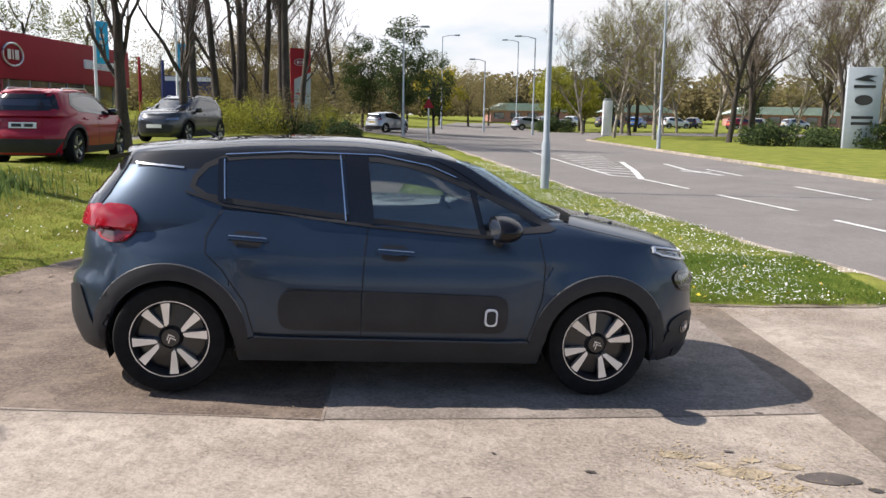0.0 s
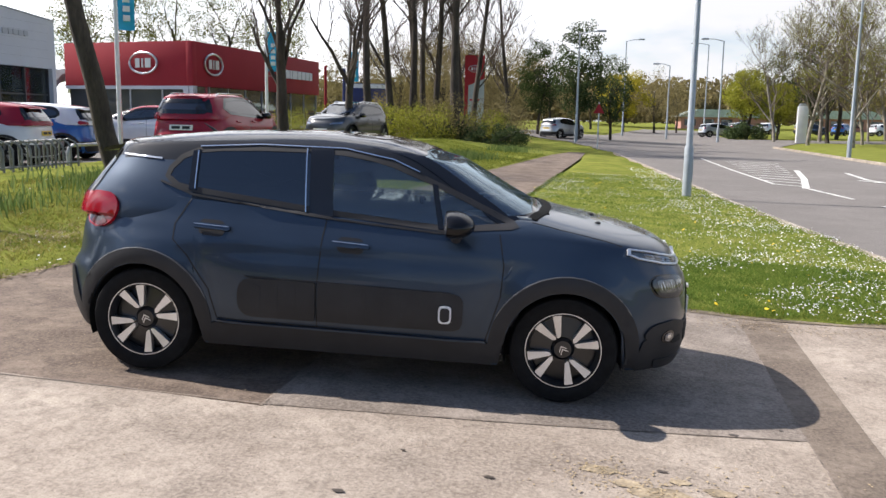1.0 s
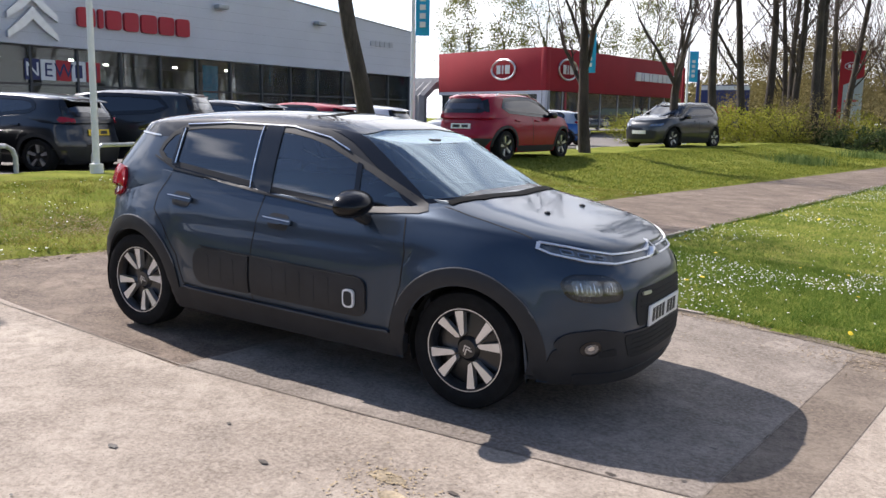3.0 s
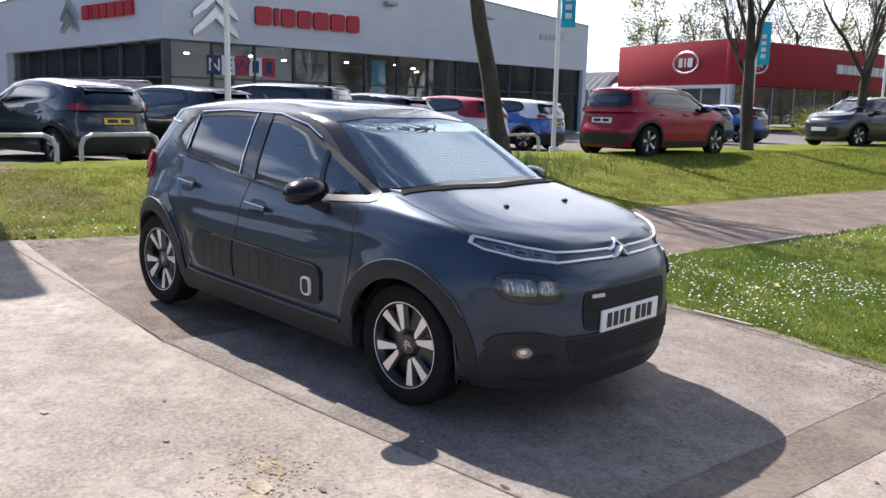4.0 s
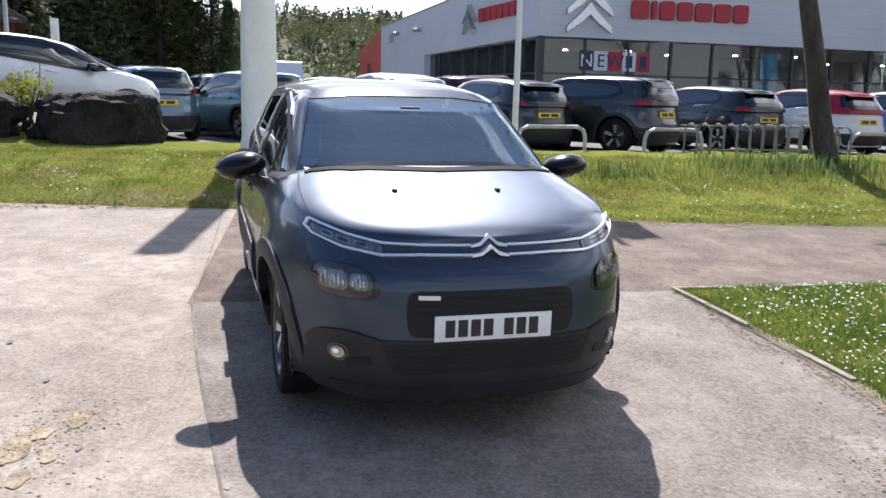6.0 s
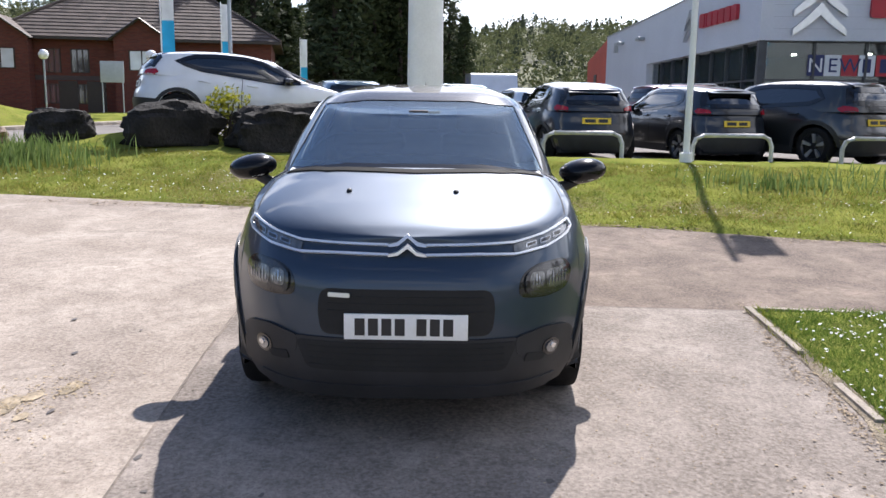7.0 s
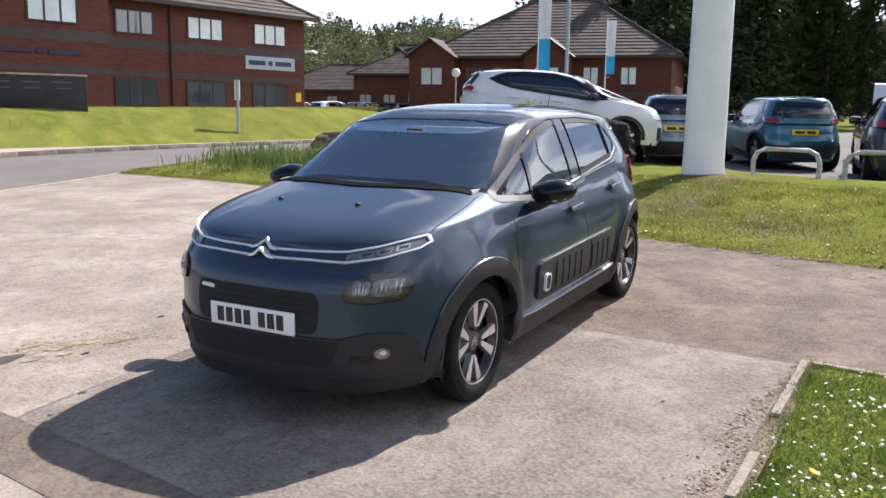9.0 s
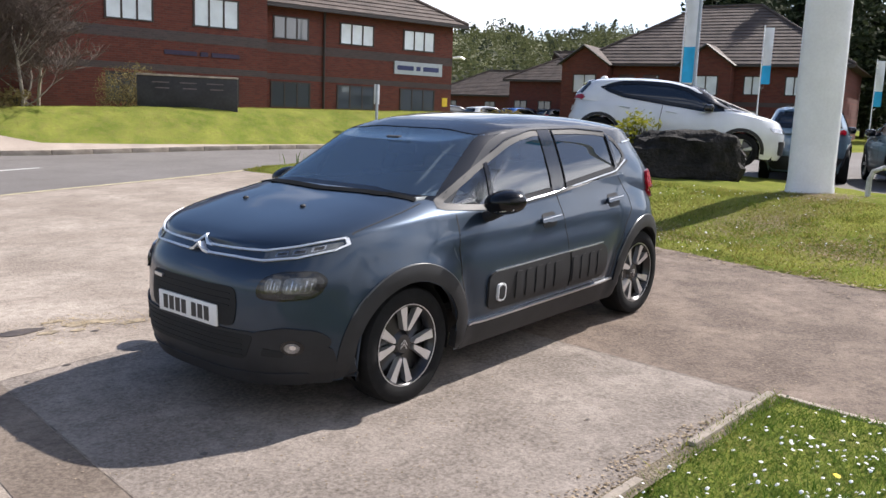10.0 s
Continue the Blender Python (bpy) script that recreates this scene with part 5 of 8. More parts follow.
for k in range(n_pane):
    u0, u1 = 0.2 + (lf - 0.45) * k / n_pane, 0.2 + (lf - 0.45) * (k + 1) / n_pane
    for z0, z1 in ((0.6, 2.28), (2.34, 3.46)):
        local_part("pane", box(u0 + 0.03, 0.28, z0, u1 - 0.03, 0.29, z1), M_PANE, show, mf)
    local_part("mullion", box(u1 - 0.035, 0.2, 0.55, u1 + 0.035, 0.34, 3.5), M_MULLION, show, mf)
local_part("transom", box(0.2, 0.24, 2.28, lf - 0.25, 0.33, 2.34), M_MULLION, show, mf)
for k in range(8):
    u0, u1 = 7.9 + (ls - 8.1) * k / 8, 7.9 + (ls - 8.1) * (k + 1) / 8
    for z0, z1 in ((0.6, 2.28), (2.34, 3.4)):
        local_part("pane", box(u0 + 0.03, 0.28, z0, u1 - 0.03, 0.29, z1), M_PANE, show, ms)
    local_part("mullion", box(u1 - 0.03, 0.2, 0.55, u1 + 0.03, 0.34, 3.5), M_MULLION, show, ms)
local_part("transom", box(7.9, 0.24, 2.28, ls, 0.33, 2.34), M_MULLION, show, ms)
local_part("showroom_floor", box(0.3, 0.4, 0.45, lf - 0.2, 12, 0.5), M_ROOMWALL, show, mf)
local_part("back_wall", box(0.3, 12, 0.45, lf - 0.2, 12.3, 5.3), M_ROOMWALL, show, mf)
local_part("end_wall", box(lf - 0.25, 0.4, 0.45, lf - 0.05, 12.3, 5.4), M_PANEL, show, mf)
local_part("roof", box(0.3, 0.36, 4.75, lf - 0.1, 18.5, 4.95), M_ROOMWALL, show, mf)
local_part("showroom_ceiling", box(0.3, 0.36, 3.7, lf - 0.1, 12.2, 3.8), M_ROOMWALL, show, mf)
rng = random.Random(4)
for k in range(9):
    local_part("spot_lamp", lathe([(0, 0), (0.09, 0), (0.09, 0.05), (0, 0.06)], 10, Matrix.Translation((1.8 + 2.2 * k, rng.uniform(1.2, 6), 3.2)) @ Matrix.Rotation(radians(90), 4, "X")), M_ROOMLAMP, show, mf)
letters(show, mf, 3.25, 4.2, 0.62, (0.62, 0.18, 0.55, 0.55, 0.62, 0.6, 0.55), M_LETTER, -0.12)
chevrons(show, mf, 1.75, 4.75, 1.6)
letters(show, ms, ls - 5.3, 4.32, 0.5, (0.5, 0.15, 0.45, 0.45, 0.5, 0.5, 0.45), M_LETTER, -0.12, 0.02)
chevrons(show, ms, ls - 6.3, 4.75, 1.2)
letters(show, mf, lf - 3.4, 4.7, 0.22, (0.3, 0.25, 0.3, 0.3, 0.25), M_GREYTXT, -0.06, -0.02)
for u, z, m_ in ((9.0, 5.35, mf), (14.2, 5.25, mf), (3.5, 4.5, ms), (7.2, 4.45, ms)):
    local_part("flood_lamp", box(u - 0.25, -0.35, z, u + 0.25, -0.02, z + 0.16, 0.04), M_STEEL, show, m_)
local_part("vent", box(2.0, -0.12, 4.2, 2.5, 0.0, 4.7, 0.02), M_STEEL, show, ms)
local_part("side_door", box(1.2, -0.03, 0.5, 2.2, 0.02, 2.4), M_ALU, show, ms)
for k, (ch, ca, cb) in enumerate((("N", M_NAVY, M_CLOTH), ("E", M_CLOTH, M_NAVY), ("W", M_LETTER, M_NAVY))):
    u = 1.6 + 0.52 * k
    local_part("letter_tile", box(u, 0.24, 2.45, u + 0.49, 0.26, 3.1), ca, show, mf)
    cu = bpy.data.curves.new("letter", "FONT")
    cu.body, cu.size, cu.extrude, cu.align_x = ch, 0.62, 0.004, "CENTER"
    lt = new("letter", cu)
    lt.data.materials.append(cb)
    lt.parent = show
    lt.matrix_basis = mf @ Matrix.Translation((u + 0.245, 0.23, 2.57)) @ Matrix.Rotation(radians(90), 4, "X")
for k in range(2):
    u = 3.16 + 0.52 * k
    local_part("letter_tile", box(u, 0.24, 2.45, u + 0.49, 0.26, 3.1), M_LETTER if k else M_CLOTH, show, mf)
    local_part("tile_bar", box(u + 0.12, 0.225, 2.56, u + 0.36, 0.237, 2.98), M_NAVY, show, mf)
local_part("window_poster", box(8.6, 0.5, 1.7, 9.3, 0.52, 3.3), M_BLUE, show, mf)
# red workshop beyond
mr, lr = front_frame((-50.5, 8.1), C)
annex = empty("workshop", "orange-red rendered workshop behind the showroom", "building")
local_part("wall", prism([(0, 0.5), (lr, 0.5), (lr, 5.05), (0, 4.2)], 0.01, 6), M_ORANGE, annex, mr)
local_part("vent", box(3.0, -0.02, 2.6, 4.0, 0.05, 3.3), M_FRAME, annex, mr)
M_SHED = mat("weathered grey sheet", (0.24, 0.245, 0.25), 0.7, var=0.2, scale=1)
# ribbed shed between the two dealerships
shed = empty("storage_shed", "curved ribbed metal storage shed", "building")
for k in range(14):
    local_part("sheet_rib", tube([(-35.2 - 0.6 * k, 47, 0.6), (-35.2 - 0.6 * k, 47, 2.9), (-35.4 - 0.6 * k, 48.5, 3.8), (-35.6 - 0.6 * k, 51, 4.1)], 0.36, 6), M_SHED, shed, Matrix())

# red dealership
K, KL, KR = (-24.7, 46.4), (-34.6, 48.1), (-24.0, 65.0)
mk1, lk1 = front_frame(KL, K)
mk2, lk2 = front_frame(K, KR)
dealer = empty("red_dealership", "car dealership with a deep red fascia over glass", "building")
local_part("fascia", box(0, 0, 3.25, lk1, 0.4, 5.87, 0.02), M_REDPANEL, dealer, mk1, "deep red fascia")
local_part("fascia", box(0.004, 0, 3.25, lk2, 0.4, 5.87, 0.02), M_REDPANEL, dealer, mk2, "deep red fascia")
local_part("roof", box(2.4, 0.4, 5.3, lk2, 9.4, 5.5), M_ROOMWALL, dealer, mk2)
local_part("back_wall", box(2.4, 5, 0.9, lk2, 5.2, 5.3), M_ROOMWALL, dealer, mk2)
for m_, ln in ((mk1, lk1), (mk2, lk2)):
    n = int(ln / 2.2)
    for k in range(n):
        local_part("pane", box(ln * k / n + 0.05, 0.3, 1.0, ln * (k + 1) / n - 0.05, 0.32, 3.25), M_MIRRORPANE, dealer, m_)
        local_part("mullion", box(ln * (k + 1) / n - 0.05, 0.25, 0.9, ln * (k + 1) / n + 0.05, 0.35, 3.25), M_ALU, dealer, m_)
local_part("corner_pier", box(lk1 - 0.75, 0.05, 0.9, lk1 - 0.05, 0.45, 3.25), M_PANEL, dealer, mk1)
local_part("white_band", box(0, 0.02, 3.05, lk1, 0.3, 3.25), M_PANEL, dealer, mk1)


def oval(parent, m, u, z, w, h, y=-0.1):
    ring = bmesh.new()
    tube([(u + w / 2 * math.cos(a * math.pi / 16), y, z + h / 2 * math.sin(a * math.pi / 16)) for a in range(33)], h * 0.055, 6, ring, False)
    local_part("oval_ring", ring, M_SATIN, parent, m)
    for k, (a, b) in enumerate(((-0.28, 0.16), (-0.05, 0.06), (0.08, 0.2))):
        local_part("sign_bar", box(u + a * w, y - 0.03, z - h * 0.22, u + (a + b) * w, y, z + h * 0.22), M_SATIN, parent, m)


oval(dealer, mk1, lk1 - 3.6, 4.6, 2.1, 1.25)
oval(dealer, mk2, 2.3, 4.6, 2.1, 1.25)
letters(dealer, mk2, lk2 * 0.60, 4.3, 0.6, (0.7, 0.25, 0.7, 0.3, 0.8, 0.6, 0.6, 0.6, 0.5), M_CLOTH, -0.1)
tot = empty("red_totem_sign", "tall red and grey roadside totem sign", "sign")
mt = pose(-9.2, 54.28, 0, 0, 0, 12)
local_part("panel", prism([(-0.62, 0.6), (0.62, 0.6), (0.62, 4.15), (-0.4, 3.7), (-0.42, 0.6)], -0.15, 0.15), M_SIGNGREY, tot, mt)
local_part("panel", prism([(-0.63, 0.55), (-0.42, 0.55), (-0.4, 3.7), (0.63, 4.15), (0.63, 5.6), (-0.63, 5.6)], -0.17, 0.17), M_REDPANEL, tot, mt)
oval(tot, mt, 0.0, 4.75, 0.8, 0.4, -0.19)
for k in range(2):
    local_part("sign_bar", box(-0.3, -0.165, 2.75 - 0.25 * k, 0.35 - 0.3 * k, -0.15, 2.85 - 0.25 * k), M_LETTER if k == 0 else M_GREYTXT, tot, mt)
# low green-roofed shops far up the road
for k, (x, y, w, ang) in enumerate(((15, 152, 14, 5), (34, 150, 12, -4), (58, 146, 18, -10))):
    sh = empty("low_shop", "low pink-walled shop with a pale green roof", "building", None, "low shops")
    mm = pose(x, y, 0.6, 0, 0, ang)
    local_part("wall", box(-w / 2, 0, 0, w / 2, 8, 2.0), mat("pink render", (0.42, 0.22, 0.19), 0.85), sh, mm)
    local_part("roof", prism([(-w / 2 - 0.8, 2.0), (w / 2 + 0.8, 2.0), (w / 2 - 2.5, 3.3), (-w / 2 + 2.5, 3.3)], -0.6, 8), mat("pale green roof", (0.42, 0.50, 0.45), 0.6), sh, mm)
    for q in range(int(w / 3)):
        window(sh, mm, -w / 2 + 0.6 + 3 * q, -w / 2 + 2.4 + 3 * q, 0.6, 1.6, 2, None, -0.02)


def hip_roof(parent, m, u0, u1, y0, y1, z0, rise, over=0.5, name="roof", ridge_in=None):
    """A hipped roof of courses of tiles over a plan, in a wall's own axes."""
    a, b, c, d = u0 - over, u1 + over, y0 - over, y1 + over
    ri = ridge_in if ridge_in is not None else (d - c) / 2
    ym = (c + d) / 2
    V = [(a, c, z0), (b, c, z0), (b, d, z0), (a, d, z0), (a + ri, ym, z0 + rise), (b - ri, ym, z0 + rise)]
    bm = quick(V, [(0, 1, 5, 4), (1, 2, 5), (2, 3, 4, 5), (3, 0, 4), (3, 2, 1, 0)])
    rf = local_part(name, bm, M_TILE, parent, m, "brown concrete tiled roof", 0)
    # courses of tiles, each lapped over the one below
    n = 18
    for faces in (((0, 1), (4, 5)), ((1, 2), (5, 5)), ((3, 0), (4, 4))):
        (p, q), (r, s) = faces
        P, Q, R_, S_ = (Vector(V[i]) for i in (p, q, r, s))
        course = bmesh.new()
        for k in range(n):
            t0, t1 = k / n, (k + 1.25) / n
            e0, e1, e2, e3 = P.lerp(R_, t0), Q.lerp(S_, t0), Q.lerp(S_, min(1, t1)), P.lerp(R_, min(1, t1))
            nn = (Q - P).cross(R_ - P).normalized()
            nn = nn if nn.z > 0 else -nn
            vs = [course.verts.new(v) for v in (e0 + nn * 0.055, e1 + nn * 0.055, e2 + nn * 0.01, e3 + nn * 0.01, e0, e1)]
            course.faces.new(vs[:4])
            course.faces.new((vs[0], vs[4], vs[5], vs[1]))
        part("tile_course", course, M_TILE, rf, "", 0)
    for i, j in ((0, 4), (1, 5), (4, 5)):
        part("ridge_tile", tube([Vector(V[i]) + Vector((0, 0, 0.05)), Vector(V[j]) + Vector((0, 0, 0.05))], 0.1, 6), M_TILE, rf, "", 0)
    part("gutter", box(a, c - 0.08, z0 - 0.12, b, c + 0.06, z0 + 0.02), M_FRAME, rf)
    return rf


# brick offices by the lawn
m1, l1 = front_frame((-4.0, -20.4 - 0.5), (-23.5, -19.9))
off = empty("brick_office", "two-storey red brick office with brown tiled roof", "office building")
U = lambda x: (-4.0 - x)
local_part("wall", box(0, 0, 0.3, l1, 11, 5.4), M_BRICK, off, m1, "red brick wall")
local_part("wall", box(U(-5.0), -1.2, 0.3, U(-13.4), 0.2, 5.9), M_BRICK, off, m1, "projecting red brick bay")
for z0, z1 in ((3.62, 3.98), (2.55, 2.78)):
    local_part("brick_band", box(U(-13.4), -0.012, z0, l1 + 0.01, 0.0, z1), M_DKBRICK, off, m1)
    local_part("brick_band", box(U(-5.0), -1.212, z0, U(-13.4) + 0.012, -1.2, z1), M_DKBRICK, off, m1)
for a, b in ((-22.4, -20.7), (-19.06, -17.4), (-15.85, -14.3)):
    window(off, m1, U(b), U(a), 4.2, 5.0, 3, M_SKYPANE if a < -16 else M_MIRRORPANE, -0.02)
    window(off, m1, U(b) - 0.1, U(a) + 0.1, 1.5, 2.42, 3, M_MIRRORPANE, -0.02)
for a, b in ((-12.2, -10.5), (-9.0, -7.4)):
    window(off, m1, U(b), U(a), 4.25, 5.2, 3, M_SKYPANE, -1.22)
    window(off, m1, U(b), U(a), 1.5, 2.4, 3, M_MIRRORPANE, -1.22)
hip_roof(off, m1, 0, l1, 0, 11, 5.45, 3.6, 0.5)
hip_roof(off, m1, U(-5.0), U(-13.4), -1.2, 6, 5.95, 2.6, 0.5)
local_part("wall_sign", box(U(-20.2), -0.07, 3.1, U(-22.9), -0.02, 3.66), M_SIGNGREY, off, m1, "pale grey wall sign with bars")
letters(off, m1, U(-20.35), 3.28, 0.2, (0.9, 0.22, 0.9), M_NAVY, -0.085, 0, 0.8)
letters(off, m1, U(-9.4), 3.15, 0.16, (1.2, 0.3, 1.1), M_DULLNAVY, -1.24, 0, 0.8)
for u in (U(-13.5), U(-16.6)):
    local_part("drain_pipe", tube([(u, -0.06, 0.8), (u, -0.06, 5.4)], 0.05, 6), M_FRAME, off, m1)
local_part("camera_arm", tube([(l1, -0.05, 4.0), (l1 + 0.3, -0.25, 4.05), (l1 + 0.5, -0.3, 3.98)], 0.06, 6), M_WHITE, off, m1)
local_part("notice", box(U(-23.0), -0.03, 1.75, U(-23.3), -0.01, 2.15), M_PLATE_Y, off, m1)

m2, l2 = front_frame((-37.6, -26.3), (-42.8, -10.1))
of2 = empty("brick_office", "long two-storey red brick office with a hipped tiled roof", "office building")
local_part("wall", box(2.2, 0, 0.5, l2, 11, 4.75), M_BRICK, of2, m2, "red brick wall")
hip_roof(of2, m2, 2.2, l2, 0, 11, 4.75, 3.9, 0.55)
for u0, u1 in ((1.3, 4.2), (8.6, 11.4)):
    g = local_part("gable_bay", prism([(u0, 0.5), (u1, 0.5), (u1, 4.75), ((u0 + u1) / 2, 5.75), (u0, 4.75)], -1.0, 0.1), M_BRICK, of2, m2)
    for sg, (a, b) in ((0, (u0 - 0.25, (u0 + u1) / 2)), (1, (u1 + 0.25, (u0 + u1) / 2))):
        part("gable_roof", quick([(a, -1.25, 4.66), (b, -1.25, 5.86), (b, 3.2, 5.86), (a, 1.4, 4.66)], [(0, 1, 2, 3)]), M_TILE, g, "", 0)
        part("barge_board", tube([(a, -1.27, 4.62), (b, -1.27, 5.8)], 0.07, 4), M_FRAME, g, "", 0)
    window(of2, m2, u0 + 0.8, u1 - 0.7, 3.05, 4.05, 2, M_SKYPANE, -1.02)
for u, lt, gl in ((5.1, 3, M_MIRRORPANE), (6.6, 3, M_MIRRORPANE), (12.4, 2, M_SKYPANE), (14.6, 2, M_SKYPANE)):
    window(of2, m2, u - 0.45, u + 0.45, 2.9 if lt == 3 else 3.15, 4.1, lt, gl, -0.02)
    window(of2, m2, u - 0.45, u + 0.45, 1.2, 2.2, lt, M_MIRRORPANE, -0.02)
for u in (5.9, 7.4):
    local_part("entrance_door", box(u - 0.5, -0.06, 0.5, u + 0.5, 0.0, 2.4), M_FRAME, of2, m2)
local_part("brick_band", box(4.2, -0.012, 2.45, l2, 0, 2.7), M_DKBRICK, of2, m2)
for x, y, w, rot in ((-52, -46, 12, 20), (-66, -52, 14, 10), (-46, -34, 6, 20)):
    h = empty("brick_house", "small brick office house with a brown pitched roof", "office building", None, "small brick offices")
    mm = pose(x, y, 0.6, 0, 0, rot + 90)
    local_part("wall", box(-w / 2, 0, 0, w / 2, 8, 2.6 if w > 8 else 3.6), M_BRICK, h, mm)
    hip_roof(h, mm, -w / 2, w / 2, 0, 8, 2.6 if w > 8 else 3.6, 2.4, 0.4)
    for q in range(3):
        window(h, mm, -w / 3 + q * w / 3 - 0.5, -w / 3 + q * w / 3 + 0.5, 1.0, 2.0, 2, None, -0.02)


# ---- parked cars ----
P_BLACK = paint("black car paint", (0.006, 0.007, 0.010), 0.2, 0.3)
P_DKGREY = paint("dark grey car paint", (0.03, 0.033, 0.037), 0.5)
P_SILVERBLUE = paint("grey blue car paint", (0.13, 0.19, 0.24), 0.5)
P_TEAL = paint("teal car paint", (0.012, 0.11, 0.16), 0.4)
P_WHITE = paint("white car paint", (0.68, 0.70, 0.73), 0.0)
P_RED = paint("red car paint", (0.30, 0.005, 0.022), 0.0, 0.5)
P_RED.node_tree.nodes["Principled BSDF"].inputs["Coat Weight"].default_value = 0.6
P_RED.node_tree.nodes["Principled BSDF"].inputs["Specular IOR Level"].default_value = 0.15
P_BLUE = paint("blue car paint", (0.01, 0.10, 0.34), 0.35)
P_SILVER = paint("silver car paint", (0.42, 0.44, 0.46), 0.6)
SUV = dict(wheel_r=0.335, arch_r=0.385,
           g_rear=[(0.9, -1.90), (1.02, -1.875), (1.15, -1.83), (1.28, -1.765), (1.38, -1.70), (1.5, -1.6)],
           roof_edge=[(-1.75, 1.36), (-1.2, 1.405), (-0.6, 1.415), (0.0, 1.41), (0.3, 1.385), (0.6, 1.36)],
           roof=[(-1.75, 1.41), (-1.3, 1.455), (-0.8, 1.48), (-0.3, 1.485), (0.1, 1.462), (0.35, 1.425), (0.6, 1.39)],
           side_win=[(-1.33, 1.16), (-1.15, 1.33), (-0.62, 1.375), (-0.1, 1.38), (0.2, 1.335), (0.55, 1.19), (0.90, 1.025), (0.55, 0.99), (-0.13, 1.02), (-1.1, 1.07)])
COUPE = dict(roof_edge=[(-1.75, 1.27), (-1.2, 1.36), (-0.6, 1.415), (0.0, 1.415), (0.3, 1.39), (0.6, 1.36)],
             roof=[(-1.75, 1.30), (-1.3, 1.395), (-0.8, 1.46), (-0.3, 1.485), (0.1, 1.462), (0.35, 1.425), (0.6, 1.39)],
             side_win=[(-1.32, 1.20), (-1.0, 1.33), (-0.62, 1.375), (-0.1, 1.385), (0.2, 1.335), (0.55, 1.19), (0.90, 1.025), (0.55, 0.99), (-0.13, 1.035), (-0.9, 1.09)])


def stand(x, y, heading, length, sink=0.0, pitch=0.0, z=None):
    """A pose from the middle of a car's rear, on the ground."""
    h = radians(heading)
    cx, cy = x + math.cos(h) * length * 0.475, y + math.sin(h) * length * 0.475
    return pose(cx, cy, (land(cx, cy) - 0.02 if z is None else z) - sink, 0, pitch, heading)


parked_car("black coupe-like crossover with a yellow rear plate", P_BLACK, stand(-10.48, 7.19, 194, 4.3), 4.3, 1.78, 1.48, COUPE)
parked_car("black hatchback with a yellow rear plate", P_BLACK, stand(-11.16, 9.76, 200, 4.35), 4.35, 1.76, 1.44)
parked_car("dark grey people carrier with chrome window line", P_DKGREY, stand(-11.17, 12.20, 215, 4.4), 4.4, 1.80, 1.56, SUV)
parked_car("black hatchback parked beside a grey railing", P_BLACK, stand(-11.87, 14.78, 198, 4.2), 4.2, 1.75, 1.43)
parked_car("white hatchback with a red roof", P_WHITE, stand(-11.88, 17.12, 195, 4.0), 4.0, 1.72, 1.43, None, M_PLATE_Y, roof_mat=P_RED)
parked_car("blue hatchback with a white roof", P_BLUE, stand(-12.38, 19.72, 195, 4.0), 4.0, 1.72, 1.43, None, M_PLATE_Y, roof_mat=P_WHITE)
parked_car("red sport utility car on the grass with roof rails", P_RED, stand(-8.54, 17.15, 94, 4.4), 4.4, 1.82, 1.58, SUV, M_PLATE_W, "red_suv", rails=True)
parked_car("dark grey sport utility car facing the lawn", P_DKGREY, stand(-9.55, 34.1, 262, 4.5), 4.5, 1.86, 1.66, SUV, M_PLATE_W, "grey_suv", rails=True)
parked_car("white hatchback with a red roof among blue cars", P_WHITE, stand(-13.29, 26.88, 190, 4.0), 4.0, 1.72, 1.45, None, M_PLATE_Y, roof_mat=P_RED)
parked_car("blue hatchback in the second row", P_BLUE, stand(-13.69, 29.90, 188, 4.0), 4.0, 1.72, 1.45, None, M_PLATE_Y)
parked_car("blue hatchback with a silver roof", P_BLUE, stand(-14.09, 32.90, 188, 4.1), 4.1, 1.72, 1.45, None, M_PLATE_Y, roof_mat=P_SILVER)
parked_car("teal small crossover with a yellow rear plate", P_TEAL, stand(-13.59, 4.63, 212, 4.1), 4.1, 1.72, 1.50, SUV)
parked_car("grey blue people carrier behind the white totem", P_SILVERBLUE, stand(-13.03, 2.20, 205, 4.3), 4.3, 1.77, 1.54, SUV)
parked_car("white hatchback in the row behind", P_WHITE, stand(-17.0, 6.2, 200, 4.1), 4.1, 1.75, 1.48)
parked_car("dark grey estate car in the row behind", P_DKGREY, stand(-17.5, 3.2, 200, 4.3), 4.3, 1.8, 1.5)
parked_car("maroon sport utility car with silver roof rails", paint("maroon car paint", (0.10, 0.012, 0.02), 0.4), stand(-18.5, 8.5, 120, 4.5), 4.5, 1.85, 1.65, SUV, rails=True)
parked_car("dark grey hatchback near the showroom glass", P_DKGREY, stand(-17.8, 14.0, 185, 4.2), 4.2, 1.78, 1.5)
parked_car("silver hatchback near the showroom glass", P_SILVER, stand(-18.0, 17.5, 185, 4.2), 4.2, 1.78, 1.5)
parked_car("red hatchback near the showroom glass", P_RED, stand(-17.5, 21.5, 185, 4.0), 4.0, 1.75, 1.48)
parked_car("white hatchback near the showroom glass", P_WHITE, stand(-17.6, 25.0, 185, 4.0), 4.0, 1.75, 1.48)
h_ds = 123
parked_car("white crossover displayed nose-down on a grassy ramp", P_WHITE, pose(-11.12, 0.27, 0.78, 0, 4.5, h_ds), 4.16, 1.78, 1.47, COUPE, M_PLATE_W, "white_display_car", roof_mat=None)
parked_car("silver car waiting at the far junction", P_SILVER, stand(-5.4, 62.5, 60, 4.2), 4.2, 1.75, 1.5)
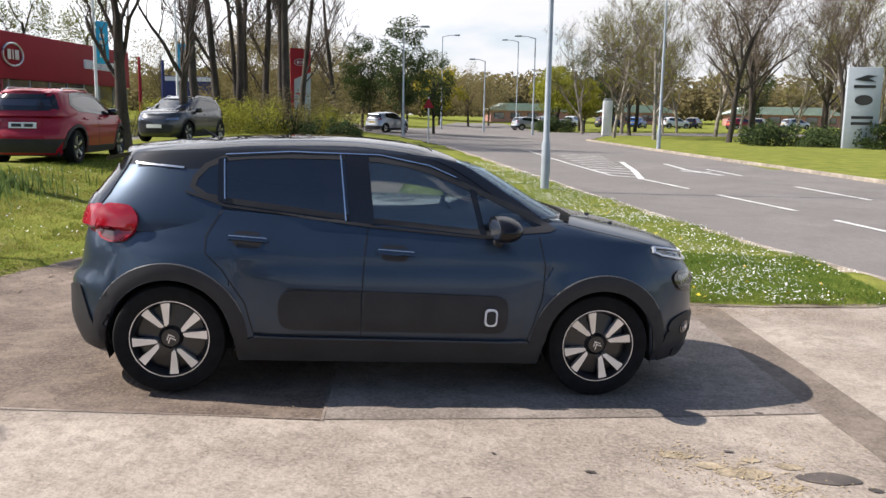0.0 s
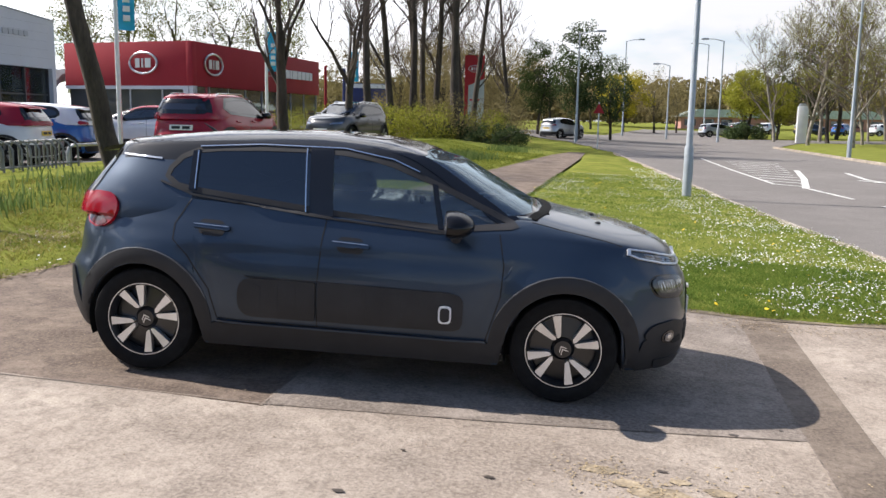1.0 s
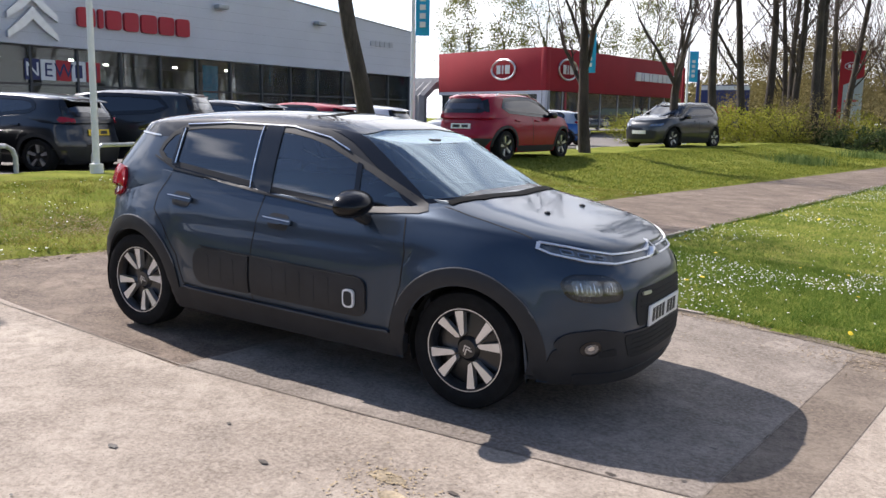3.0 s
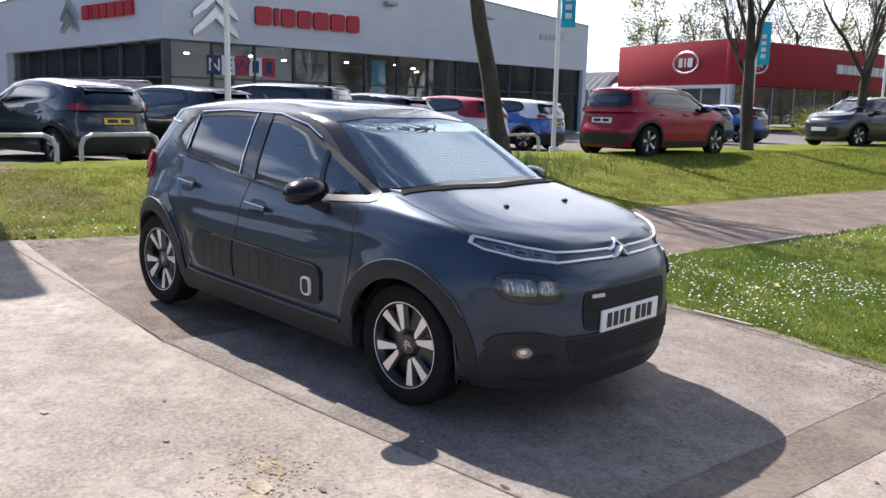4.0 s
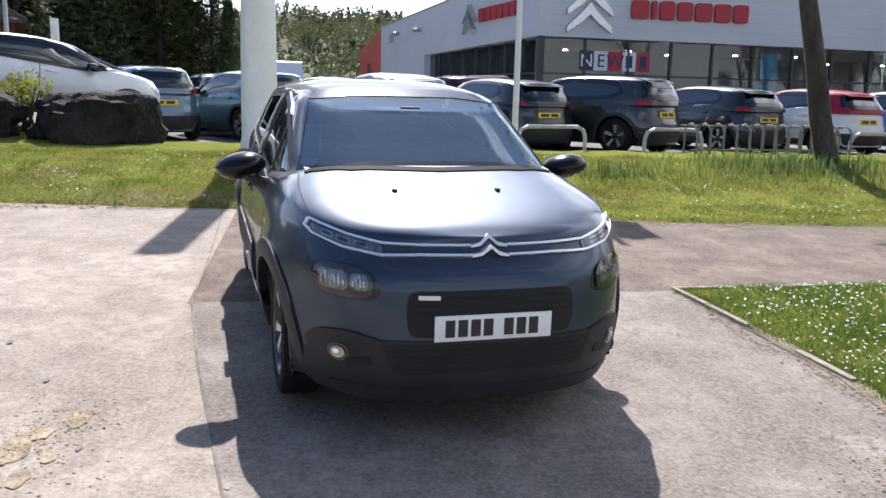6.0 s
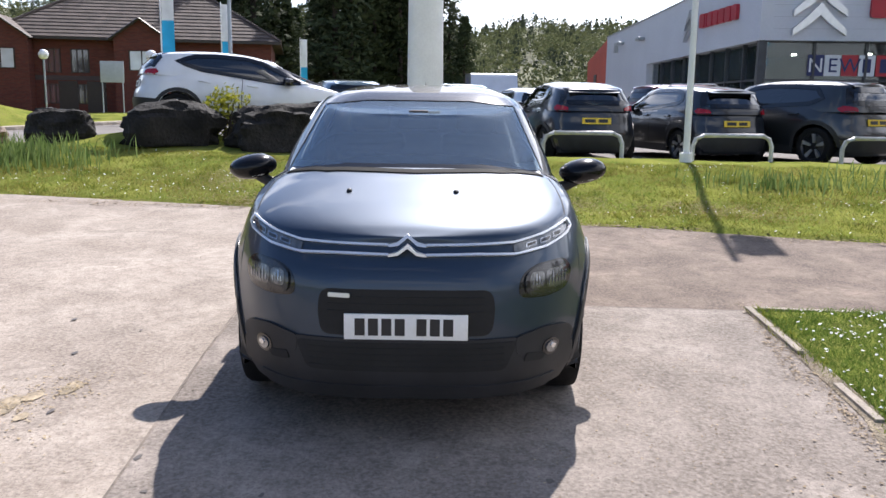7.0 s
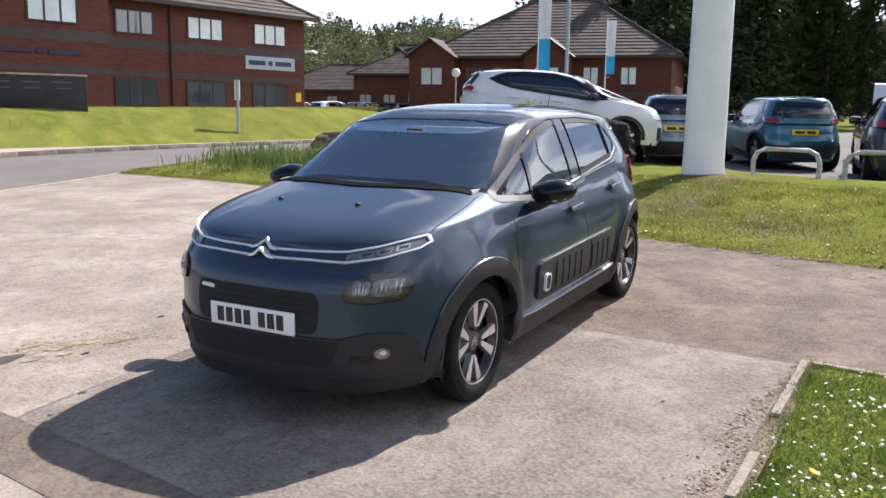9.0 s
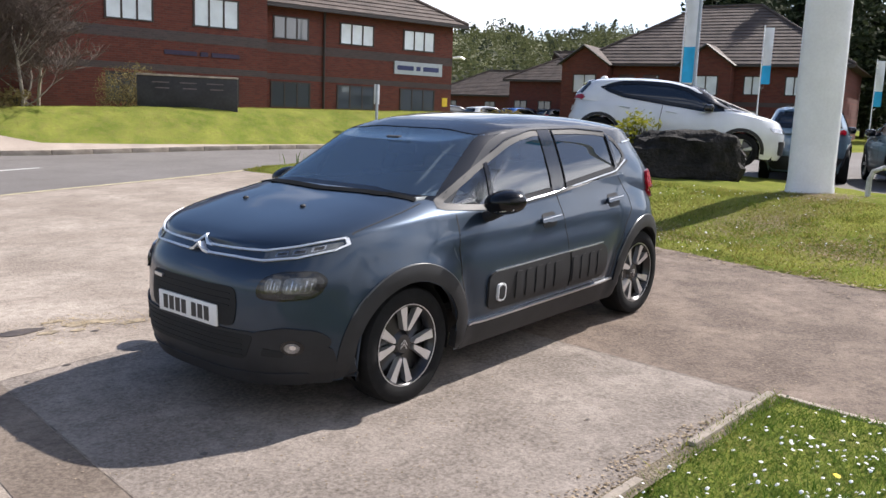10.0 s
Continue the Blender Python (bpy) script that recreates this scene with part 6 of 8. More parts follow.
parked_car("silver blue saloon on the far roundabout", P_SILVER, stand(7.4, 93, 25, 4.3), 4.3, 1.75, 1.45)
for k in range(7):
    parked_car("car in the office car park", (P_SILVER, P_DKGREY, P_WHITE, P_BLUE, P_BLACK, P_SILVERBLUE, P_RED)[k], stand(-42.0 - 1.84 * (k - 3), -34.5 + 1.97 * (k - 3), 170, 4.2, 0.1), 4.2, 1.78, 1.5)
for k in range(9):
    parked_car("car in the far shop car park", (P_SILVER, P_WHITE, P_DKGREY, P_BLUE, P_WHITE, P_BLACK, P_RED, P_DKGREY, P_SILVER)[k], stand(12 + 4.2 * k, 112 + 1.5 * (k % 3), 20 + 40 * (k % 2), 4.2), 4.2, 1.78, 1.5)

van = empty("panel_van", "white panel van with a blue stripe emblem", "van")
mv = pose(-31.0, 3.6, land(-31, 3.6), 0, 0, 10)
vb = prism(rounded([(-2.6, 0.35), (2.4, 0.35), (2.5, 1.0), (1.6, 1.25), (1.0, 2.25), (-2.6, 2.35)], 0.15, 4), -0.95, 0.95)
local_part("body", vb, P_WHITE, van, mv)
local_part("emblem", box(-1.6, -0.958, 1.3, -0.4, -0.95, 2.1, 0.0), M_NAVY, van, mv)
local_part("sign_bar", box(-0.2, -0.958, 1.4, 1.2, -0.95, 1.75, 0.0), M_NAVY, van, mv)
for x in (-1.7, 1.6):
    for s_ in (-1, 1):
        local_part("wheel", lathe([(0, -0.1), (0.33, -0.1), (0.33, 0.1), (0, 0.1)], 20, Matrix.Translation((x, s_ * 0.87, 0.33))), M_RUBBER, van, mv)


# ---- posts, flags, kerbs, rocks, road paint ----
M_ROCK = mat("dark basalt boulder", (0.010, 0.0095, 0.009), 0.85, var=0.4, scale=2.5, fine=18, bump=1.0, bump_dist=0.04, col2=(0.032, 0.029, 0.027), spec=0.25)
M_POSTGREY = mat("grey lamp post paint", (0.36, 0.40, 0.44), 0.5, 0.2, var=0.12, scale=2, fine=30)
M_BARK = mat("grey brown bark", (0.06, 0.048, 0.038), 0.95, var=0.4, scale=4, fine=30, bump=0.8, bump_dist=0.02, stretch=(1, 1, 0.25))
M_TWIG = mat("twigs", (0.10, 0.075, 0.06), 0.95, var=0.3, scale=2, fine=20)
M_BIRCH = mat("pale birch bark", (0.26, 0.23, 0.19), 0.9, var=0.4, scale=3, fine=25)


def island_mat(name, a, b, rough=0.8, sub=0.0):
    """A colour that varies from piece to piece of one joined mesh."""
    m = bpy.data.materials.new(name)
    m.use_nodes = True
    n, l = m.node_tree.nodes, m.node_tree.links
    g, r = n.new("ShaderNodeNewGeometry"), n.new("ShaderNodeValToRGB")
    r.color_ramp.elements[0].color, r.color_ramp.elements[1].color = (*a, 1), (*b, 1)
    l.new(g.outputs["Random Per Island"], r.inputs["Fac"])
    p = n["Principled BSDF"]
    l.new(r.outputs["Color"], p.inputs["Base Color"])
    p.inputs["Roughness"].default_value = rough
    p.inputs["Specular IOR Level"].default_value = 0.1
    if sub:
        t, ad = n.new("ShaderNodeBsdfTranslucent"), n.new("ShaderNodeMixShader")
        l.new(r.outputs["Color"], t.inputs["Color"])
        ad.inputs["Fac"].default_value = sub
        l.new(p.outputs["BSDF"], ad.inputs[1])
        l.new(t.outputs["BSDF"], ad.inputs[2])
        l.new(ad.outputs["Shader"], n["Material Output"].inputs["Surface"])
    return m


M_BLADE = island_mat("grass blades", (0.075, 0.125, 0.016), (0.30, 0.30, 0.06), 0.8, 0.35)
M_VERGE = island_mat("fresh verge blades", (0.055, 0.120, 0.016), (0.205, 0.270, 0.055), 0.8, 0.35)
M_DRYBLADE = island_mat("dry grass blades", (0.15, 0.135, 0.03), (0.36, 0.28, 0.09), 0.8, 0.3)
M_REED = island_mat("tall green leaves", (0.07, 0.12, 0.03), (0.20, 0.26, 0.09), 0.6, 0.35)
M_DAISY = mat("daisy petals", (0.80, 0.80, 0.78), 0.7, var=0.05)
M_DANDELION = mat("dandelion", (0.72, 0.52, 0.02), 0.7, var=0.1)
M_LEAF_DK = island_mat("dark evergreen leaves", (0.025, 0.045, 0.016), (0.085, 0.115, 0.04), 0.7, 0.25)
M_NEEDLE = island_mat("pine needles", (0.026, 0.04, 0.02), (0.07, 0.09, 0.042), 0.8, 0.15)
M_LEAF_SPRING = island_mat("spring leaves", (0.15, 0.17, 0.02), (0.36, 0.35, 0.05), 0.7, 0.4)
M_LEAF_YELLOW = island_mat("yellow spring leaves", (0.25, 0.22, 0.02), (0.50, 0.42, 0.04), 0.7, 0.35)
M_LEAF_OLIVE = island_mat("olive buds and twigs", (0.13, 0.105, 0.05), (0.27, 0.225, 0.10), 0.8, 0.3)
M_LEAF_HILL = island_mat("hillside trees", (0.085, 0.105, 0.052), (0.20, 0.21, 0.105), 0.8, 0.2)
M_LEAF_POPLAR = island_mat("young poplar leaves", (0.11, 0.125, 0.03), (0.24, 0.25, 0.07), 0.8, 0.3)
M_LEAF_HILLDK = island_mat("hilltop conifers", (0.045, 0.060, 0.042), (0.08, 0.098, 0.064), 0.8, 0.2)


def mesh_np(name, verts, faces, material, smooth=False):
    me = bpy.data.meshes.new(name)
    me.from_pydata(verts, [], faces)
    if smooth:
        me.shade_smooth()
    me.materials.append(material)
    return me


def stuff(name, me, label, category):
    return tagged(new(name, me), label, category, "", "stuff")


# the white totem pole of the showroom
totem = empty("white_totem_column", "tall smooth white sign column standing on the grass", "sign column")
rings = []
bm = bmesh.new()
for z, long_, short, ang in ((0.0, 0.47, 0.20, 140), (0.2, 0.445, 0.16, 140), (1.5, 0.45, 0.15, 142), (3.0, 0.455, 0.12, 145), (4.6, 0.465, 0.09, 148), (6.05, 0.47, 0.07, 150)):
    spin = Matrix.Rotation(radians(ang), 4, "Z")
    rings.append([bm.verts.new(spin @ Vector((0.76 * math.cos(a) * long_, math.sin(a) * (short + 0.06), z + (0.25 * math.cos(a) if z > 6 else 0)))) for a in (k * math.pi / 18 for k in range(36))])
for a, b in zip(rings, rings[1:]):
    for k in range(36):
        bm.faces.new((a[k], a[(k + 1) % 36], b[(k + 1) % 36], b[k]))
bm.faces.new(rings[-1])
part("column", bm, M_WHITE, totem)
part("base_plate", box(-0.3, -0.3, -0.1, 0.3, 0.3, 0.01, 0.02), M_KERB, totem)
totem.matrix_world = pose(-8.77, 4.34, land(-8.77, 4.34) + 0.02)


def flag_pole(x, y, height, label, flag_z=None, flag_h=1.1, flag_w=0.36, white_top=False, r=0.055, material=None, turn=35, both=False):
    ob = empty("flag_pole", label, "flag pole", None, "flag poles")
    part("pole", tube([(0, 0, -0.1), (0, 0, 0.15), (0, 0, 0.16), (0, 0, height)], [r * 1.9, r * 1.9, r, r * 0.75], 12), material or M_WHITE, ob)
    if flag_z is not None:
        n, m = 5, 12
        grid = [[(r + flag_w * i / n, 0.05 * math.sin(3.0 * i / n + 1.1 * j / m * 4), flag_z + flag_h * j / m) for i in range(n + 1)] for j in range(m + 1)]

        def cloth(j0, j1, material_, nm):
            b = bmesh.new()
            rows_ = [[b.verts.new(p) for p in grid[j]] for j in range(j0, j1 + 1)]
            for p, q in zip(rows_, rows_[1:]):
                for i in range(n):
                    b.faces.new((p[i], p[i + 1], q[i + 1], q[i]))
            part(nm, b, material_, ob)
        if white_top:
            cloth(0, 4, M_BLUE, "flag_foot")
            cloth(4, m, M_CLOTH, "flag")
        else:
            cloth(0, m, M_BLUE, "flag")
            for j in range(4):
                part("flag_bar", box(r + 0.1, -0.065, flag_z + 0.2 + 0.2 * j, r + 0.24, 0.075, flag_z + 0.32 + 0.2 * j), M_CLOTH, ob)
        part("flag_arm", tube([(0, 0, flag_z - 0.12), (r + 0.1, 0, flag_z - 0.16), (r + 0.12, 0, flag_z - 0.05)], 0.012, 5), M_STEEL, ob)
    ob.matrix_world = pose(x, y, land(x, y), 0, 0, turn)
    return ob


flag_pole(-9.2, 8.59, 6.2, "white flag pole on the grass bank with a blue flag", 4.9, 0.9, 0.45, turn=75)
flag_pole(-10.13, 17.29, 6.2, "white flag pole with a narrow blue banner", 2.95, 1.5, 0.34, turn=40)
flag_pole(-11.02, 27.0, 6.2, "white flag pole with a narrow blue banner", 2.6, 1.3, 0.36, turn=30)
flag_pole(-11.6, 37.0, 6.2, "white flag pole with a narrow blue banner", 2.7, 1.3, 0.36, turn=20)
flag_pole(-22.23, -6.73, 6.4, "white and blue feather flag", 2.4, 3.6, 0.40, True, 0.03, turn=110)
flag_pole(-28.85, -7.35, 4.9, "white and blue feather flag", 2.6, 2.2, 0.34, True, 0.03, turn=110)
flag_pole(-41.96, -8.12, 4.4, "white and blue feather flag", 2.0, 2.3, 0.36, True, 0.03, turn=110)
flag_pole(-20.0, 56.0, 4.5, "red and white feather flag by the red dealership", None, material=M_REDPANEL, r=0.12)
flag_pole(-16.5, 50.0, 4.0, "navy feather flag on a pole", None, material=M_NAVY, r=0.12)


def lamp_post(x, y, height, label, arm=1.2, ang=0, r=0.075, door=True):
    ob = empty("street_lamp", label, "street lamp", None, "street lamps")
    part("pole", tube([(0, 0, -0.1), (0, 0, 1.12), (0, 0, 1.2), (0, 0, height)], [r * 1.38, r * 1.38, r, r * 0.6], 14), M_POSTGREY, ob)
    part("bracket", tube([(0, 0, height - 0.05), (arm * 0.5, 0, height + 0.12), (arm, 0, height + 0.15)], 0.035, 8), M_POSTGREY, ob)
    part("lantern", box(arm - 0.1, -0.13, height + 0.08, arm + 0.5, 0.13, height + 0.22, 0.05), M_POSTGREY, ob)
    if door:
        part("access_door", box(r * 1.2, -0.05, 0.35, r * 1.45, 0.05, 0.9, 0.004), M_POSTGREY, ob)
    ob.matrix_world = pose(x, y, land(x, y), 0, 0, ang)
    return ob


lamp_post(2.45, 20.53, 8.2, "grey steel street lamp on the daisy verge", 1.3, 0)
lamp_post(11.19, 44.44, 9.5, "grey steel street lamp across the road", 1.3, 180)
lamp_post(-2.82, 57.0, 7.0, "grey steel street lamp at the far junction", 1.2, 0)
lamp_post(3.65, 80.8, 6.6, "grey steel street lamp beyond the junction", 1.0, 180)
lamp_post(7.6, 74.0, 8.2, "grey steel street lamp beyond the junction", 1.3, 180)
lamp_post(7.9, 95.0, 9.6, "grey steel street lamp beyond the junction", 1.3, 180)
lamp_post(-0.4, 85.0, 9.0, "grey steel street lamp beyond the junction", 1.2, 0)
lamp_post(-14.17, -1.12, 6.4, "thin grey lamp mast in the car park", 0.4, 90, 0.05)

sp = empty("road_sign", "small triangular road sign on a grey post", "road sign")
part("post", tube([(0, 0, -0.1), (0, 0, 2.5)], 0.04, 8), M_POSTGREY, sp)
part("plate", prism([(-0.3, 1.9), (0.3, 1.9), (0, 2.45)], -0.05, -0.042), M_REDPANEL, sp)
sp.matrix_world = pose(-0.95, 47.9, land(-0.95, 47.9))
s2 = empty("post_sign", "narrow white sign on a grey post on the lawn", "sign")
part("post", tube([(0, 0, -0.1), (0, 0, 2.1)], 0.05, 8), M_POSTGREY, s2)
part("plate", box(-0.1, -0.09, 1.35, -0.06, 0.09, 2.1, 0.01), M_WHITE, s2)
s2.matrix_world = pose(-14.0, -13.1, 0.5, 0, 0, 60) @ Matrix.Diagonal((1, 1, 0.87, 1))
M_FAINT = mat("weathered sign lettering", (0.11, 0.085, 0.09), 0.7, var=0.2)
sl = empty("slate_sign_wall", "long black slate sign wall with pale lettering bars", "sign wall")
part("slab", box(-1.48, -0.16, -0.2, 1.48, 0.16, 0.92, 0.02), M_SLATE, sl)
part("coping", box(-1.5, -0.19, 0.92, 1.5, 0.19, 0.975, 0.01), M_KERB, sl)
for k in range(3):
    for j in range(2):
        part("sign_bar", box(-1.05 + 0.8 * k, 0.16, 0.55 + 0.17 * j, -0.65 + 0.8 * k + 0.1 * j, 0.166, 0.585 + 0.17 * j), M_FAINT, sl)
sl.matrix_world = pose(-8.15, -15.0, 1.33, 0, 0, 155.5 - 180)
info = empty("notice_board", "pale notice board on two posts", "sign")
part("board", box(-0.75, -0.04, 1.5, 0.75, 0.04, 2.6, 0.02), M_SIGNGREY, info)
for x in (-0.65, 0.65):
    part("post", tube([(x, 0, -0.1), (x, 0, 1.6)], 0.04, 6), M_POSTGREY, info)
info.matrix_world = pose(-31.2, -13.5, land(-31.2, -13.5) + 0.3, 0, 0, 100) @ Matrix.Diagonal((0.7, 0.7, 0.85, 1))
for x, y in ((-27.0, -9.5), (-30.0, -16.0)):
    gl = empty("globe_lamp", "white globe lamp on a short post", "lamp", None, "globe lamps")
    part("post", tube([(0, 0, -0.1), (0, 0, 2.5)], 0.04, 8), M_POSTGREY, gl)
    b = bmesh.new()
    bmesh.ops.create_uvsphere(b, u_segments=16, v_segments=10, radius=0.22, matrix=Matrix.Translation((0, 0, 2.65)))
    part("globe", b, M_WHITE, gl)
    gl.matrix_world = pose(x, y, land(x, y))
wc = empty("white_totem_column", "small white stone column across the road", "sign column")
part("column", box(-0.4, -0.25, -0.1, 0.4, 0.25, 3.0, 0.04), M_WHITE, wc)
part("cap", box(-0.3, -0.2, 3.0, 0.3, 0.2, 3.2, 0.04), M_STEEL, wc)
wc.matrix_world = pose(14.2, 74.85, land(14.2, 74.85))
jg = empty("grey_totem_sign", "broad pale grey roadside totem sign with dark emblems", "sign")
part("panel", box(-0.95, -0.2, -0.3, 0.95, 0.2, 4.75, 0.04), M_SIGNGREY, jg)
part("emblem", prism([(-0.6, 4.05), (0.1, 4.3), (0.65, 4.25), (0.2, 4.1), (0.6, 3.9), (-0.1, 3.95)], -0.22, -0.2), M_INK, jg)
part("sign_bar", box(-0.6, -0.215, 3.55, 0.6, -0.2, 3.72), M_INK, jg)
part("emblem", lathe([(0, 0), (0.5, 0), (0.5, 0.02), (0, 0.02)], 24, Matrix.Translation((0, -0.225, 2.85)) @ Matrix.Diagonal((1, 1, 0.6, 1))), M_GLOSS, jg)
for k in range(2):
    part("sign_bar", box(-0.6, -0.215, 1.75 - 0.35 * k, 0.6, -0.2, 1.92 - 0.35 * k), M_INK, jg)
jg.matrix_world = pose(24.6, 50.5, land(24.6, 50.5), 0, 0, -12)
sb = empty("blue_billboard", "blue and white hoarding panel by the car park", "sign")
part("board", box(-1.4, -0.06, 0.6, 1.4, 0.06, 3.2, 0.02), M_NAVY, sb)
part("strip", box(-1.4, -0.07, 2.9, 1.4, -0.062, 3.15), M_CLOTH, sb)
part("strip", box(-1.2, -0.07, 1.3, 0.8, -0.062, 1.9), M_LETTER, sb)
for x in (-1.2, 1.2):
    part("post", tube([(x, 0, -0.1), (x, 0, 0.7)], 0.06, 6), M_POSTGREY, sb)
sb.matrix_world = pose(-15.8, 52.5, land(-15.8, 52.5), 0, 0, 15)

# white hoop barriers along the car park's edge
# white toned down to grey: the shade of the hoops' near side
M_HOOP = mat("white paint darkened for shade", (0.42, 0.43, 0.44), 0.5, var=0.2, scale=6, fine=40)


def hoop(a, b, h=0.42):
    ob = empty("hoop_barrier", "white tubular steel hoop barrier", "barrier", None, "hoop barriers")
    a, b = Vector((*a, 0)), Vector((*b, 0))
    L = (b - a).length
    pts = [(0, 0, -0.1), (0, 0, h - 0.18), (0.05, 0, h - 0.06), (0.18, 0, h), (L - 0.18, 0, h), (L - 0.05, 0, h - 0.06), (L, 0, h - 0.18), (L, 0, -0.1)]
    part("hoop", tube(pts, 0.038, 10), M_HOOP, ob)
    ob.matrix_world = pose(a.x, a.y, land(a.x, a.y) + 0.02, 0, 0, math.degrees(math.atan2(b.y - a.y, b.x - a.x)))


hoop((-9.41, 6.26), (-9.8, 7.6))
hoop((-9.56, 8.74), (-9.98, 10.1))
hoop((-9.85, 11.2), (-10.05, 12.4))
hoop((-10.25, 15.6), (-10.35, 17.0))
hoop((-9.45, 4.9), (-9.4, 5.9))
# a grey gate-like railing or ramp fence, built as a row of rack hoops
M_RAILING = mat("dull grey railing steel", (0.20, 0.21, 0.205), 0.6, 0.3, var=0.15)
rack = empty("cycle_rack", "grey metal gate-like railing made of hoops", "bicycle rack")
for k in range(13):
    y = 0.28 * k
    part("hoop", tube([(0, y, -0.1), (0, y, 0.55), (0.06, y, 0.66), (0.2, y, 0.70), (0.34, y, 0.62), (0.4, y, 0.5), (0.4, y, -0.1)], 0.02, 6), M_RAILING, rack)
part("rail", tube([(0.0, -0.1, 0.64), (0.0, 3.5, 0.64)], 0.022, 6), M_RAILING, rack)
part("rail", tube([(0.4, -0.1, 0.12), (0.4, 3.5, 0.12)], 0.022, 6), M_RAILING, rack)
rack.matrix_world = pose(-9.7, 11.9, land(-9.9, 13) + 0.02, 0, 0, 8) @ Matrix.Diagonal((1, 1, 0.8, 1))


def boulder(x, y, sx, sy, sz, seed, rot=0, material=None, label="large dark rough boulder on the grass"):
    b = bmesh.new()
    bmesh.ops.create_cube(b, size=2)
    bmesh.ops.subdivide_edges(b, edges=b.edges[:], cuts=9, use_grid_fill=True)
    for v in b.verts:
        c = v.co.copy()
        e = 3.6
        k = (abs(c.x) ** e + abs(c.y) ** e + abs(c.z) ** e) ** (1 / e)
        c = c / k
        n1 = noise.noise(c * 1.1 + Vector((seed, 0, 0)))
        n2 = noise.noise(c * 2.7 + Vector((0, seed, 0)))
        n3 = noise.cell(c * 2.2 + Vector((seed, seed, 0)))
        c *= 1 + 0.20 * n1 + 0.13 * n2 + 0.10 * n3
        v.co = Vector((c.x * sx / 2, c.y * sy / 2, max(c.z, -0.75) * sz / 2 + sz * 0.36))
    ob = part("boulder", b, material or M_ROCK, None, smooth=22)
    tagged(ob, label, "boulder", "boulders")
    ob.matrix_world = pose(x, y, land(x, y) - 0.02, 0, 0, rot)
    return ob


boulder(-9.4, 1.8, 0.95, 1.8, 0.94, 3.1, 35)
boulder(-8.9, -0.05, 0.95, 1.6, 0.82, 7.7, 40)
boulder(-9.15, -2.35, 0.85, 1.12, 0.68, 12.3, 30)
boulder(-9.9, -4.6, 0.7, 1.1, 0.5, 21.9, 20, mat("brown sandstone rock", (0.15, 0.11, 0.085), 0.9, var=0.35, scale=3, fine=20, bump=0.6, bump_dist=0.02), "low brown rock half sunk in the grass")


def strip_mesh(pts, w, lift, name, material, label="", cat="road marking", step=0.5):
    o = band(pts, w)
    v, f, m = fill2d(o, max(step, w))
    return structure(name, quick([(p.x, p.y, land(p.x, p.y) + lift) for p in v], f), material, 60, label, cat)


# road paint
for a, b in (((5.91, 24.9), (6.39, 22.0)), ((6.65, 20.4), (7.15, 17.0)), ((7.25, 15.5), (7.5, 13.0)), ((7.6, 11.5), (7.7, 8.5)),
             ((9.6, 23.0), (9.9, 19.5)), ((9.95, 17.5), (10.1, 14.0)), ((9.3, 30.0), (9.5, 27.0))):
    strip_mesh([a, b], 0.13, 0.002, "road_line", M_LINE, "white painted road dash")
strip_mesh([(7.1, 34.0), (6.5, 29.0), (5.85, 25.0)], 0.2, 0.002, "road_line", M_LINE, "white painted line beside hatching")
strip_mesh([(8.6, 33.0), (8.45, 29.5), (8.9, 27.0)], 0.16, 0.002, "road_line", M_LINE, "white painted lane arrow")
strip_mesh([(8.1, 29.0), (8.5, 28.2), (9.0, 28.6)], 0.2, 0.006, "road_line", M_LINE, "white painted arrow head")
for k in range(11):
    y = 25.6 + 1.35 * k
    x1 = 6.05 + 0.115 * k
    strip_mesh([(x1 - 0.9 - 0.12 * k, y + 0.9), (x1, y)], 0.16, 0.002, "road_line", M_LINE, "white painted hatching stripe")
strip_mesh([(4.2, 42.0), (4.7, 33.0), (5.2, 26.5)], 0.12, 0.006, "road_line", M_LINE, "white painted line beside hatching")
strip_mesh([(4.5, -3.15), (0.3, -4.0), (-3.0, -5.1), (-5.0, -5.75)], 0.13, 0.006, "road_line", mat("faded yellow edge line", (0.42, 0.37, 0.24), 0.9, var=0.3, scale=4), "faded pale line along the side road")
strip_mesh([(-1.9, -8.6), (-0.2, -8.1)], 0.14, 0.004, "road_line", M_LINE, "white painted side-road dash")


def kerb_line(pts, w, h, stone, name, label, lift=0.0, jitter=0.0, skip=0.0, seed=1):
    """A row of single kerb stones along a line."""
    r = random.Random(seed)
    top = tagged(new(name), label, "kerb", "", "structure")
    me = mesh_of("kerb_stone", box(0, -w / 2, -0.12, stone - 0.008, w / 2, h, 0.008 if w > 0.08 else 0.004), 30)
    me.materials.append(M_KERB)
    for a, b in zip(pts, pts[1:]):
        a, b = Vector(a), Vector(b)
        L = (b - a).length
        d = (b - a) / L
        n = max(1, round(L / stone))
        for k in range(n):
            if r.random() < skip:
                continue
            p = a + d * (L * k / n)
            q = a + d * (L * (k + 1) / n)
            zp, zq = land(p.x, p.y), land(q.x, q.y)
            ob = new("kerb_stone", me)
            ob.parent = top
            ob.matrix_basis = pose(p.x, p.y, zp + lift + r.uniform(-jitter, jitter), 0, -math.degrees(math.atan2(zq - zp, L / n)), math.degrees(math.atan2(d.y, d.x)) + r.uniform(-1, 1) * jitter * 80) @ Matrix.Diagonal(((L / n) / stone, 1, 1, 1))


kerb_line([(-0.95, 12.6), (-0.88, 7.9)], 0.045, 0.022, 0.9, "kerb_path", "pale concrete edging beside the footpath", 0.0, 0.003)
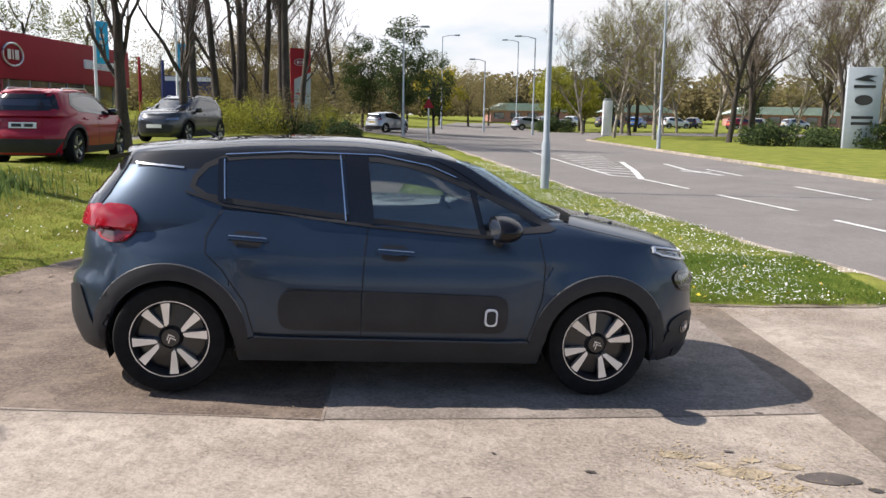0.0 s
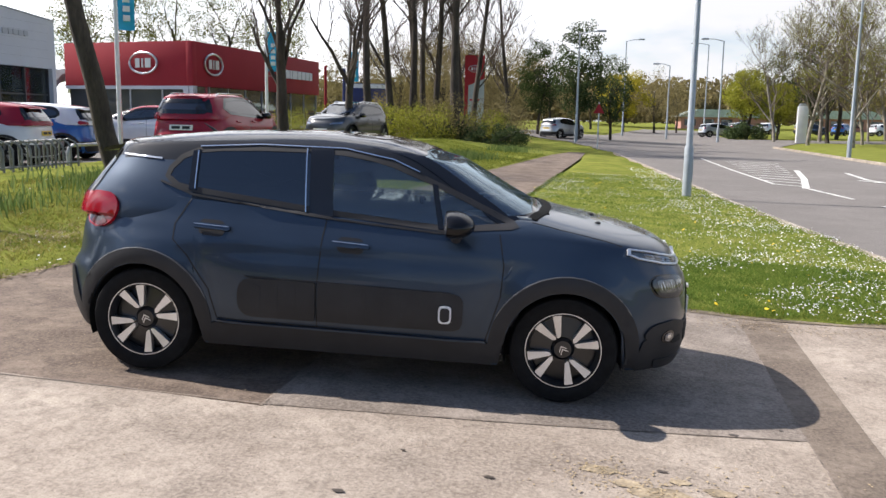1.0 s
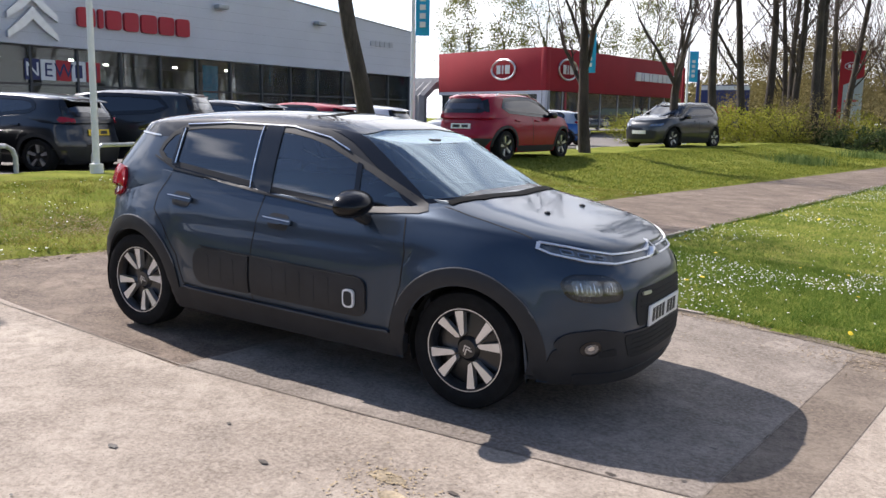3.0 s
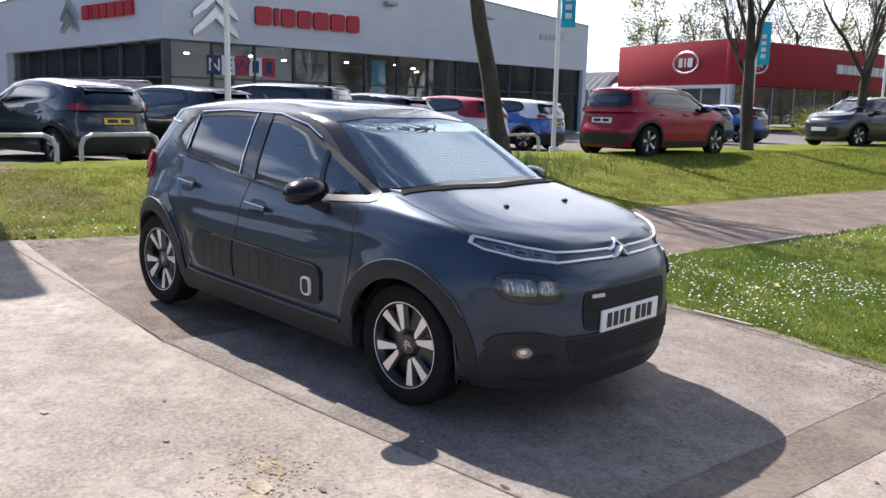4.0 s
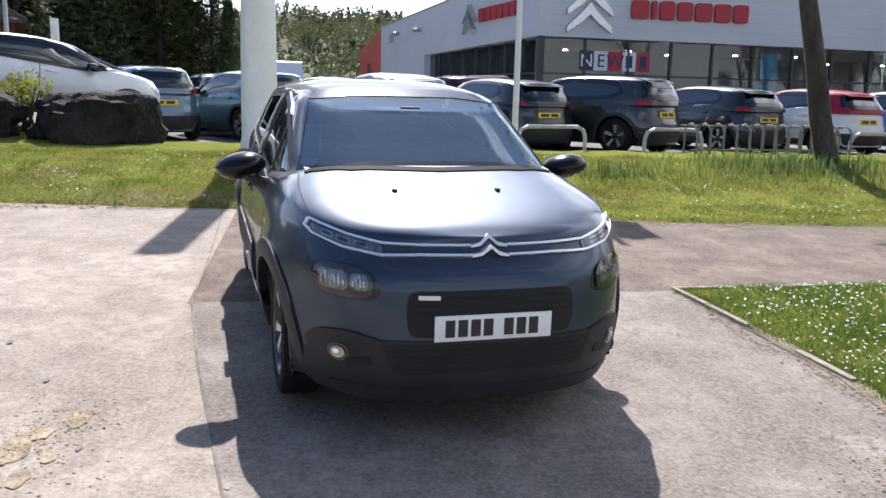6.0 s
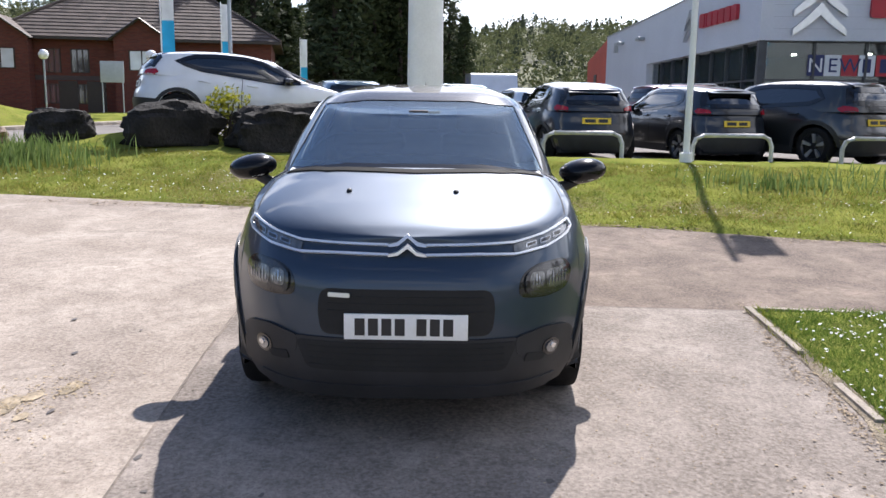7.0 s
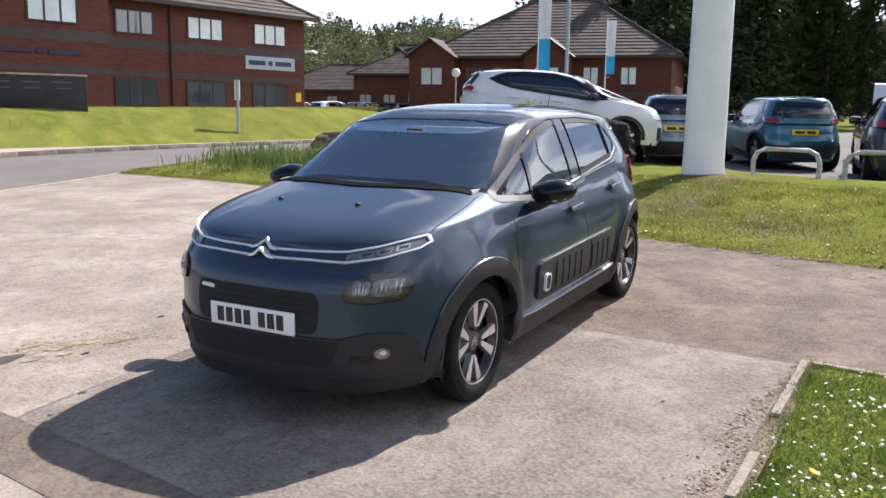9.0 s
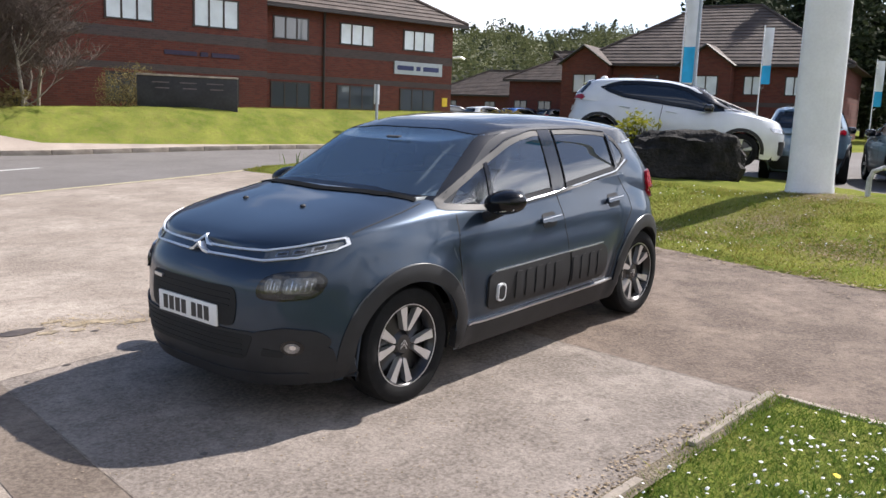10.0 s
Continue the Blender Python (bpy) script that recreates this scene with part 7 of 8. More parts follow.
kerb_line([(-0.88, 7.87), (1.05, 8.07)], 0.045, 0.025, 0.45, "kerb_verge", "pale worn edging between driveway and verge", 0.0, 0.006, 0.05, 3)
kerb_line([(5.3, 8.7), (4.6, 12), (3.5, 19.1), (1.9, 31), (0.1, 43)], 0.10, 0.035, 0.915, "kerb_road_west", "concrete kerb stones along the main road", -0.01, 0.003)
kerb_line([(13.3, 8), (12.7, 24.3), (11.3, 41), (10, 60)], 0.13, 0.12, 1.83, "kerb_road_east", "concrete kerb stones along the far side of the road", -0.01, 0.003)
kerb_line([(-28, -10.2), (-15, -11.2), (-9, -11.6), (-3.2, -12.1), (-1.0, -12.6), (2.0, -15.5)], 0.13, 0.13, 0.915, "kerb_side_road", "concrete kerb stones along the side road", -0.01, 0.003)
sheet("pavement", [(-28, -10.3), (-15, -11.28), (-9, -11.68), (-3.2, -12.18), (-1.0, -12.7), (1.6, -15.4), (0.9, -15.9), (-1.6, -13.5), (-3.2, -12.85), (-9, -12.35), (-15, -11.95), (-28, -11.1)], 0.5, mat("pink grey pavement", (0.36, 0.30, 0.25), 0.9, var=0.15, scale=1.5, fine=40), 0.09, "narrow pinkish grey pavement behind the kerb", "pavement")
# joints, edges and stains of the driveway
M_JOINT = mat("dirt-filled joint", (0.20, 0.165, 0.135), 0.95, var=0.4, scale=8, fine=60)
strip_mesh([(-4.4, 4.2), (-2.2, 4.32), (-0.62, 4.38), (0.6, 4.58), (2.26, 4.9)], 0.012, 0.0045, "slab_joint", M_JOINT, "dark joint between concrete and tarmac", "joint", 0.3)
strip_mesh([(-0.64, 4.35), (-0.72, 6.0), (-0.84, 7.82)], 0.016, 0.0045, "slab_joint", M_JOINT, "dark joint between slab and footpath", "joint", 0.3)
strip_mesh([(2.24, 8.0), (2.3, 5.2), (2.42, 2.0), (2.5, -1.9)], 0.010, 0.0045, "slab_joint", M_JOINT, "dark joint across the driveway", "joint", 0.3)
sheet("dirt_strip", rounded([(2.25, 7.95), (2.62, 7.95), (2.66, 5.0), (2.75, 1.0), (2.5, -1.8), (2.31, 5.0)], 0.02, 3), 0.3, M_STRIP, 0.003, "brown patched strip across the driveway", "patch")
sheet("dirt_edge", [(-0.86, 7.84), (0.3, 7.95), (1.0, 8.01), (1.7, 7.94), (2.4, 7.84), (3.2, 7.92), (4.2, 8.06), (5.3, 8.64), (5.3, 8.8), (4.2, 8.22), (2.4, 8.02), (1.0, 8.12), (-0.8, 7.95)], 0.1, M_GRAVEL, 0.0075, "strip of gravel, moss and dirt along the verge", "dirt")
rng = random.Random(11)


def blot(x, y, rx, ry, lift, name, material, label, seed):
    o = []
    for k in range(26):
        a = 2 * math.pi * k / 26
        q = 1 + 0.35 * noise.noise((math.cos(a) * 1.3 + seed, math.sin(a) * 1.3, seed))
        o.append((x + rx * q * math.cos(a), y + ry * q * math.sin(a)))
    return sheet(name, o, 0.12, material, lift, label, "stain")


for k, (x, y, rx, ry) in enumerate(((1.5, 3.96, 0.15, 0.07), (1.22, 4.14, 0.09, 0.05), (1.66, 3.80, 0.08, 0.03), (1.78, 4.06, 0.07, 0.04), (1.36, 4.02, 0.07, 0.04), (1.6, 4.12, 0.05, 0.03))):
    blot(x, y, rx, ry, 0.0030 + 0.0004 * k, "chaff_patch", M_SAND, "patch of yellow chaff on the concrete", 50.0 + k)
M_DAMP = mat("damp oil stain", (0.075, 0.06, 0.05), 0.55, var=0.3, scale=6, fine=40)
blot(1.93, 3.93, 0.16, 0.07, 0.005, "oil_stain", M_DAMP, "dark oily stain on the concrete", 1.0)
blot(2.1, 3.82, 0.035, 0.025, 0.005, "oil_stain", M_DAMP, "small dark drip stain", 2.0)
for k in range(26):
    x, y = rng.uniform(-0.3, 4.6), rng.uniform(1.5, 7.5)
    blot(x, y, rng.uniform(0.008, 0.03), rng.uniform(0.006, 0.02), 0.0065, "drip_stain", M_DAMP, "small dark drip on the concrete", 3.0 + k)


# ---- trees, shrubs, hill, grass ----
def grow(rng, height, spread=0.6, trunk_r=0.16, fork=0.3, kids=5, depth=4, lean=(0, 0), curl=0.25, ratio=0.68, up=0.35, straight=False):
    """Branches of a bare tree, as (points, radii, level)."""
    out = []

    def limb(p, d, r, length, level):
        pts, rad = [p.copy()], [r]
        n = 5 if level == 0 else 4
        q, dd = p.copy(), d.copy()
        for k in range(n):
            w = curl * (0.35 if level == 0 else 1.0)
            dd = (dd + Vector((rng.uniform(-w, w), rng.uniform(-w, w), rng.uniform(-w, w) * 0.5 + (up * 0.18 if level else 0)))).normalized()
            q = q + dd * (length / n)
            pts.append(q.copy())
            rad.append(r * (1 - (0.55 if level else (0.75 if straight else 0.4)) * (k + 1) / n))
        out.append((pts, rad, level))
        if level >= depth:
            return
        m = kids if level else (kids + (10 if straight else 2))
        for k in range(m):
            t = rng.uniform(fork if level == 0 else 0.25, 1.0)
            i = min(len(pts) - 2, int(t * (len(pts) - 1)))
            f = t * (len(pts) - 1) - i
            base = pts[i].lerp(pts[i + 1], f)
            rr = (rad[i] * (1 - f) + rad[i + 1] * f)
            a = rng.uniform(0, 2 * math.pi)
            side = Vector((math.cos(a), math.sin(a), rng.uniform(0.0, 0.6)))
            axis = (pts[i + 1] - pts[i]).normalized()
            nd = (axis * (1 - spread) + side * spread + Vector((0, 0, up))).normalized()
            ll = length * ratio * rng.uniform(0.65, 1.1) * ((0.45 * (1.25 - t)) if straight and level == 0 else 1)
            limb(base, nd, max(0.004, rr * rng.uniform(0.45, 0.7) * (0.5 if straight and level == 0 else 1)), ll, level + 1)
    limb(Vector((0, 0, -0.15)), Vector((lean[0], lean[1], 1)).normalized(), trunk_r, height * (0.9 if straight else 0.5), 0)
    return out


def bare_tree(name, label, rng, bark, twig, buds=None, least=0.006, **k):
    limbs = grow(rng, **k)
    top = empty(name, label, "tree", None, "bare trees")
    depth = k.get("depth", 4)
    b = bmesh.new()
    for pts, rad, lv in limbs:
        if lv <= 1:
            tube(pts, rad, 9 if lv == 0 else 5, b, False)
    part("trunk", b, bark, top, smooth=50)
    verts, faces = [], []
    for pts, rad, lv in limbs:
        if lv < 2:
            continue
        s = 3
        base = len(verts)
        for i, p in enumerate(pts):
            d = (pts[min(i + 1, len(pts) - 1)] - pts[max(0, i - 1)]).normalized()
            a = d.orthogonal().normalized()
            c = d.cross(a)
            for q in range(s):
                w = 2 * math.pi * q / s
                verts.append(tuple(p + (a * math.cos(w) + c * math.sin(w)) * max(rad[i], least)))
        for i in range(len(pts) - 1):
            for q in range(s):
                faces.append((base + i * s + q, base + i * s + (q + 1) % s, base + (i + 1) * s + (q + 1) % s, base + (i + 1) * s + q))
    part("crown", mesh_np("crown", verts, faces, twig), twig, top)
    if buds:
        leaf, per, size, reach = buds
        v, f = leaf_cloud(random.Random(3), [pts[-1 - q] for pts, rad, lv in limbs if lv >= depth - 1 for q in (0, 2)], per, size, 1.0, reach)
        part("foliage", mesh_np("foliage", v, f, leaf), leaf, top, "young spring leaves")
    top["limb_tips"] = len(limbs)
    return top, limbs


def leaf_cloud(rng, centres, per, size, squash=0.8, reach=0.5):
    """Small leaf faces scattered round centres."""
    verts, faces = [], []
    for c in centres:
        for _ in range(per):
            while True:
                o = Vector((rng.uniform(-1, 1), rng.uniform(-1, 1), rng.uniform(-1, 1)))
                if o.length < 1:
                    break
            p = Vector(c) + Vector((o.x, o.y, o.z * squash)) * reach
            a = Vector((rng.gauss(0, 1), rng.gauss(0, 1), rng.gauss(0, 1))).normalized()
            b = a.orthogonal().normalized()
            s = size * rng.uniform(0.6, 1.4)
            n = len(verts)
            verts += [tuple(p - a * s), tuple(p + b * s * 0.55), tuple(p + a * s), tuple(p - b * s * 0.55)]
            faces.append((n, n + 1, n + 2, n + 3))
    return verts, faces


def at(ob, x, y, rot=0, size=1.0, sink=0.05):
    return pose(x, y, land(x, y) - sink, 0, 0, rot) @ Matrix.Diagonal((size, size, size, 1))


def place(ob, spots):
    """Set a tree on its first spot and copies on the others."""
    for i, (x, y, rot, size) in enumerate(spots):
        m = pose(x, y, land(x, y) - 0.05, 0, 0, rot) @ Matrix.Diagonal((size, size, size, 1))
        if i == 0:
            ob.matrix_world = m
        else:
            c = copy_thing(ob, pose(0, 0, 0))
            c.matrix_basis = m


# spreading bare trees on the lawn
t_a, _ = bare_tree("bare_tree", "bare spreading tree with a grey trunk on the lawn", random.Random(21), M_BARK, M_TWIG, height=7.4, spread=0.5, trunk_r=0.19, fork=0.55, kids=4, depth=4, curl=0.32, ratio=0.72, up=0.5)
place(t_a, [(-8.79, 23.44, 40, 1.0), (-9.68, 31.26, 160, 1.0)])
t_b, _ = bare_tree("bare_tree", "bare tree with a dark leaning trunk beside the grey railing", random.Random(5), M_BARK, M_TWIG, height=9.5, spread=0.5, trunk_r=0.19, fork=0.78, kids=4, depth=4, lean=(-0.2, -0.24), curl=0.24, ratio=0.7, up=0.45)
place(t_b, [(-7.6, 13.5, 0, 1.0)])
# tall straight bare trees
t_c, _ = bare_tree("tall_bare_tree", "tall straight bare tree with thin side branches", random.Random(8), M_BARK, M_TWIG, least=0.012, height=17, spread=0.62, trunk_r=0.24, fork=0.22, kids=6, depth=3, curl=0.2, ratio=0.7, up=0.35, straight=True)
t_d, _ = bare_tree("tall_bare_tree", "tall straight bare tree with thin side branches", random.Random(31), M_BARK, M_TWIG, least=0.012, height=15, spread=0.62, trunk_r=0.2, fork=0.2, kids=6, depth=3, curl=0.2, ratio=0.7, up=0.3, straight=True)
place(t_c, [(-8.01, 43.3, 0, 1.0), (-11.93, 41.2, 80, 0.95), (-11.3, 46.5, 200, 1.0), (-9.3, 49.0, 130, 0.95), (-13.2, 57, 20, 1.0)])
place(t_d, [(-11.79, 44.65, 0, 1.1), (-9.6, 45.5, 70, 1.0), (-8.9, 52.0, 140, 1.0), (-10.4, 56.0, 260, 1.05), (-15.0, 62, 10, 1.1), (-7.4, 58, 310, 0.9)])
# birches and ash across the road
t_e, _ = bare_tree("birch_tree", "bare pale-barked birch with a haze of fine twigs", random.Random(77), M_BIRCH, M_TWIG, buds=(M_LEAF_SPRING, 2, 0.045, 0.3), least=0.008, height=13, spread=0.58, trunk_r=0.15, fork=0.25, kids=5, depth=4, curl=0.34, ratio=0.66, up=0.2)
t_f, _ = bare_tree("bare_tree", "bare many-limbed tree beside the far road", random.Random(15), M_BARK, M_TWIG, buds=(M_LEAF_OLIVE, 1, 0.05, 0.3), least=0.008, height=15, spread=0.58, trunk_r=0.22, fork=0.25, kids=5, depth=4, curl=0.36, ratio=0.68, up=0.22)
place(t_e, [(13.5, 68, 0, 1.0), (15.5, 63, 120, 1.05), (18.0, 71, 220, 0.8), (29.5, 62, 60, 1.1), (33.5, 66, 10, 1.0), (17.0, 82, 300, 1.15), (27.0, 78, 75, 0.8), (38, 72, 33, 1.1), (21.5, 84, 145, 0.75), (24.0, 88, 190, 1.1), (45, 80, 250, 1.2), (23.5, 74, 20, 1.2), (35, 78, 95, 0.85), (12.6, 78, 210, 0.9), (28, 68, 330, 0.75)])
place(t_f, [(19.5, 58.5, 0, 1.0), (22.5, 63, 100, 0.95), (25.5, 70, 210, 1.0), (31, 70, 40, 0.9), (36, 60, 300, 1.0), (16.5, 76, 170, 0.8), (40, 66, 20, 1.1), (28, 60, 120, 0.9), (33, 74, 250, 1.0), (20, 90, 60, 1.0), (43, 74, 310, 1.1)])
# bare shrubs by the brick office
t_g, _ = bare_tree("bare_shrub", "bare multi-stemmed shrub by the brick office", random.Random(41), M_BIRCH, M_TWIG, height=4.2, spread=0.72, trunk_r=0.055, fork=0.02, kids=6, depth=4, curl=0.36, ratio=0.78, up=0.16)
place(t_g, [(-3.4, -15.0, 0, 1.0), (-2.6, -15.6, 90, 1.1), (-4.2, -16.4, 200, 1.0), (-1.6, -15.4, 300, 1.1)])


def leafy_tree(name, label, rng, leaf, height, crown_r, crown_z, clumps, per, size, bark=None, cat="tree", trunk_r=0.16, squash=1.0, shape=None):
    top = empty(name, label, cat, None, "leafy trees")
    limbs = grow(rng, height, 0.5, trunk_r, 0.3, 4, 2, (0, 0), 0.25, 0.6, 0.35)
    b = bmesh.new()
    for pts, rad, lv in limbs:
        tube(pts, rad, 7 if lv == 0 else 4, b, False)
    part("trunk", b, bark or M_BARK, top, smooth=50)
    cs = []
    while len(cs) < clumps:
        o = Vector((rng.uniform(-1, 1), rng.uniform(-1, 1), rng.uniform(-1, 1)))
        if o.length > 1 or o.length < 0.35:
            continue
        w = shape(o.z) if shape else 1.0
        cs.append((o.x * crown_r * w, o.y * crown_r * w, crown_z + o.z * (height - crown_z) * squash))
    v, f = leaf_cloud(rng, cs, per, size, 0.75, crown_r * 0.28)
    part("crown", mesh_np("crown", v, f, leaf), leaf, top)
    return top


ev = leafy_tree("evergreen_tree", "dark evergreen tree with a ragged open crown", random.Random(3), M_LEAF_DK, 8.6, 1.9, 5.2, 150, 50, 0.085)
place(ev, [(-3.15, 63.9, 0, 1.0), (-0.9, 66.5, 90, 0.75), (-6.5, 66.5, 200, 0.85), (14.5, 92, 30, 1.0), (17.5, 90, 140, 1.1), (33, 92, 77, 1.0)])
yt = leafy_tree("yellow_tree", "round tree in bright yellow spring leaf", random.Random(6), M_LEAF_YELLOW, 7.5, 3.2, 4.6, 70, 120, 0.11)
place(yt, [(-0.8, 107, 0, 1.0)])
gt = leafy_tree("spring_tree", "small tree in fresh yellow-green leaf", random.Random(9), M_LEAF_SPRING, 6.5, 2.3, 4.2, 60, 110, 0.09)
place(gt, [(11.5, 88, 0, 1.0), (14.0, 86, 120, 0.8), (12.6, 100, 210, 1.1)])
bt = leafy_tree("budding_tree", "brownish tree with swelling buds", random.Random(12), M_LEAF_OLIVE, 8, 3.2, 4.8, 90, 120, 0.06)
place(bt, [(3.0, 112, 0, 1.0), (6.0, 118, 90, 0.9), (-5, 112, 30, 1.0), (-9.5, 72, 10, 0.9), (-12.5, 70, 100, 1.0), (-16, 74, 200, 1.1), (-8, 90, 60, 1.0), (-13, 92, 20, 1.2), (-20, 88, 300, 1.3), (-26, 95, 210, 1.3), (-33, 100, 30, 1.4)])
pop = leafy_tree("poplar_tree", "tall narrow poplar with young yellow-green leaves", random.Random(18), M_LEAF_POPLAR, 16, 2.3, 8.5, 420, 30, 0.075, squash=1.0, shape=lambda z: 0.75 + 0.25 * math.cos(z * 1.5))
place(pop, [(-41, 66, 0, 1.0), (-37.5, 68, 60, 1.05), (-34, 70, 120, 1.0), (-45, 64, 200, 1.0), (-31, 74, 300, 0.95)])


def conifer(name, label, rng, height, radius, leaf):
    top = empty(name, label, "tree", None, "conifers")
    part("trunk", tube([(0, 0, -0.2), (0, 0, height * 0.5), (0, 0, height * 0.98)], [0.28, 0.18, 0.03], 8), M_BARK, top)
    verts, faces = [], []
    z = height * 0.12
    while z < height:
        t = 1 - z / height
        r = radius * (t ** 0.75) * rng.uniform(0.75, 1.15) + 0.25
        for k in range(7):
            a = rng.uniform(0, 6.283)
            d = Vector((math.cos(a), math.sin(a), rng.uniform(-0.25, 0.2)))
            for q in range(16):
                u = rng.uniform(0.15, 1.0) * r
                p = Vector((0, 0, z)) + d * u + Vector((rng.gauss(0, 0.18), rng.gauss(0, 0.18), rng.gauss(0, 0.16) - 0.05 * u))
                e = Vector((rng.gauss(0, 1), rng.gauss(0, 1), rng.gauss(0, 0.6))).normalized()
                f = e.orthogonal().normalized()
                s = rng.uniform(0.14, 0.34)
                n = len(verts)
                verts += [tuple(p - e * s), tuple(p + f * s * 0.5), tuple(p + e * s), tuple(p - f * s * 0.5)]
                faces.append((n, n + 1, n + 2, n + 3))
        z += height * 0.022
    part("crown", mesh_np("crown", verts, faces, leaf), leaf, top)
    return top


con1 = conifer("conifer", "tall dark conifer behind the car park", random.Random(2), 18, 3.4, M_NEEDLE)
con2 = conifer("conifer", "ragged dark pine behind the car park", random.Random(14), 15, 3.8, M_NEEDLE)
spots1, spots2 = [], []
rng = random.Random(99)
for k in range(34):
    yaw = radians(97.0 + 22 * (k / 33) + rng.uniform(-0.5, 0.5))
    d = rng.uniform(62, 92)
    near_edge = min(1.0, (k + 1) / 12)
    x, y = 4.9 - d * math.sin(yaw), 7.0 + d * math.cos(yaw)
    (spots1 if k % 2 else spots2).append((x, y, rng.uniform(0, 360), rng.uniform(0.8, 1.15) * (0.55 + 0.45 * near_edge) * (0.62 if 106.0 < math.degrees(yaw) < 109.5 else 1.0)))
place(con1, spots1)
place(con2, spots2)


def bush(name, label, rng, leaf, sx, sy, sz, clumps, per, size, spots, cat="bush"):
    top = empty(name, label, cat, None, "shrubs")
    cs = []
    while len(cs) < clumps:
        o = Vector((rng.uniform(-1, 1), rng.uniform(-1, 1), rng.uniform(0, 1)))
        if (o.x ** 4 + o.y ** 4 + o.z ** 4) < 1:
            cs.append((o.x * sx / 2, o.y * sy / 2, o.z * sz))
    v, f = leaf_cloud(rng, cs, per, size, 0.9, min(sx, sy, sz) * 0.28)
    b = bmesh.new()
    for k in range(9):
        a = rng.uniform(0, 6.28)
        tube([(rng.uniform(-0.3, 0.3) * sx, rng.uniform(-0.3, 0.3) * sy, -0.1), (rng.uniform(-0.4, 0.4) * sx, rng.uniform(-0.4, 0.4) * sy, sz * 0.8)], [0.03, 0.008], 4, b)
    part("woody_base", b, M_BARK, top)
    part("foliage", mesh_np("leaves", v, f, leaf), leaf, top)
    place(top, spots)


bush("forsythia_bush", "loose yellow-green bush under the bare trees", random.Random(1), M_LEAF_SPRING, 3.4, 2.4, 1.6, 80, 70, 0.045, [(-11.5, 40.5, 0, 1.0), (-9.0, 41.5, 90, 1.0), (-13.5, 43, 40, 1.1), (-7.0, 45.0, 10, 0.9), (-10.5, 47.5, 200, 1.1), (-14.5, 38.5, 75, 0.9)])
bush("budding_bush", "brown budding shrub under the bare trees", random.Random(19), M_LEAF_OLIVE, 3.2, 2.6, 2.0, 70, 60, 0.045, [(-8.0, 43.0, 0, 1.0), (-6.4, 48.0, 90, 1.2), (-10.0, 44.5, 200, 1.0), (-12.5, 46.0, 310, 1.2)])
bush("clipped_hedge", "low dark clipped hedge by the footpath", random.Random(7), M_LEAF_DK, 3.4, 2.2, 0.95, 80, 60, 0.05, [(-5.9, 42.6, 10, 1.0), (-8.6, 43.0, 0, 0.9)], "hedge")
bush("evergreen_bush", "rounded dark green bush across the road", random.Random(8), M_LEAF_DK, 4.0, 3.0, 1.6, 70, 60, 0.09, [(20.6, 54.0, 0, 0.9), (23.2, 52.5, 60, 0.75), (25.6, 50.5, 120, 0.9), (28.6, 51.0, 10, 1.0), (11.0, 86, 0, 0.9)])
bush("office_bush", "olive green bush beside the slate sign", random.Random(28), M_LEAF_OLIVE, 1.9, 1.5, 1.5, 60, 90, 0.03, [(-7.0, -16.6, 0, 0.9)])
bush("low_bush", "low olive bush by the office corner", random.Random(29), M_LEAF_OLIVE, 2.4, 1.6, 0.8, 40, 50, 0.05, [(-24.5, -17.5, 0, 1.0), (-3.0, -15.2, 30, 0.7)])
bush("ramp_weeds", "bright green leafy weeds at the ramp", random.Random(33), M_LEAF_SPRING, 0.6, 0.6, 0.7, 14, 40, 0.035, [(-9.65, 0.62, 0, 1.35)])

# wooded hill behind the offices
hill_v, hill_f = [], []
YAWS, RINGS = 70, 9
crest = pchip([(60, 16), (80, 33), (90, 39), (100, 39), (112, 43), (125, 42), (140, 42), (155, 44), (180, 28)])


def hill_point(yaw, u):
    d = 210 + 240 * u
    h = float(crest(yaw)) * (u ** 0.8) * (1 + 0.05 * math.sin(yaw * 0.9) + 0.04 * math.sin(yaw * 0.37))
    return (5 - d * math.sin(radians(yaw)), 7 + d * math.cos(radians(yaw)), 0.8 + h)


for i in range(YAWS + 1):
    for j in range(RINGS + 1):
        hill_v.append(hill_point(58 + 124 * i / YAWS, j / RINGS))
for i in range(YAWS):
    for j in range(RINGS):
        a = i * (RINGS + 1) + j
        hill_f.append((a, a + 1, a + RINGS + 2, a + RINGS + 1))
M_HILL = mat("hillside scrub", (0.10, 0.105, 0.05), 0.95, var=0.4, scale=0.02, fine=0.2)
tagged(new("hill", mesh_np("hill", hill_v, hill_f, M_HILL, True)), "long wooded hill behind the offices", "hill", "", "structure")
rng = random.Random(55)
groups = {"hill": ([], []), "pine": ([], [])}
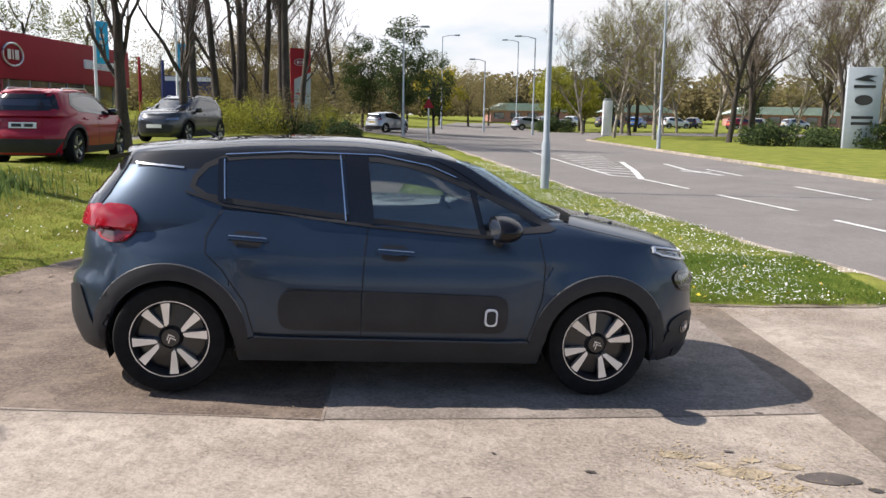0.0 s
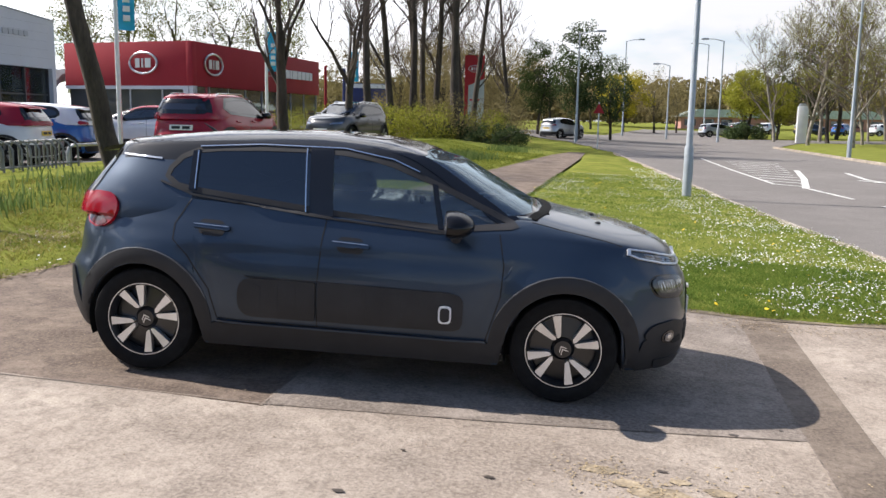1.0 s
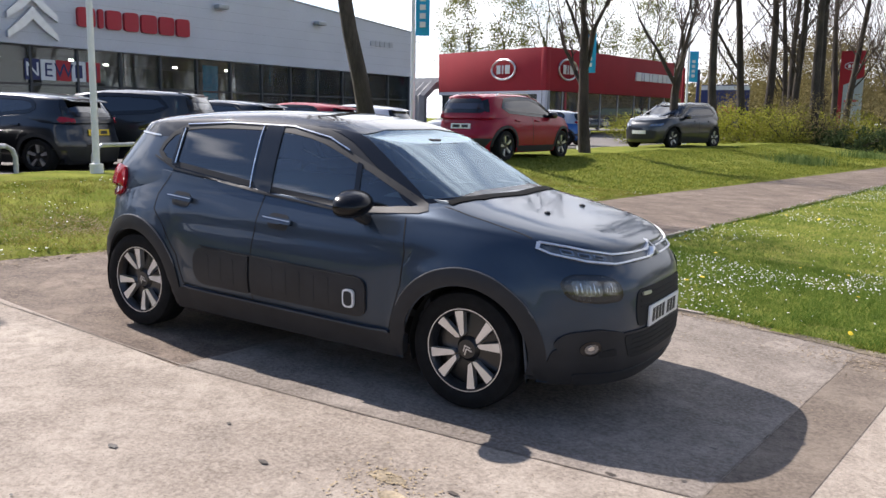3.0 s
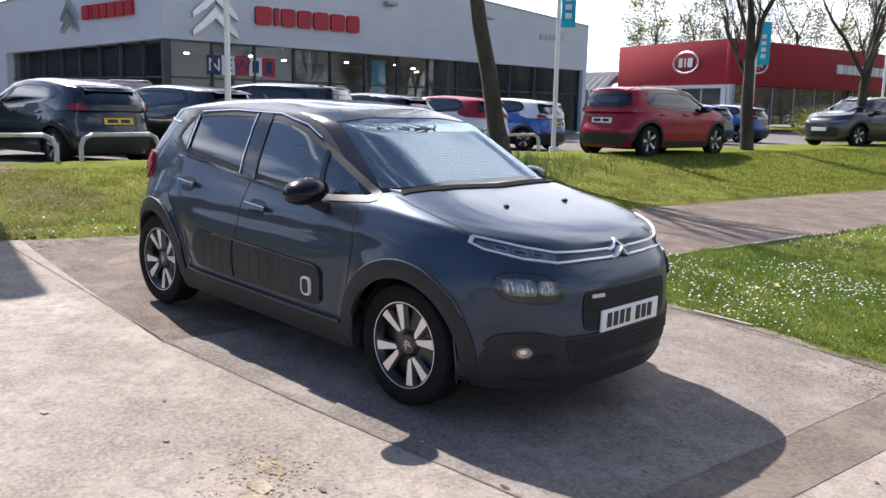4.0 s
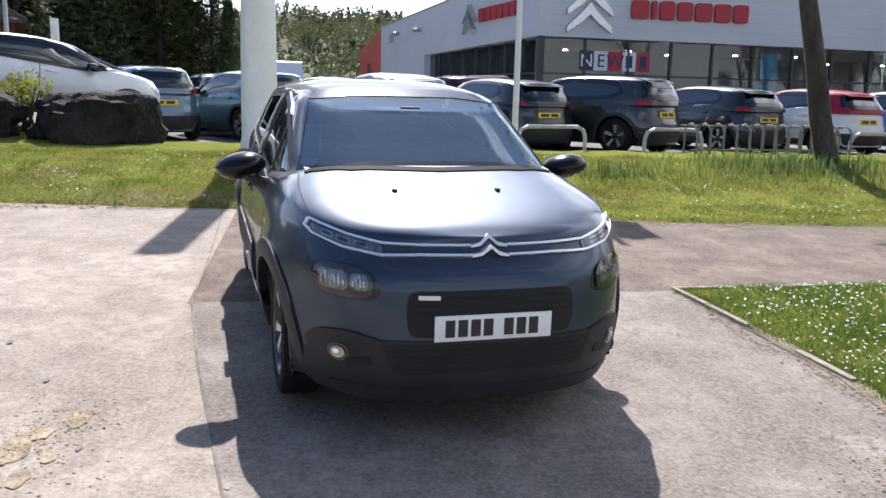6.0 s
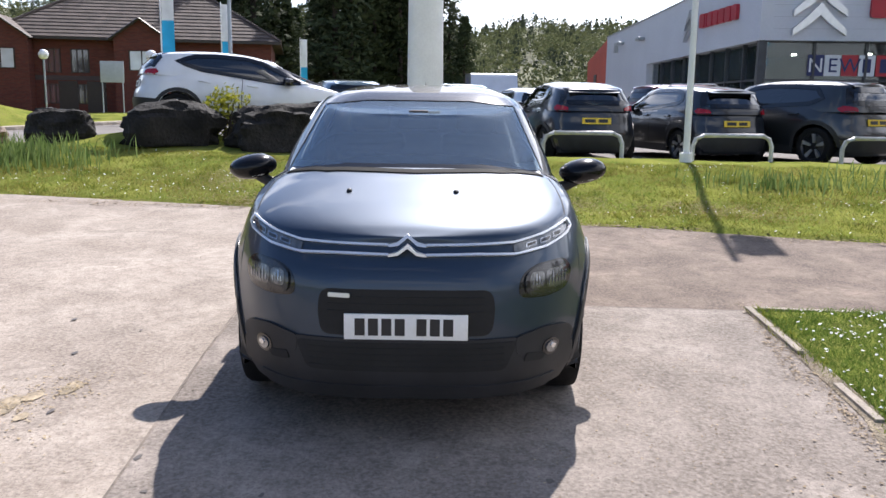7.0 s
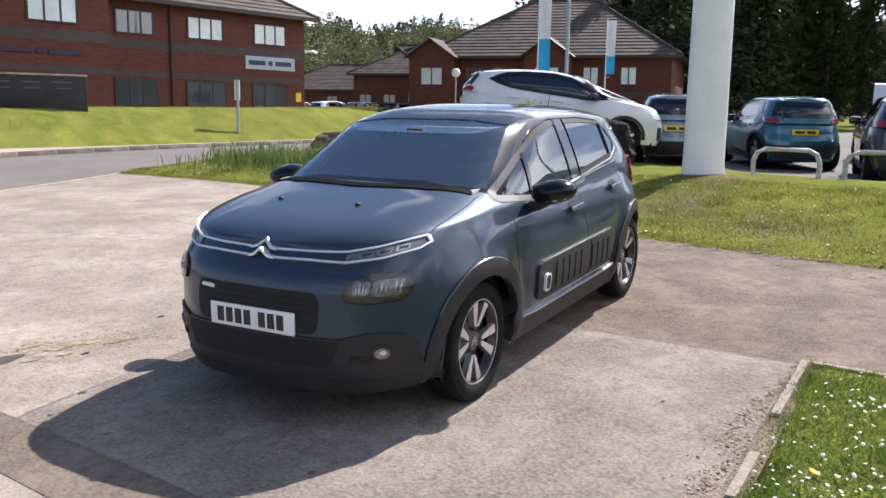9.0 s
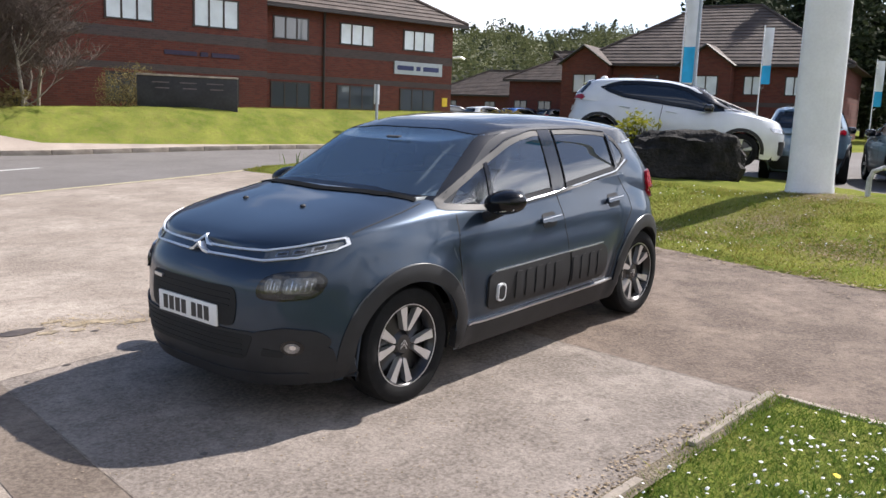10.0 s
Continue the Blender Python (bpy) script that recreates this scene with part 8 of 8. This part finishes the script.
for k in range(4200):
    yaw, u = rng.uniform(62, 178), rng.uniform(0.02, 1.0)
    p = Vector(hill_point(yaw, u))
    pine = rng.random() < (0.85 if u > 0.78 else 0.2 if noise.noise((yaw * 0.12, u * 4, 0)) > 0.05 else 0.08)
    hh = rng.uniform(5, 7.5) if pine else rng.uniform(4, 7)
    V, F = groups["pine" if pine else "hill"]
    for q in range(60):
        t = rng.random()
        r = (hh * 0.24 * (1 - t) + 0.3) if pine else hh * 0.42 * math.sqrt(max(0.05, 1 - (2 * t - 1) ** 2))
        a = rng.uniform(0, 6.283)
        c = p + Vector((r * math.cos(a), r * math.sin(a), hh * (0.05 + 0.95 * t) if pine else hh * (0.2 + 0.8 * t)))
        e = Vector((rng.gauss(0, 1), rng.gauss(0, 1), rng.gauss(0, 0.8))).normalized()
        f = e.orthogonal().normalized()
        s = rng.uniform(0.3, 0.65)
        n = len(V)
        V += [tuple(c - e * s), tuple(c + f * s * 0.7), tuple(c + e * s), tuple(c - f * s * 0.7)]
        F.append((n, n + 1, n + 2, n + 3))
stuff("hill_woods", mesh_np("hill_woods", *groups["hill"], M_LEAF_HILL), "pale green broadleaf woods on the hill", "woods")
stuff("hill_pines", mesh_np("hill_pines", *groups["pine"], M_LEAF_HILLDK), "dark conifers along the hill's crest", "woods")
# far tree belt up the road
V, F = [], []
for k in range(620):
    x, y = rng.uniform(-90, 130), rng.uniform(160, 215)
    hh = rng.uniform(5, 10.5)
    for q in range(230):
        t = rng.random()
        r = hh * 0.4 * math.sqrt(max(0.05, 1 - (2 * t - 1) ** 2))
        a = rng.uniform(0, 6.283)
        c = Vector((x + r * math.cos(a), y + r * math.sin(a), 0.8 + hh * (0.12 + 0.88 * t)))
        e = Vector((rng.gauss(0, 1), rng.gauss(0, 1), rng.gauss(0, 0.8))).normalized()
        f = e.orthogonal().normalized()
        s = rng.uniform(0.25, 0.55)
        n = len(V)
        V += [tuple(c - e * s), tuple(c + f * s * 0.6), tuple(c + e * s), tuple(c - f * s * 0.6)]
        F.append((n, n + 1, n + 2, n + 3))
stuff("far_tree_belt", mesh_np("far_tree_belt", V, F, M_LEAF_OLIVE), "far belt of brown and olive spring trees", "woods")


# grass blades, flowers, litter
def scatter_blades(name, label, regions, material, h0, h1, w, seed, lean=0.5, dens=None, cat="grass"):
    r = np.random.RandomState(seed)
    verts, faces = [], []
    for poly, n in regions:
        xs, ys = [p[0] for p in poly], [p[1] for p in poly]
        made = 0
        while made < n:
            x, y = r.uniform(min(xs), max(xs)), r.uniform(min(ys), max(ys))
            if not inside(poly, x, y) or any(a < x < b and c < y < d and inside(q, x, y) for a, b, c, d, q in boxes):
                made += 0.2
                continue
            made += 1
            if dens and r.rand() > dens(x, y):
                continue
            z = turf(x, y) - 0.006
            h = r.uniform(h0, h1)
            a = r.uniform(0, 6.283)
            lx, ly = r.normal(0, lean) * h, r.normal(0, lean) * h
            ca, sa = math.cos(a) * w, math.sin(a) * w
            k = len(verts)
            verts += [(x - ca, y - sa, z), (x + ca, y + sa, z), (x + lx, y + ly, z + h)]
            faces.append((k, k + 1, k + 2))
    return stuff(name, mesh_np(name, verts, faces, material), label, cat)


VERGE_NEAR = [(-0.9, 7.9), (1.0, 8.1), (2.4, 7.95), (4.6, 8.2), (4.9, 11), (-0.95, 11)]
VERGE_FAR = [(-0.95, 11), (4.9, 11), (3.5, 19), (2.5, 26), (-1, 26)]
BANK = [(-8.2, -5.8), (-4.9, -5.8), (-5.1, -2.6), (-4.6, 2.6), (-4.3, 4.5), (-4.0, 7.6), (-3.5, 11), (-3.4, 16.5), (-8.2, 16.5)]
scatter_blades("verge_grass", "short bright green grass of the verge", [(VERGE_NEAR, 120000), (VERGE_FAR, 80000)], M_VERGE, 0.018, 0.045, 0.003, 1, 0.8)
scatter_blades("bank_grass", "short grass on the bank", [(BANK, 110000)], M_BLADE, 0.015, 0.04, 0.004, 2, 0.8)
scatter_blades("dry_grass", "dry yellow grass on the bank", [(BANK, 90000)], M_DRYBLADE, 0.015, 0.045, 0.005, 3, 1.0, lambda x, y: 0.95 if noise.noise((x * 0.9, y * 0.9, 5)) + 0.5 * noise.noise((x * 2.6, y * 2.6, 8)) > -0.02 else 0.12)
scatter_blades("bank_tufts", "rough tufts of longer grass on the bank", [(BANK, 80000)], M_BLADE, 0.035, 0.085, 0.005, 12, 0.8, lambda x, y: 1.0 if noise.noise((x * 2.3, y * 2.3, 9)) > 0.22 else 0.02)
scatter_blades("verge_tufts", "clumps of longer grass in the verge", [(VERGE_NEAR, 26000), (VERGE_FAR, 26000)], M_VERGE, 0.035, 0.07, 0.004, 13, 0.7, lambda x, y: 1.0 if noise.noise((x * 2.0, y * 2.0, 4)) > 0.2 else 0.02)
OFFICE_LAWN = [(-24, -11.4), (-9, -12.6), (-3.2, -13.1), (-1.2, -14.2), (-1.2, -18.5), (-24, -18.5)]
scatter_blades("office_lawn_grass", "mown grass on the office bank", [(OFFICE_LAWN, 50000)], M_BLADE, 0.012, 0.03, 0.006, 21, 0.8)
scatter_blades("office_dry_grass", "yellowed grass on the office bank", [(OFFICE_LAWN, 30000)], M_DRYBLADE, 0.015, 0.035, 0.007, 22, 0.9, lambda x, y: 0.9 if noise.noise((x * 0.7, y * 0.7, 3)) > 0.05 else 0.1)
FAR_LAWN = [(-8.2, 16.5), (-3.5, 16.5), (-2.5, 36), (-8.2, 40)]
scatter_blades("far_lawn_grass", "mown grass of the lawn by the footpath", [(FAR_LAWN, 60000)], M_BLADE, 0.03, 0.07, 0.010, 23, 0.8)
EDGE_TUFTS = [(-0.9, 7.75), (2.0, 7.85), (4.9, 8.1), (5.2, 8.9), (2.4, 8.2), (-0.9, 8.05)]
scatter_blades("edge_tufts", "longer tufts along the verge's edge", [(EDGE_TUFTS, 4000)], M_BLADE, 0.02, 0.06, 0.0035, 4, 0.8)


def reed_bed(name, label, cx, cy, rx, ry, n, h0, h1, seed):
    r = np.random.RandomState(seed)
    verts, faces = [], []
    for _ in range(n):
        x, y = cx + r.normal(0, rx), cy + r.normal(0, ry)
        z, h = turf(x, y) - 0.01, r.uniform(h0, h1)
        a, w = r.uniform(0, 6.283), 0.009
        lx, ly = r.normal(0, 0.22) * h, r.normal(0, 0.22) * h
        ca, sa = math.cos(a) * w, math.sin(a) * w
        k = len(verts)
        verts += [(x - ca, y - sa, z), (x + ca, y + sa, z), (x + ca + lx * 0.4, y + sa + ly * 0.4, z + h * 0.6), (x - ca + lx * 0.4, y - sa + ly * 0.4, z + h * 0.6), (x + lx, y + ly, z + h * 0.95)]
        faces += [(k, k + 1, k + 2, k + 3), (k + 3, k + 2, k + 4)]
    return stuff(name, mesh_np(name, verts, faces, M_REED), label, "long grass")


reed_bed("reed_bed", "tall leafy clump of green bulb leaves on the bank", -6.95, -2.0, 0.42, 0.85, 950, 0.16, 0.42, 1)
reed_bed("reed_bed", "tall leafy clump of green bulb leaves on the bank", -6.85, -3.9, 0.42, 0.7, 600, 0.16, 0.42, 2)
reed_bed("daffodil_leaves", "daffodil leaves round the leaning tree", -7.0, 12.6, 0.45, 1.0, 750, 0.12, 0.3, 3)
reed_bed("daffodil_leaves", "daffodil leaves on the far lawn", -4.6, 30.0, 0.5, 0.5, 500, 0.2, 0.4, 4)
reed_bed("daffodil_leaves", "daffodil leaves on the far lawn", -4.2, 37.0, 0.5, 0.5, 500, 0.2, 0.4, 5)
reed_bed("daffodil_leaves", "daffodil leaves on the lawn", -6.6, 9.5, 0.25, 0.5, 200, 0.12, 0.25, 6)


def flowers(name, label, regions, material, r0, h, seed, dens):
    r = np.random.RandomState(seed)
    verts, faces = [], []
    for poly, n in regions:
        xs, ys = [p[0] for p in poly], [p[1] for p in poly]
        for _ in range(n):
            x, y = r.uniform(min(xs), max(xs)), r.uniform(min(ys), max(ys))
            if not inside(poly, x, y) or r.rand() > dens(x, y):
                continue
            if any(a < x < b and c < y < d and inside(q, x, y) for a, b, c, d, q in boxes):
                continue
            z, q = turf(x, y) - 0.01 + h * r.uniform(0.5, 1.0), r0 * r.uniform(0.7, 1.25)
            tx, ty = r.normal(0, 0.3), r.normal(0, 0.3)
            k = len(verts)
            verts.append((x, y, z + 0.004))
            for j in range(7):
                a = 6.283 * j / 7
                dx, dy = q * math.cos(a), q * math.sin(a)
                verts.append((x + dx, y + dy, z + tx * dx + ty * dy))
            faces += [(k, k + 1 + j, k + 1 + (j + 1) % 7) for j in range(7)]
    return stuff(name, mesh_np(name, verts, faces, material), label, "flowers")


def patchy(x, y):
    return max(0.04, min(1.0, 2.6 * noise.noise((x * 0.75, y * 0.75, 2.0)) + 0.25))


flowers("daisies", "white daisies scattered over the verge", [(VERGE_NEAR, 4200), (VERGE_FAR, 9000)], M_DAISY, 0.0085, 0.05, 1, patchy)
ROADSIDE = [(2.6, 11), (5.0, 9.5), (4.6, 12), (3.5, 19), (1.9, 30.5), (0.9, 30.5), (2.0, 19)]
flowers("daisies", "dense white daisies beside the kerb", [(ROADSIDE, 8500)], M_DAISY, 0.011, 0.06, 2, lambda x, y: 0.7)
flowers("daisies", "sparse daisies on the bank", [(BANK, 4500)], M_DAISY, 0.011, 0.04, 3, lambda x, y: 0.5 * patchy(x, y))
flowers("dandelions", "yellow dandelions in the verge", [(VERGE_NEAR, 60), (VERGE_FAR, 140)], M_DANDELION, 0.02, 0.06, 4, lambda x, y: 0.6)


def flakes(name, label, spots, n, s0, s1, material, seed, up=0.003, ground=None):
    r = np.random.RandomState(seed)
    verts, faces = [], []
    for cx, cy, rx, ry, share in spots:
        for _ in range(int(n * share)):
            x, y = cx + r.normal(0, rx), cy + r.normal(0, ry)
            z, s = (ground or land)(x, y) + up + r.uniform(0, 0.003), r.uniform(s0, s1)
            k = len(verts)
            m = 5
            ph = r.uniform(0, 6.28)
            verts += [(x + s * r.uniform(0.6, 1.2) * math.cos(ph + 6.283 * j / m), y + s * r.uniform(0.6, 1.2) * math.sin(ph + 6.283 * j / m), z + r.uniform(0, s * 0.4)) for j in range(m)]
            faces.append(tuple(range(k, k + m)))
    return stuff(name, mesh_np(name, verts, faces, material), label, "litter")


M_CHIP = island_mat("stone chips and dead leaves", (0.12, 0.088, 0.055), (0.40, 0.315, 0.22), 0.9)
flakes("yellow_chaff", "yellow chaff lying on the concrete", [(1.5, 3.95, 0.22, 0.10, 0.4), (1.25, 4.12, 0.12, 0.10, 0.25), (1.62, 3.78, 0.12, 0.06, 0.2), (1.75, 4.1, 0.3, 0.2, 0.15)], 600, 0.003, 0.009, island_mat("yellow chaff bits", (0.30, 0.23, 0.14), (0.44, 0.35, 0.22), 0.9), 1)
flakes("edge_litter", "stone chips and dead leaves along the verge", [(0.0, 7.86, 0.5, 0.03, 0.2), (1.0, 7.95, 0.4, 0.03, 0.2), (2.4, 7.62, 0.35, 0.13, 0.4), (3.4, 7.7, 0.5, 0.14, 0.3)], 2000, 0.003, 0.010, M_CHIP, 2, 0.006)
flakes("loose_grit", "loose grit on the driveway and footpath", [(1.2, 7.0, 0.8, 0.5, 0.25), (-2.5, 5.0, 1.2, 0.6, 0.35), (-2.0, 7.5, 1.2, 2.0, 0.3), (1.5, 5.5, 1.8, 1.8, 0.3)], 2000, 0.002, 0.007, M_CHIP, 3)
flakes("bare_soil", "bare brown soil worn through the grass of the bank", [(-6.3, 5.0, 0.6, 0.35, 0.25), (-8.3, 4.7, 0.45, 0.3, 0.2), (-5.4, 6.4, 0.35, 0.4, 0.15), (-5.2, 8.4, 0.3, 0.5, 0.1), (-6.2, 2.0, 0.5, 0.35, 0.1), (-5.0, 3.6, 0.25, 0.7, 0.2)], 17000, 0.006, 0.015, island_mat("brown soil crumbs", (0.20, 0.15, 0.095), (0.38, 0.30, 0.20), 0.95), 9, 0.006, turf)
flakes("bank_litter", "soil and dead grass where the bank meets the path", [(-4.55, 3.0, 0.08, 1.6, 0.4), (-4.15, 7.0, 0.08, 1.4, 0.3), (-3.65, 11.0, 0.08, 2.0, 0.3)], 2500, 0.006, 0.02, M_CHIP, 5, 0.006)
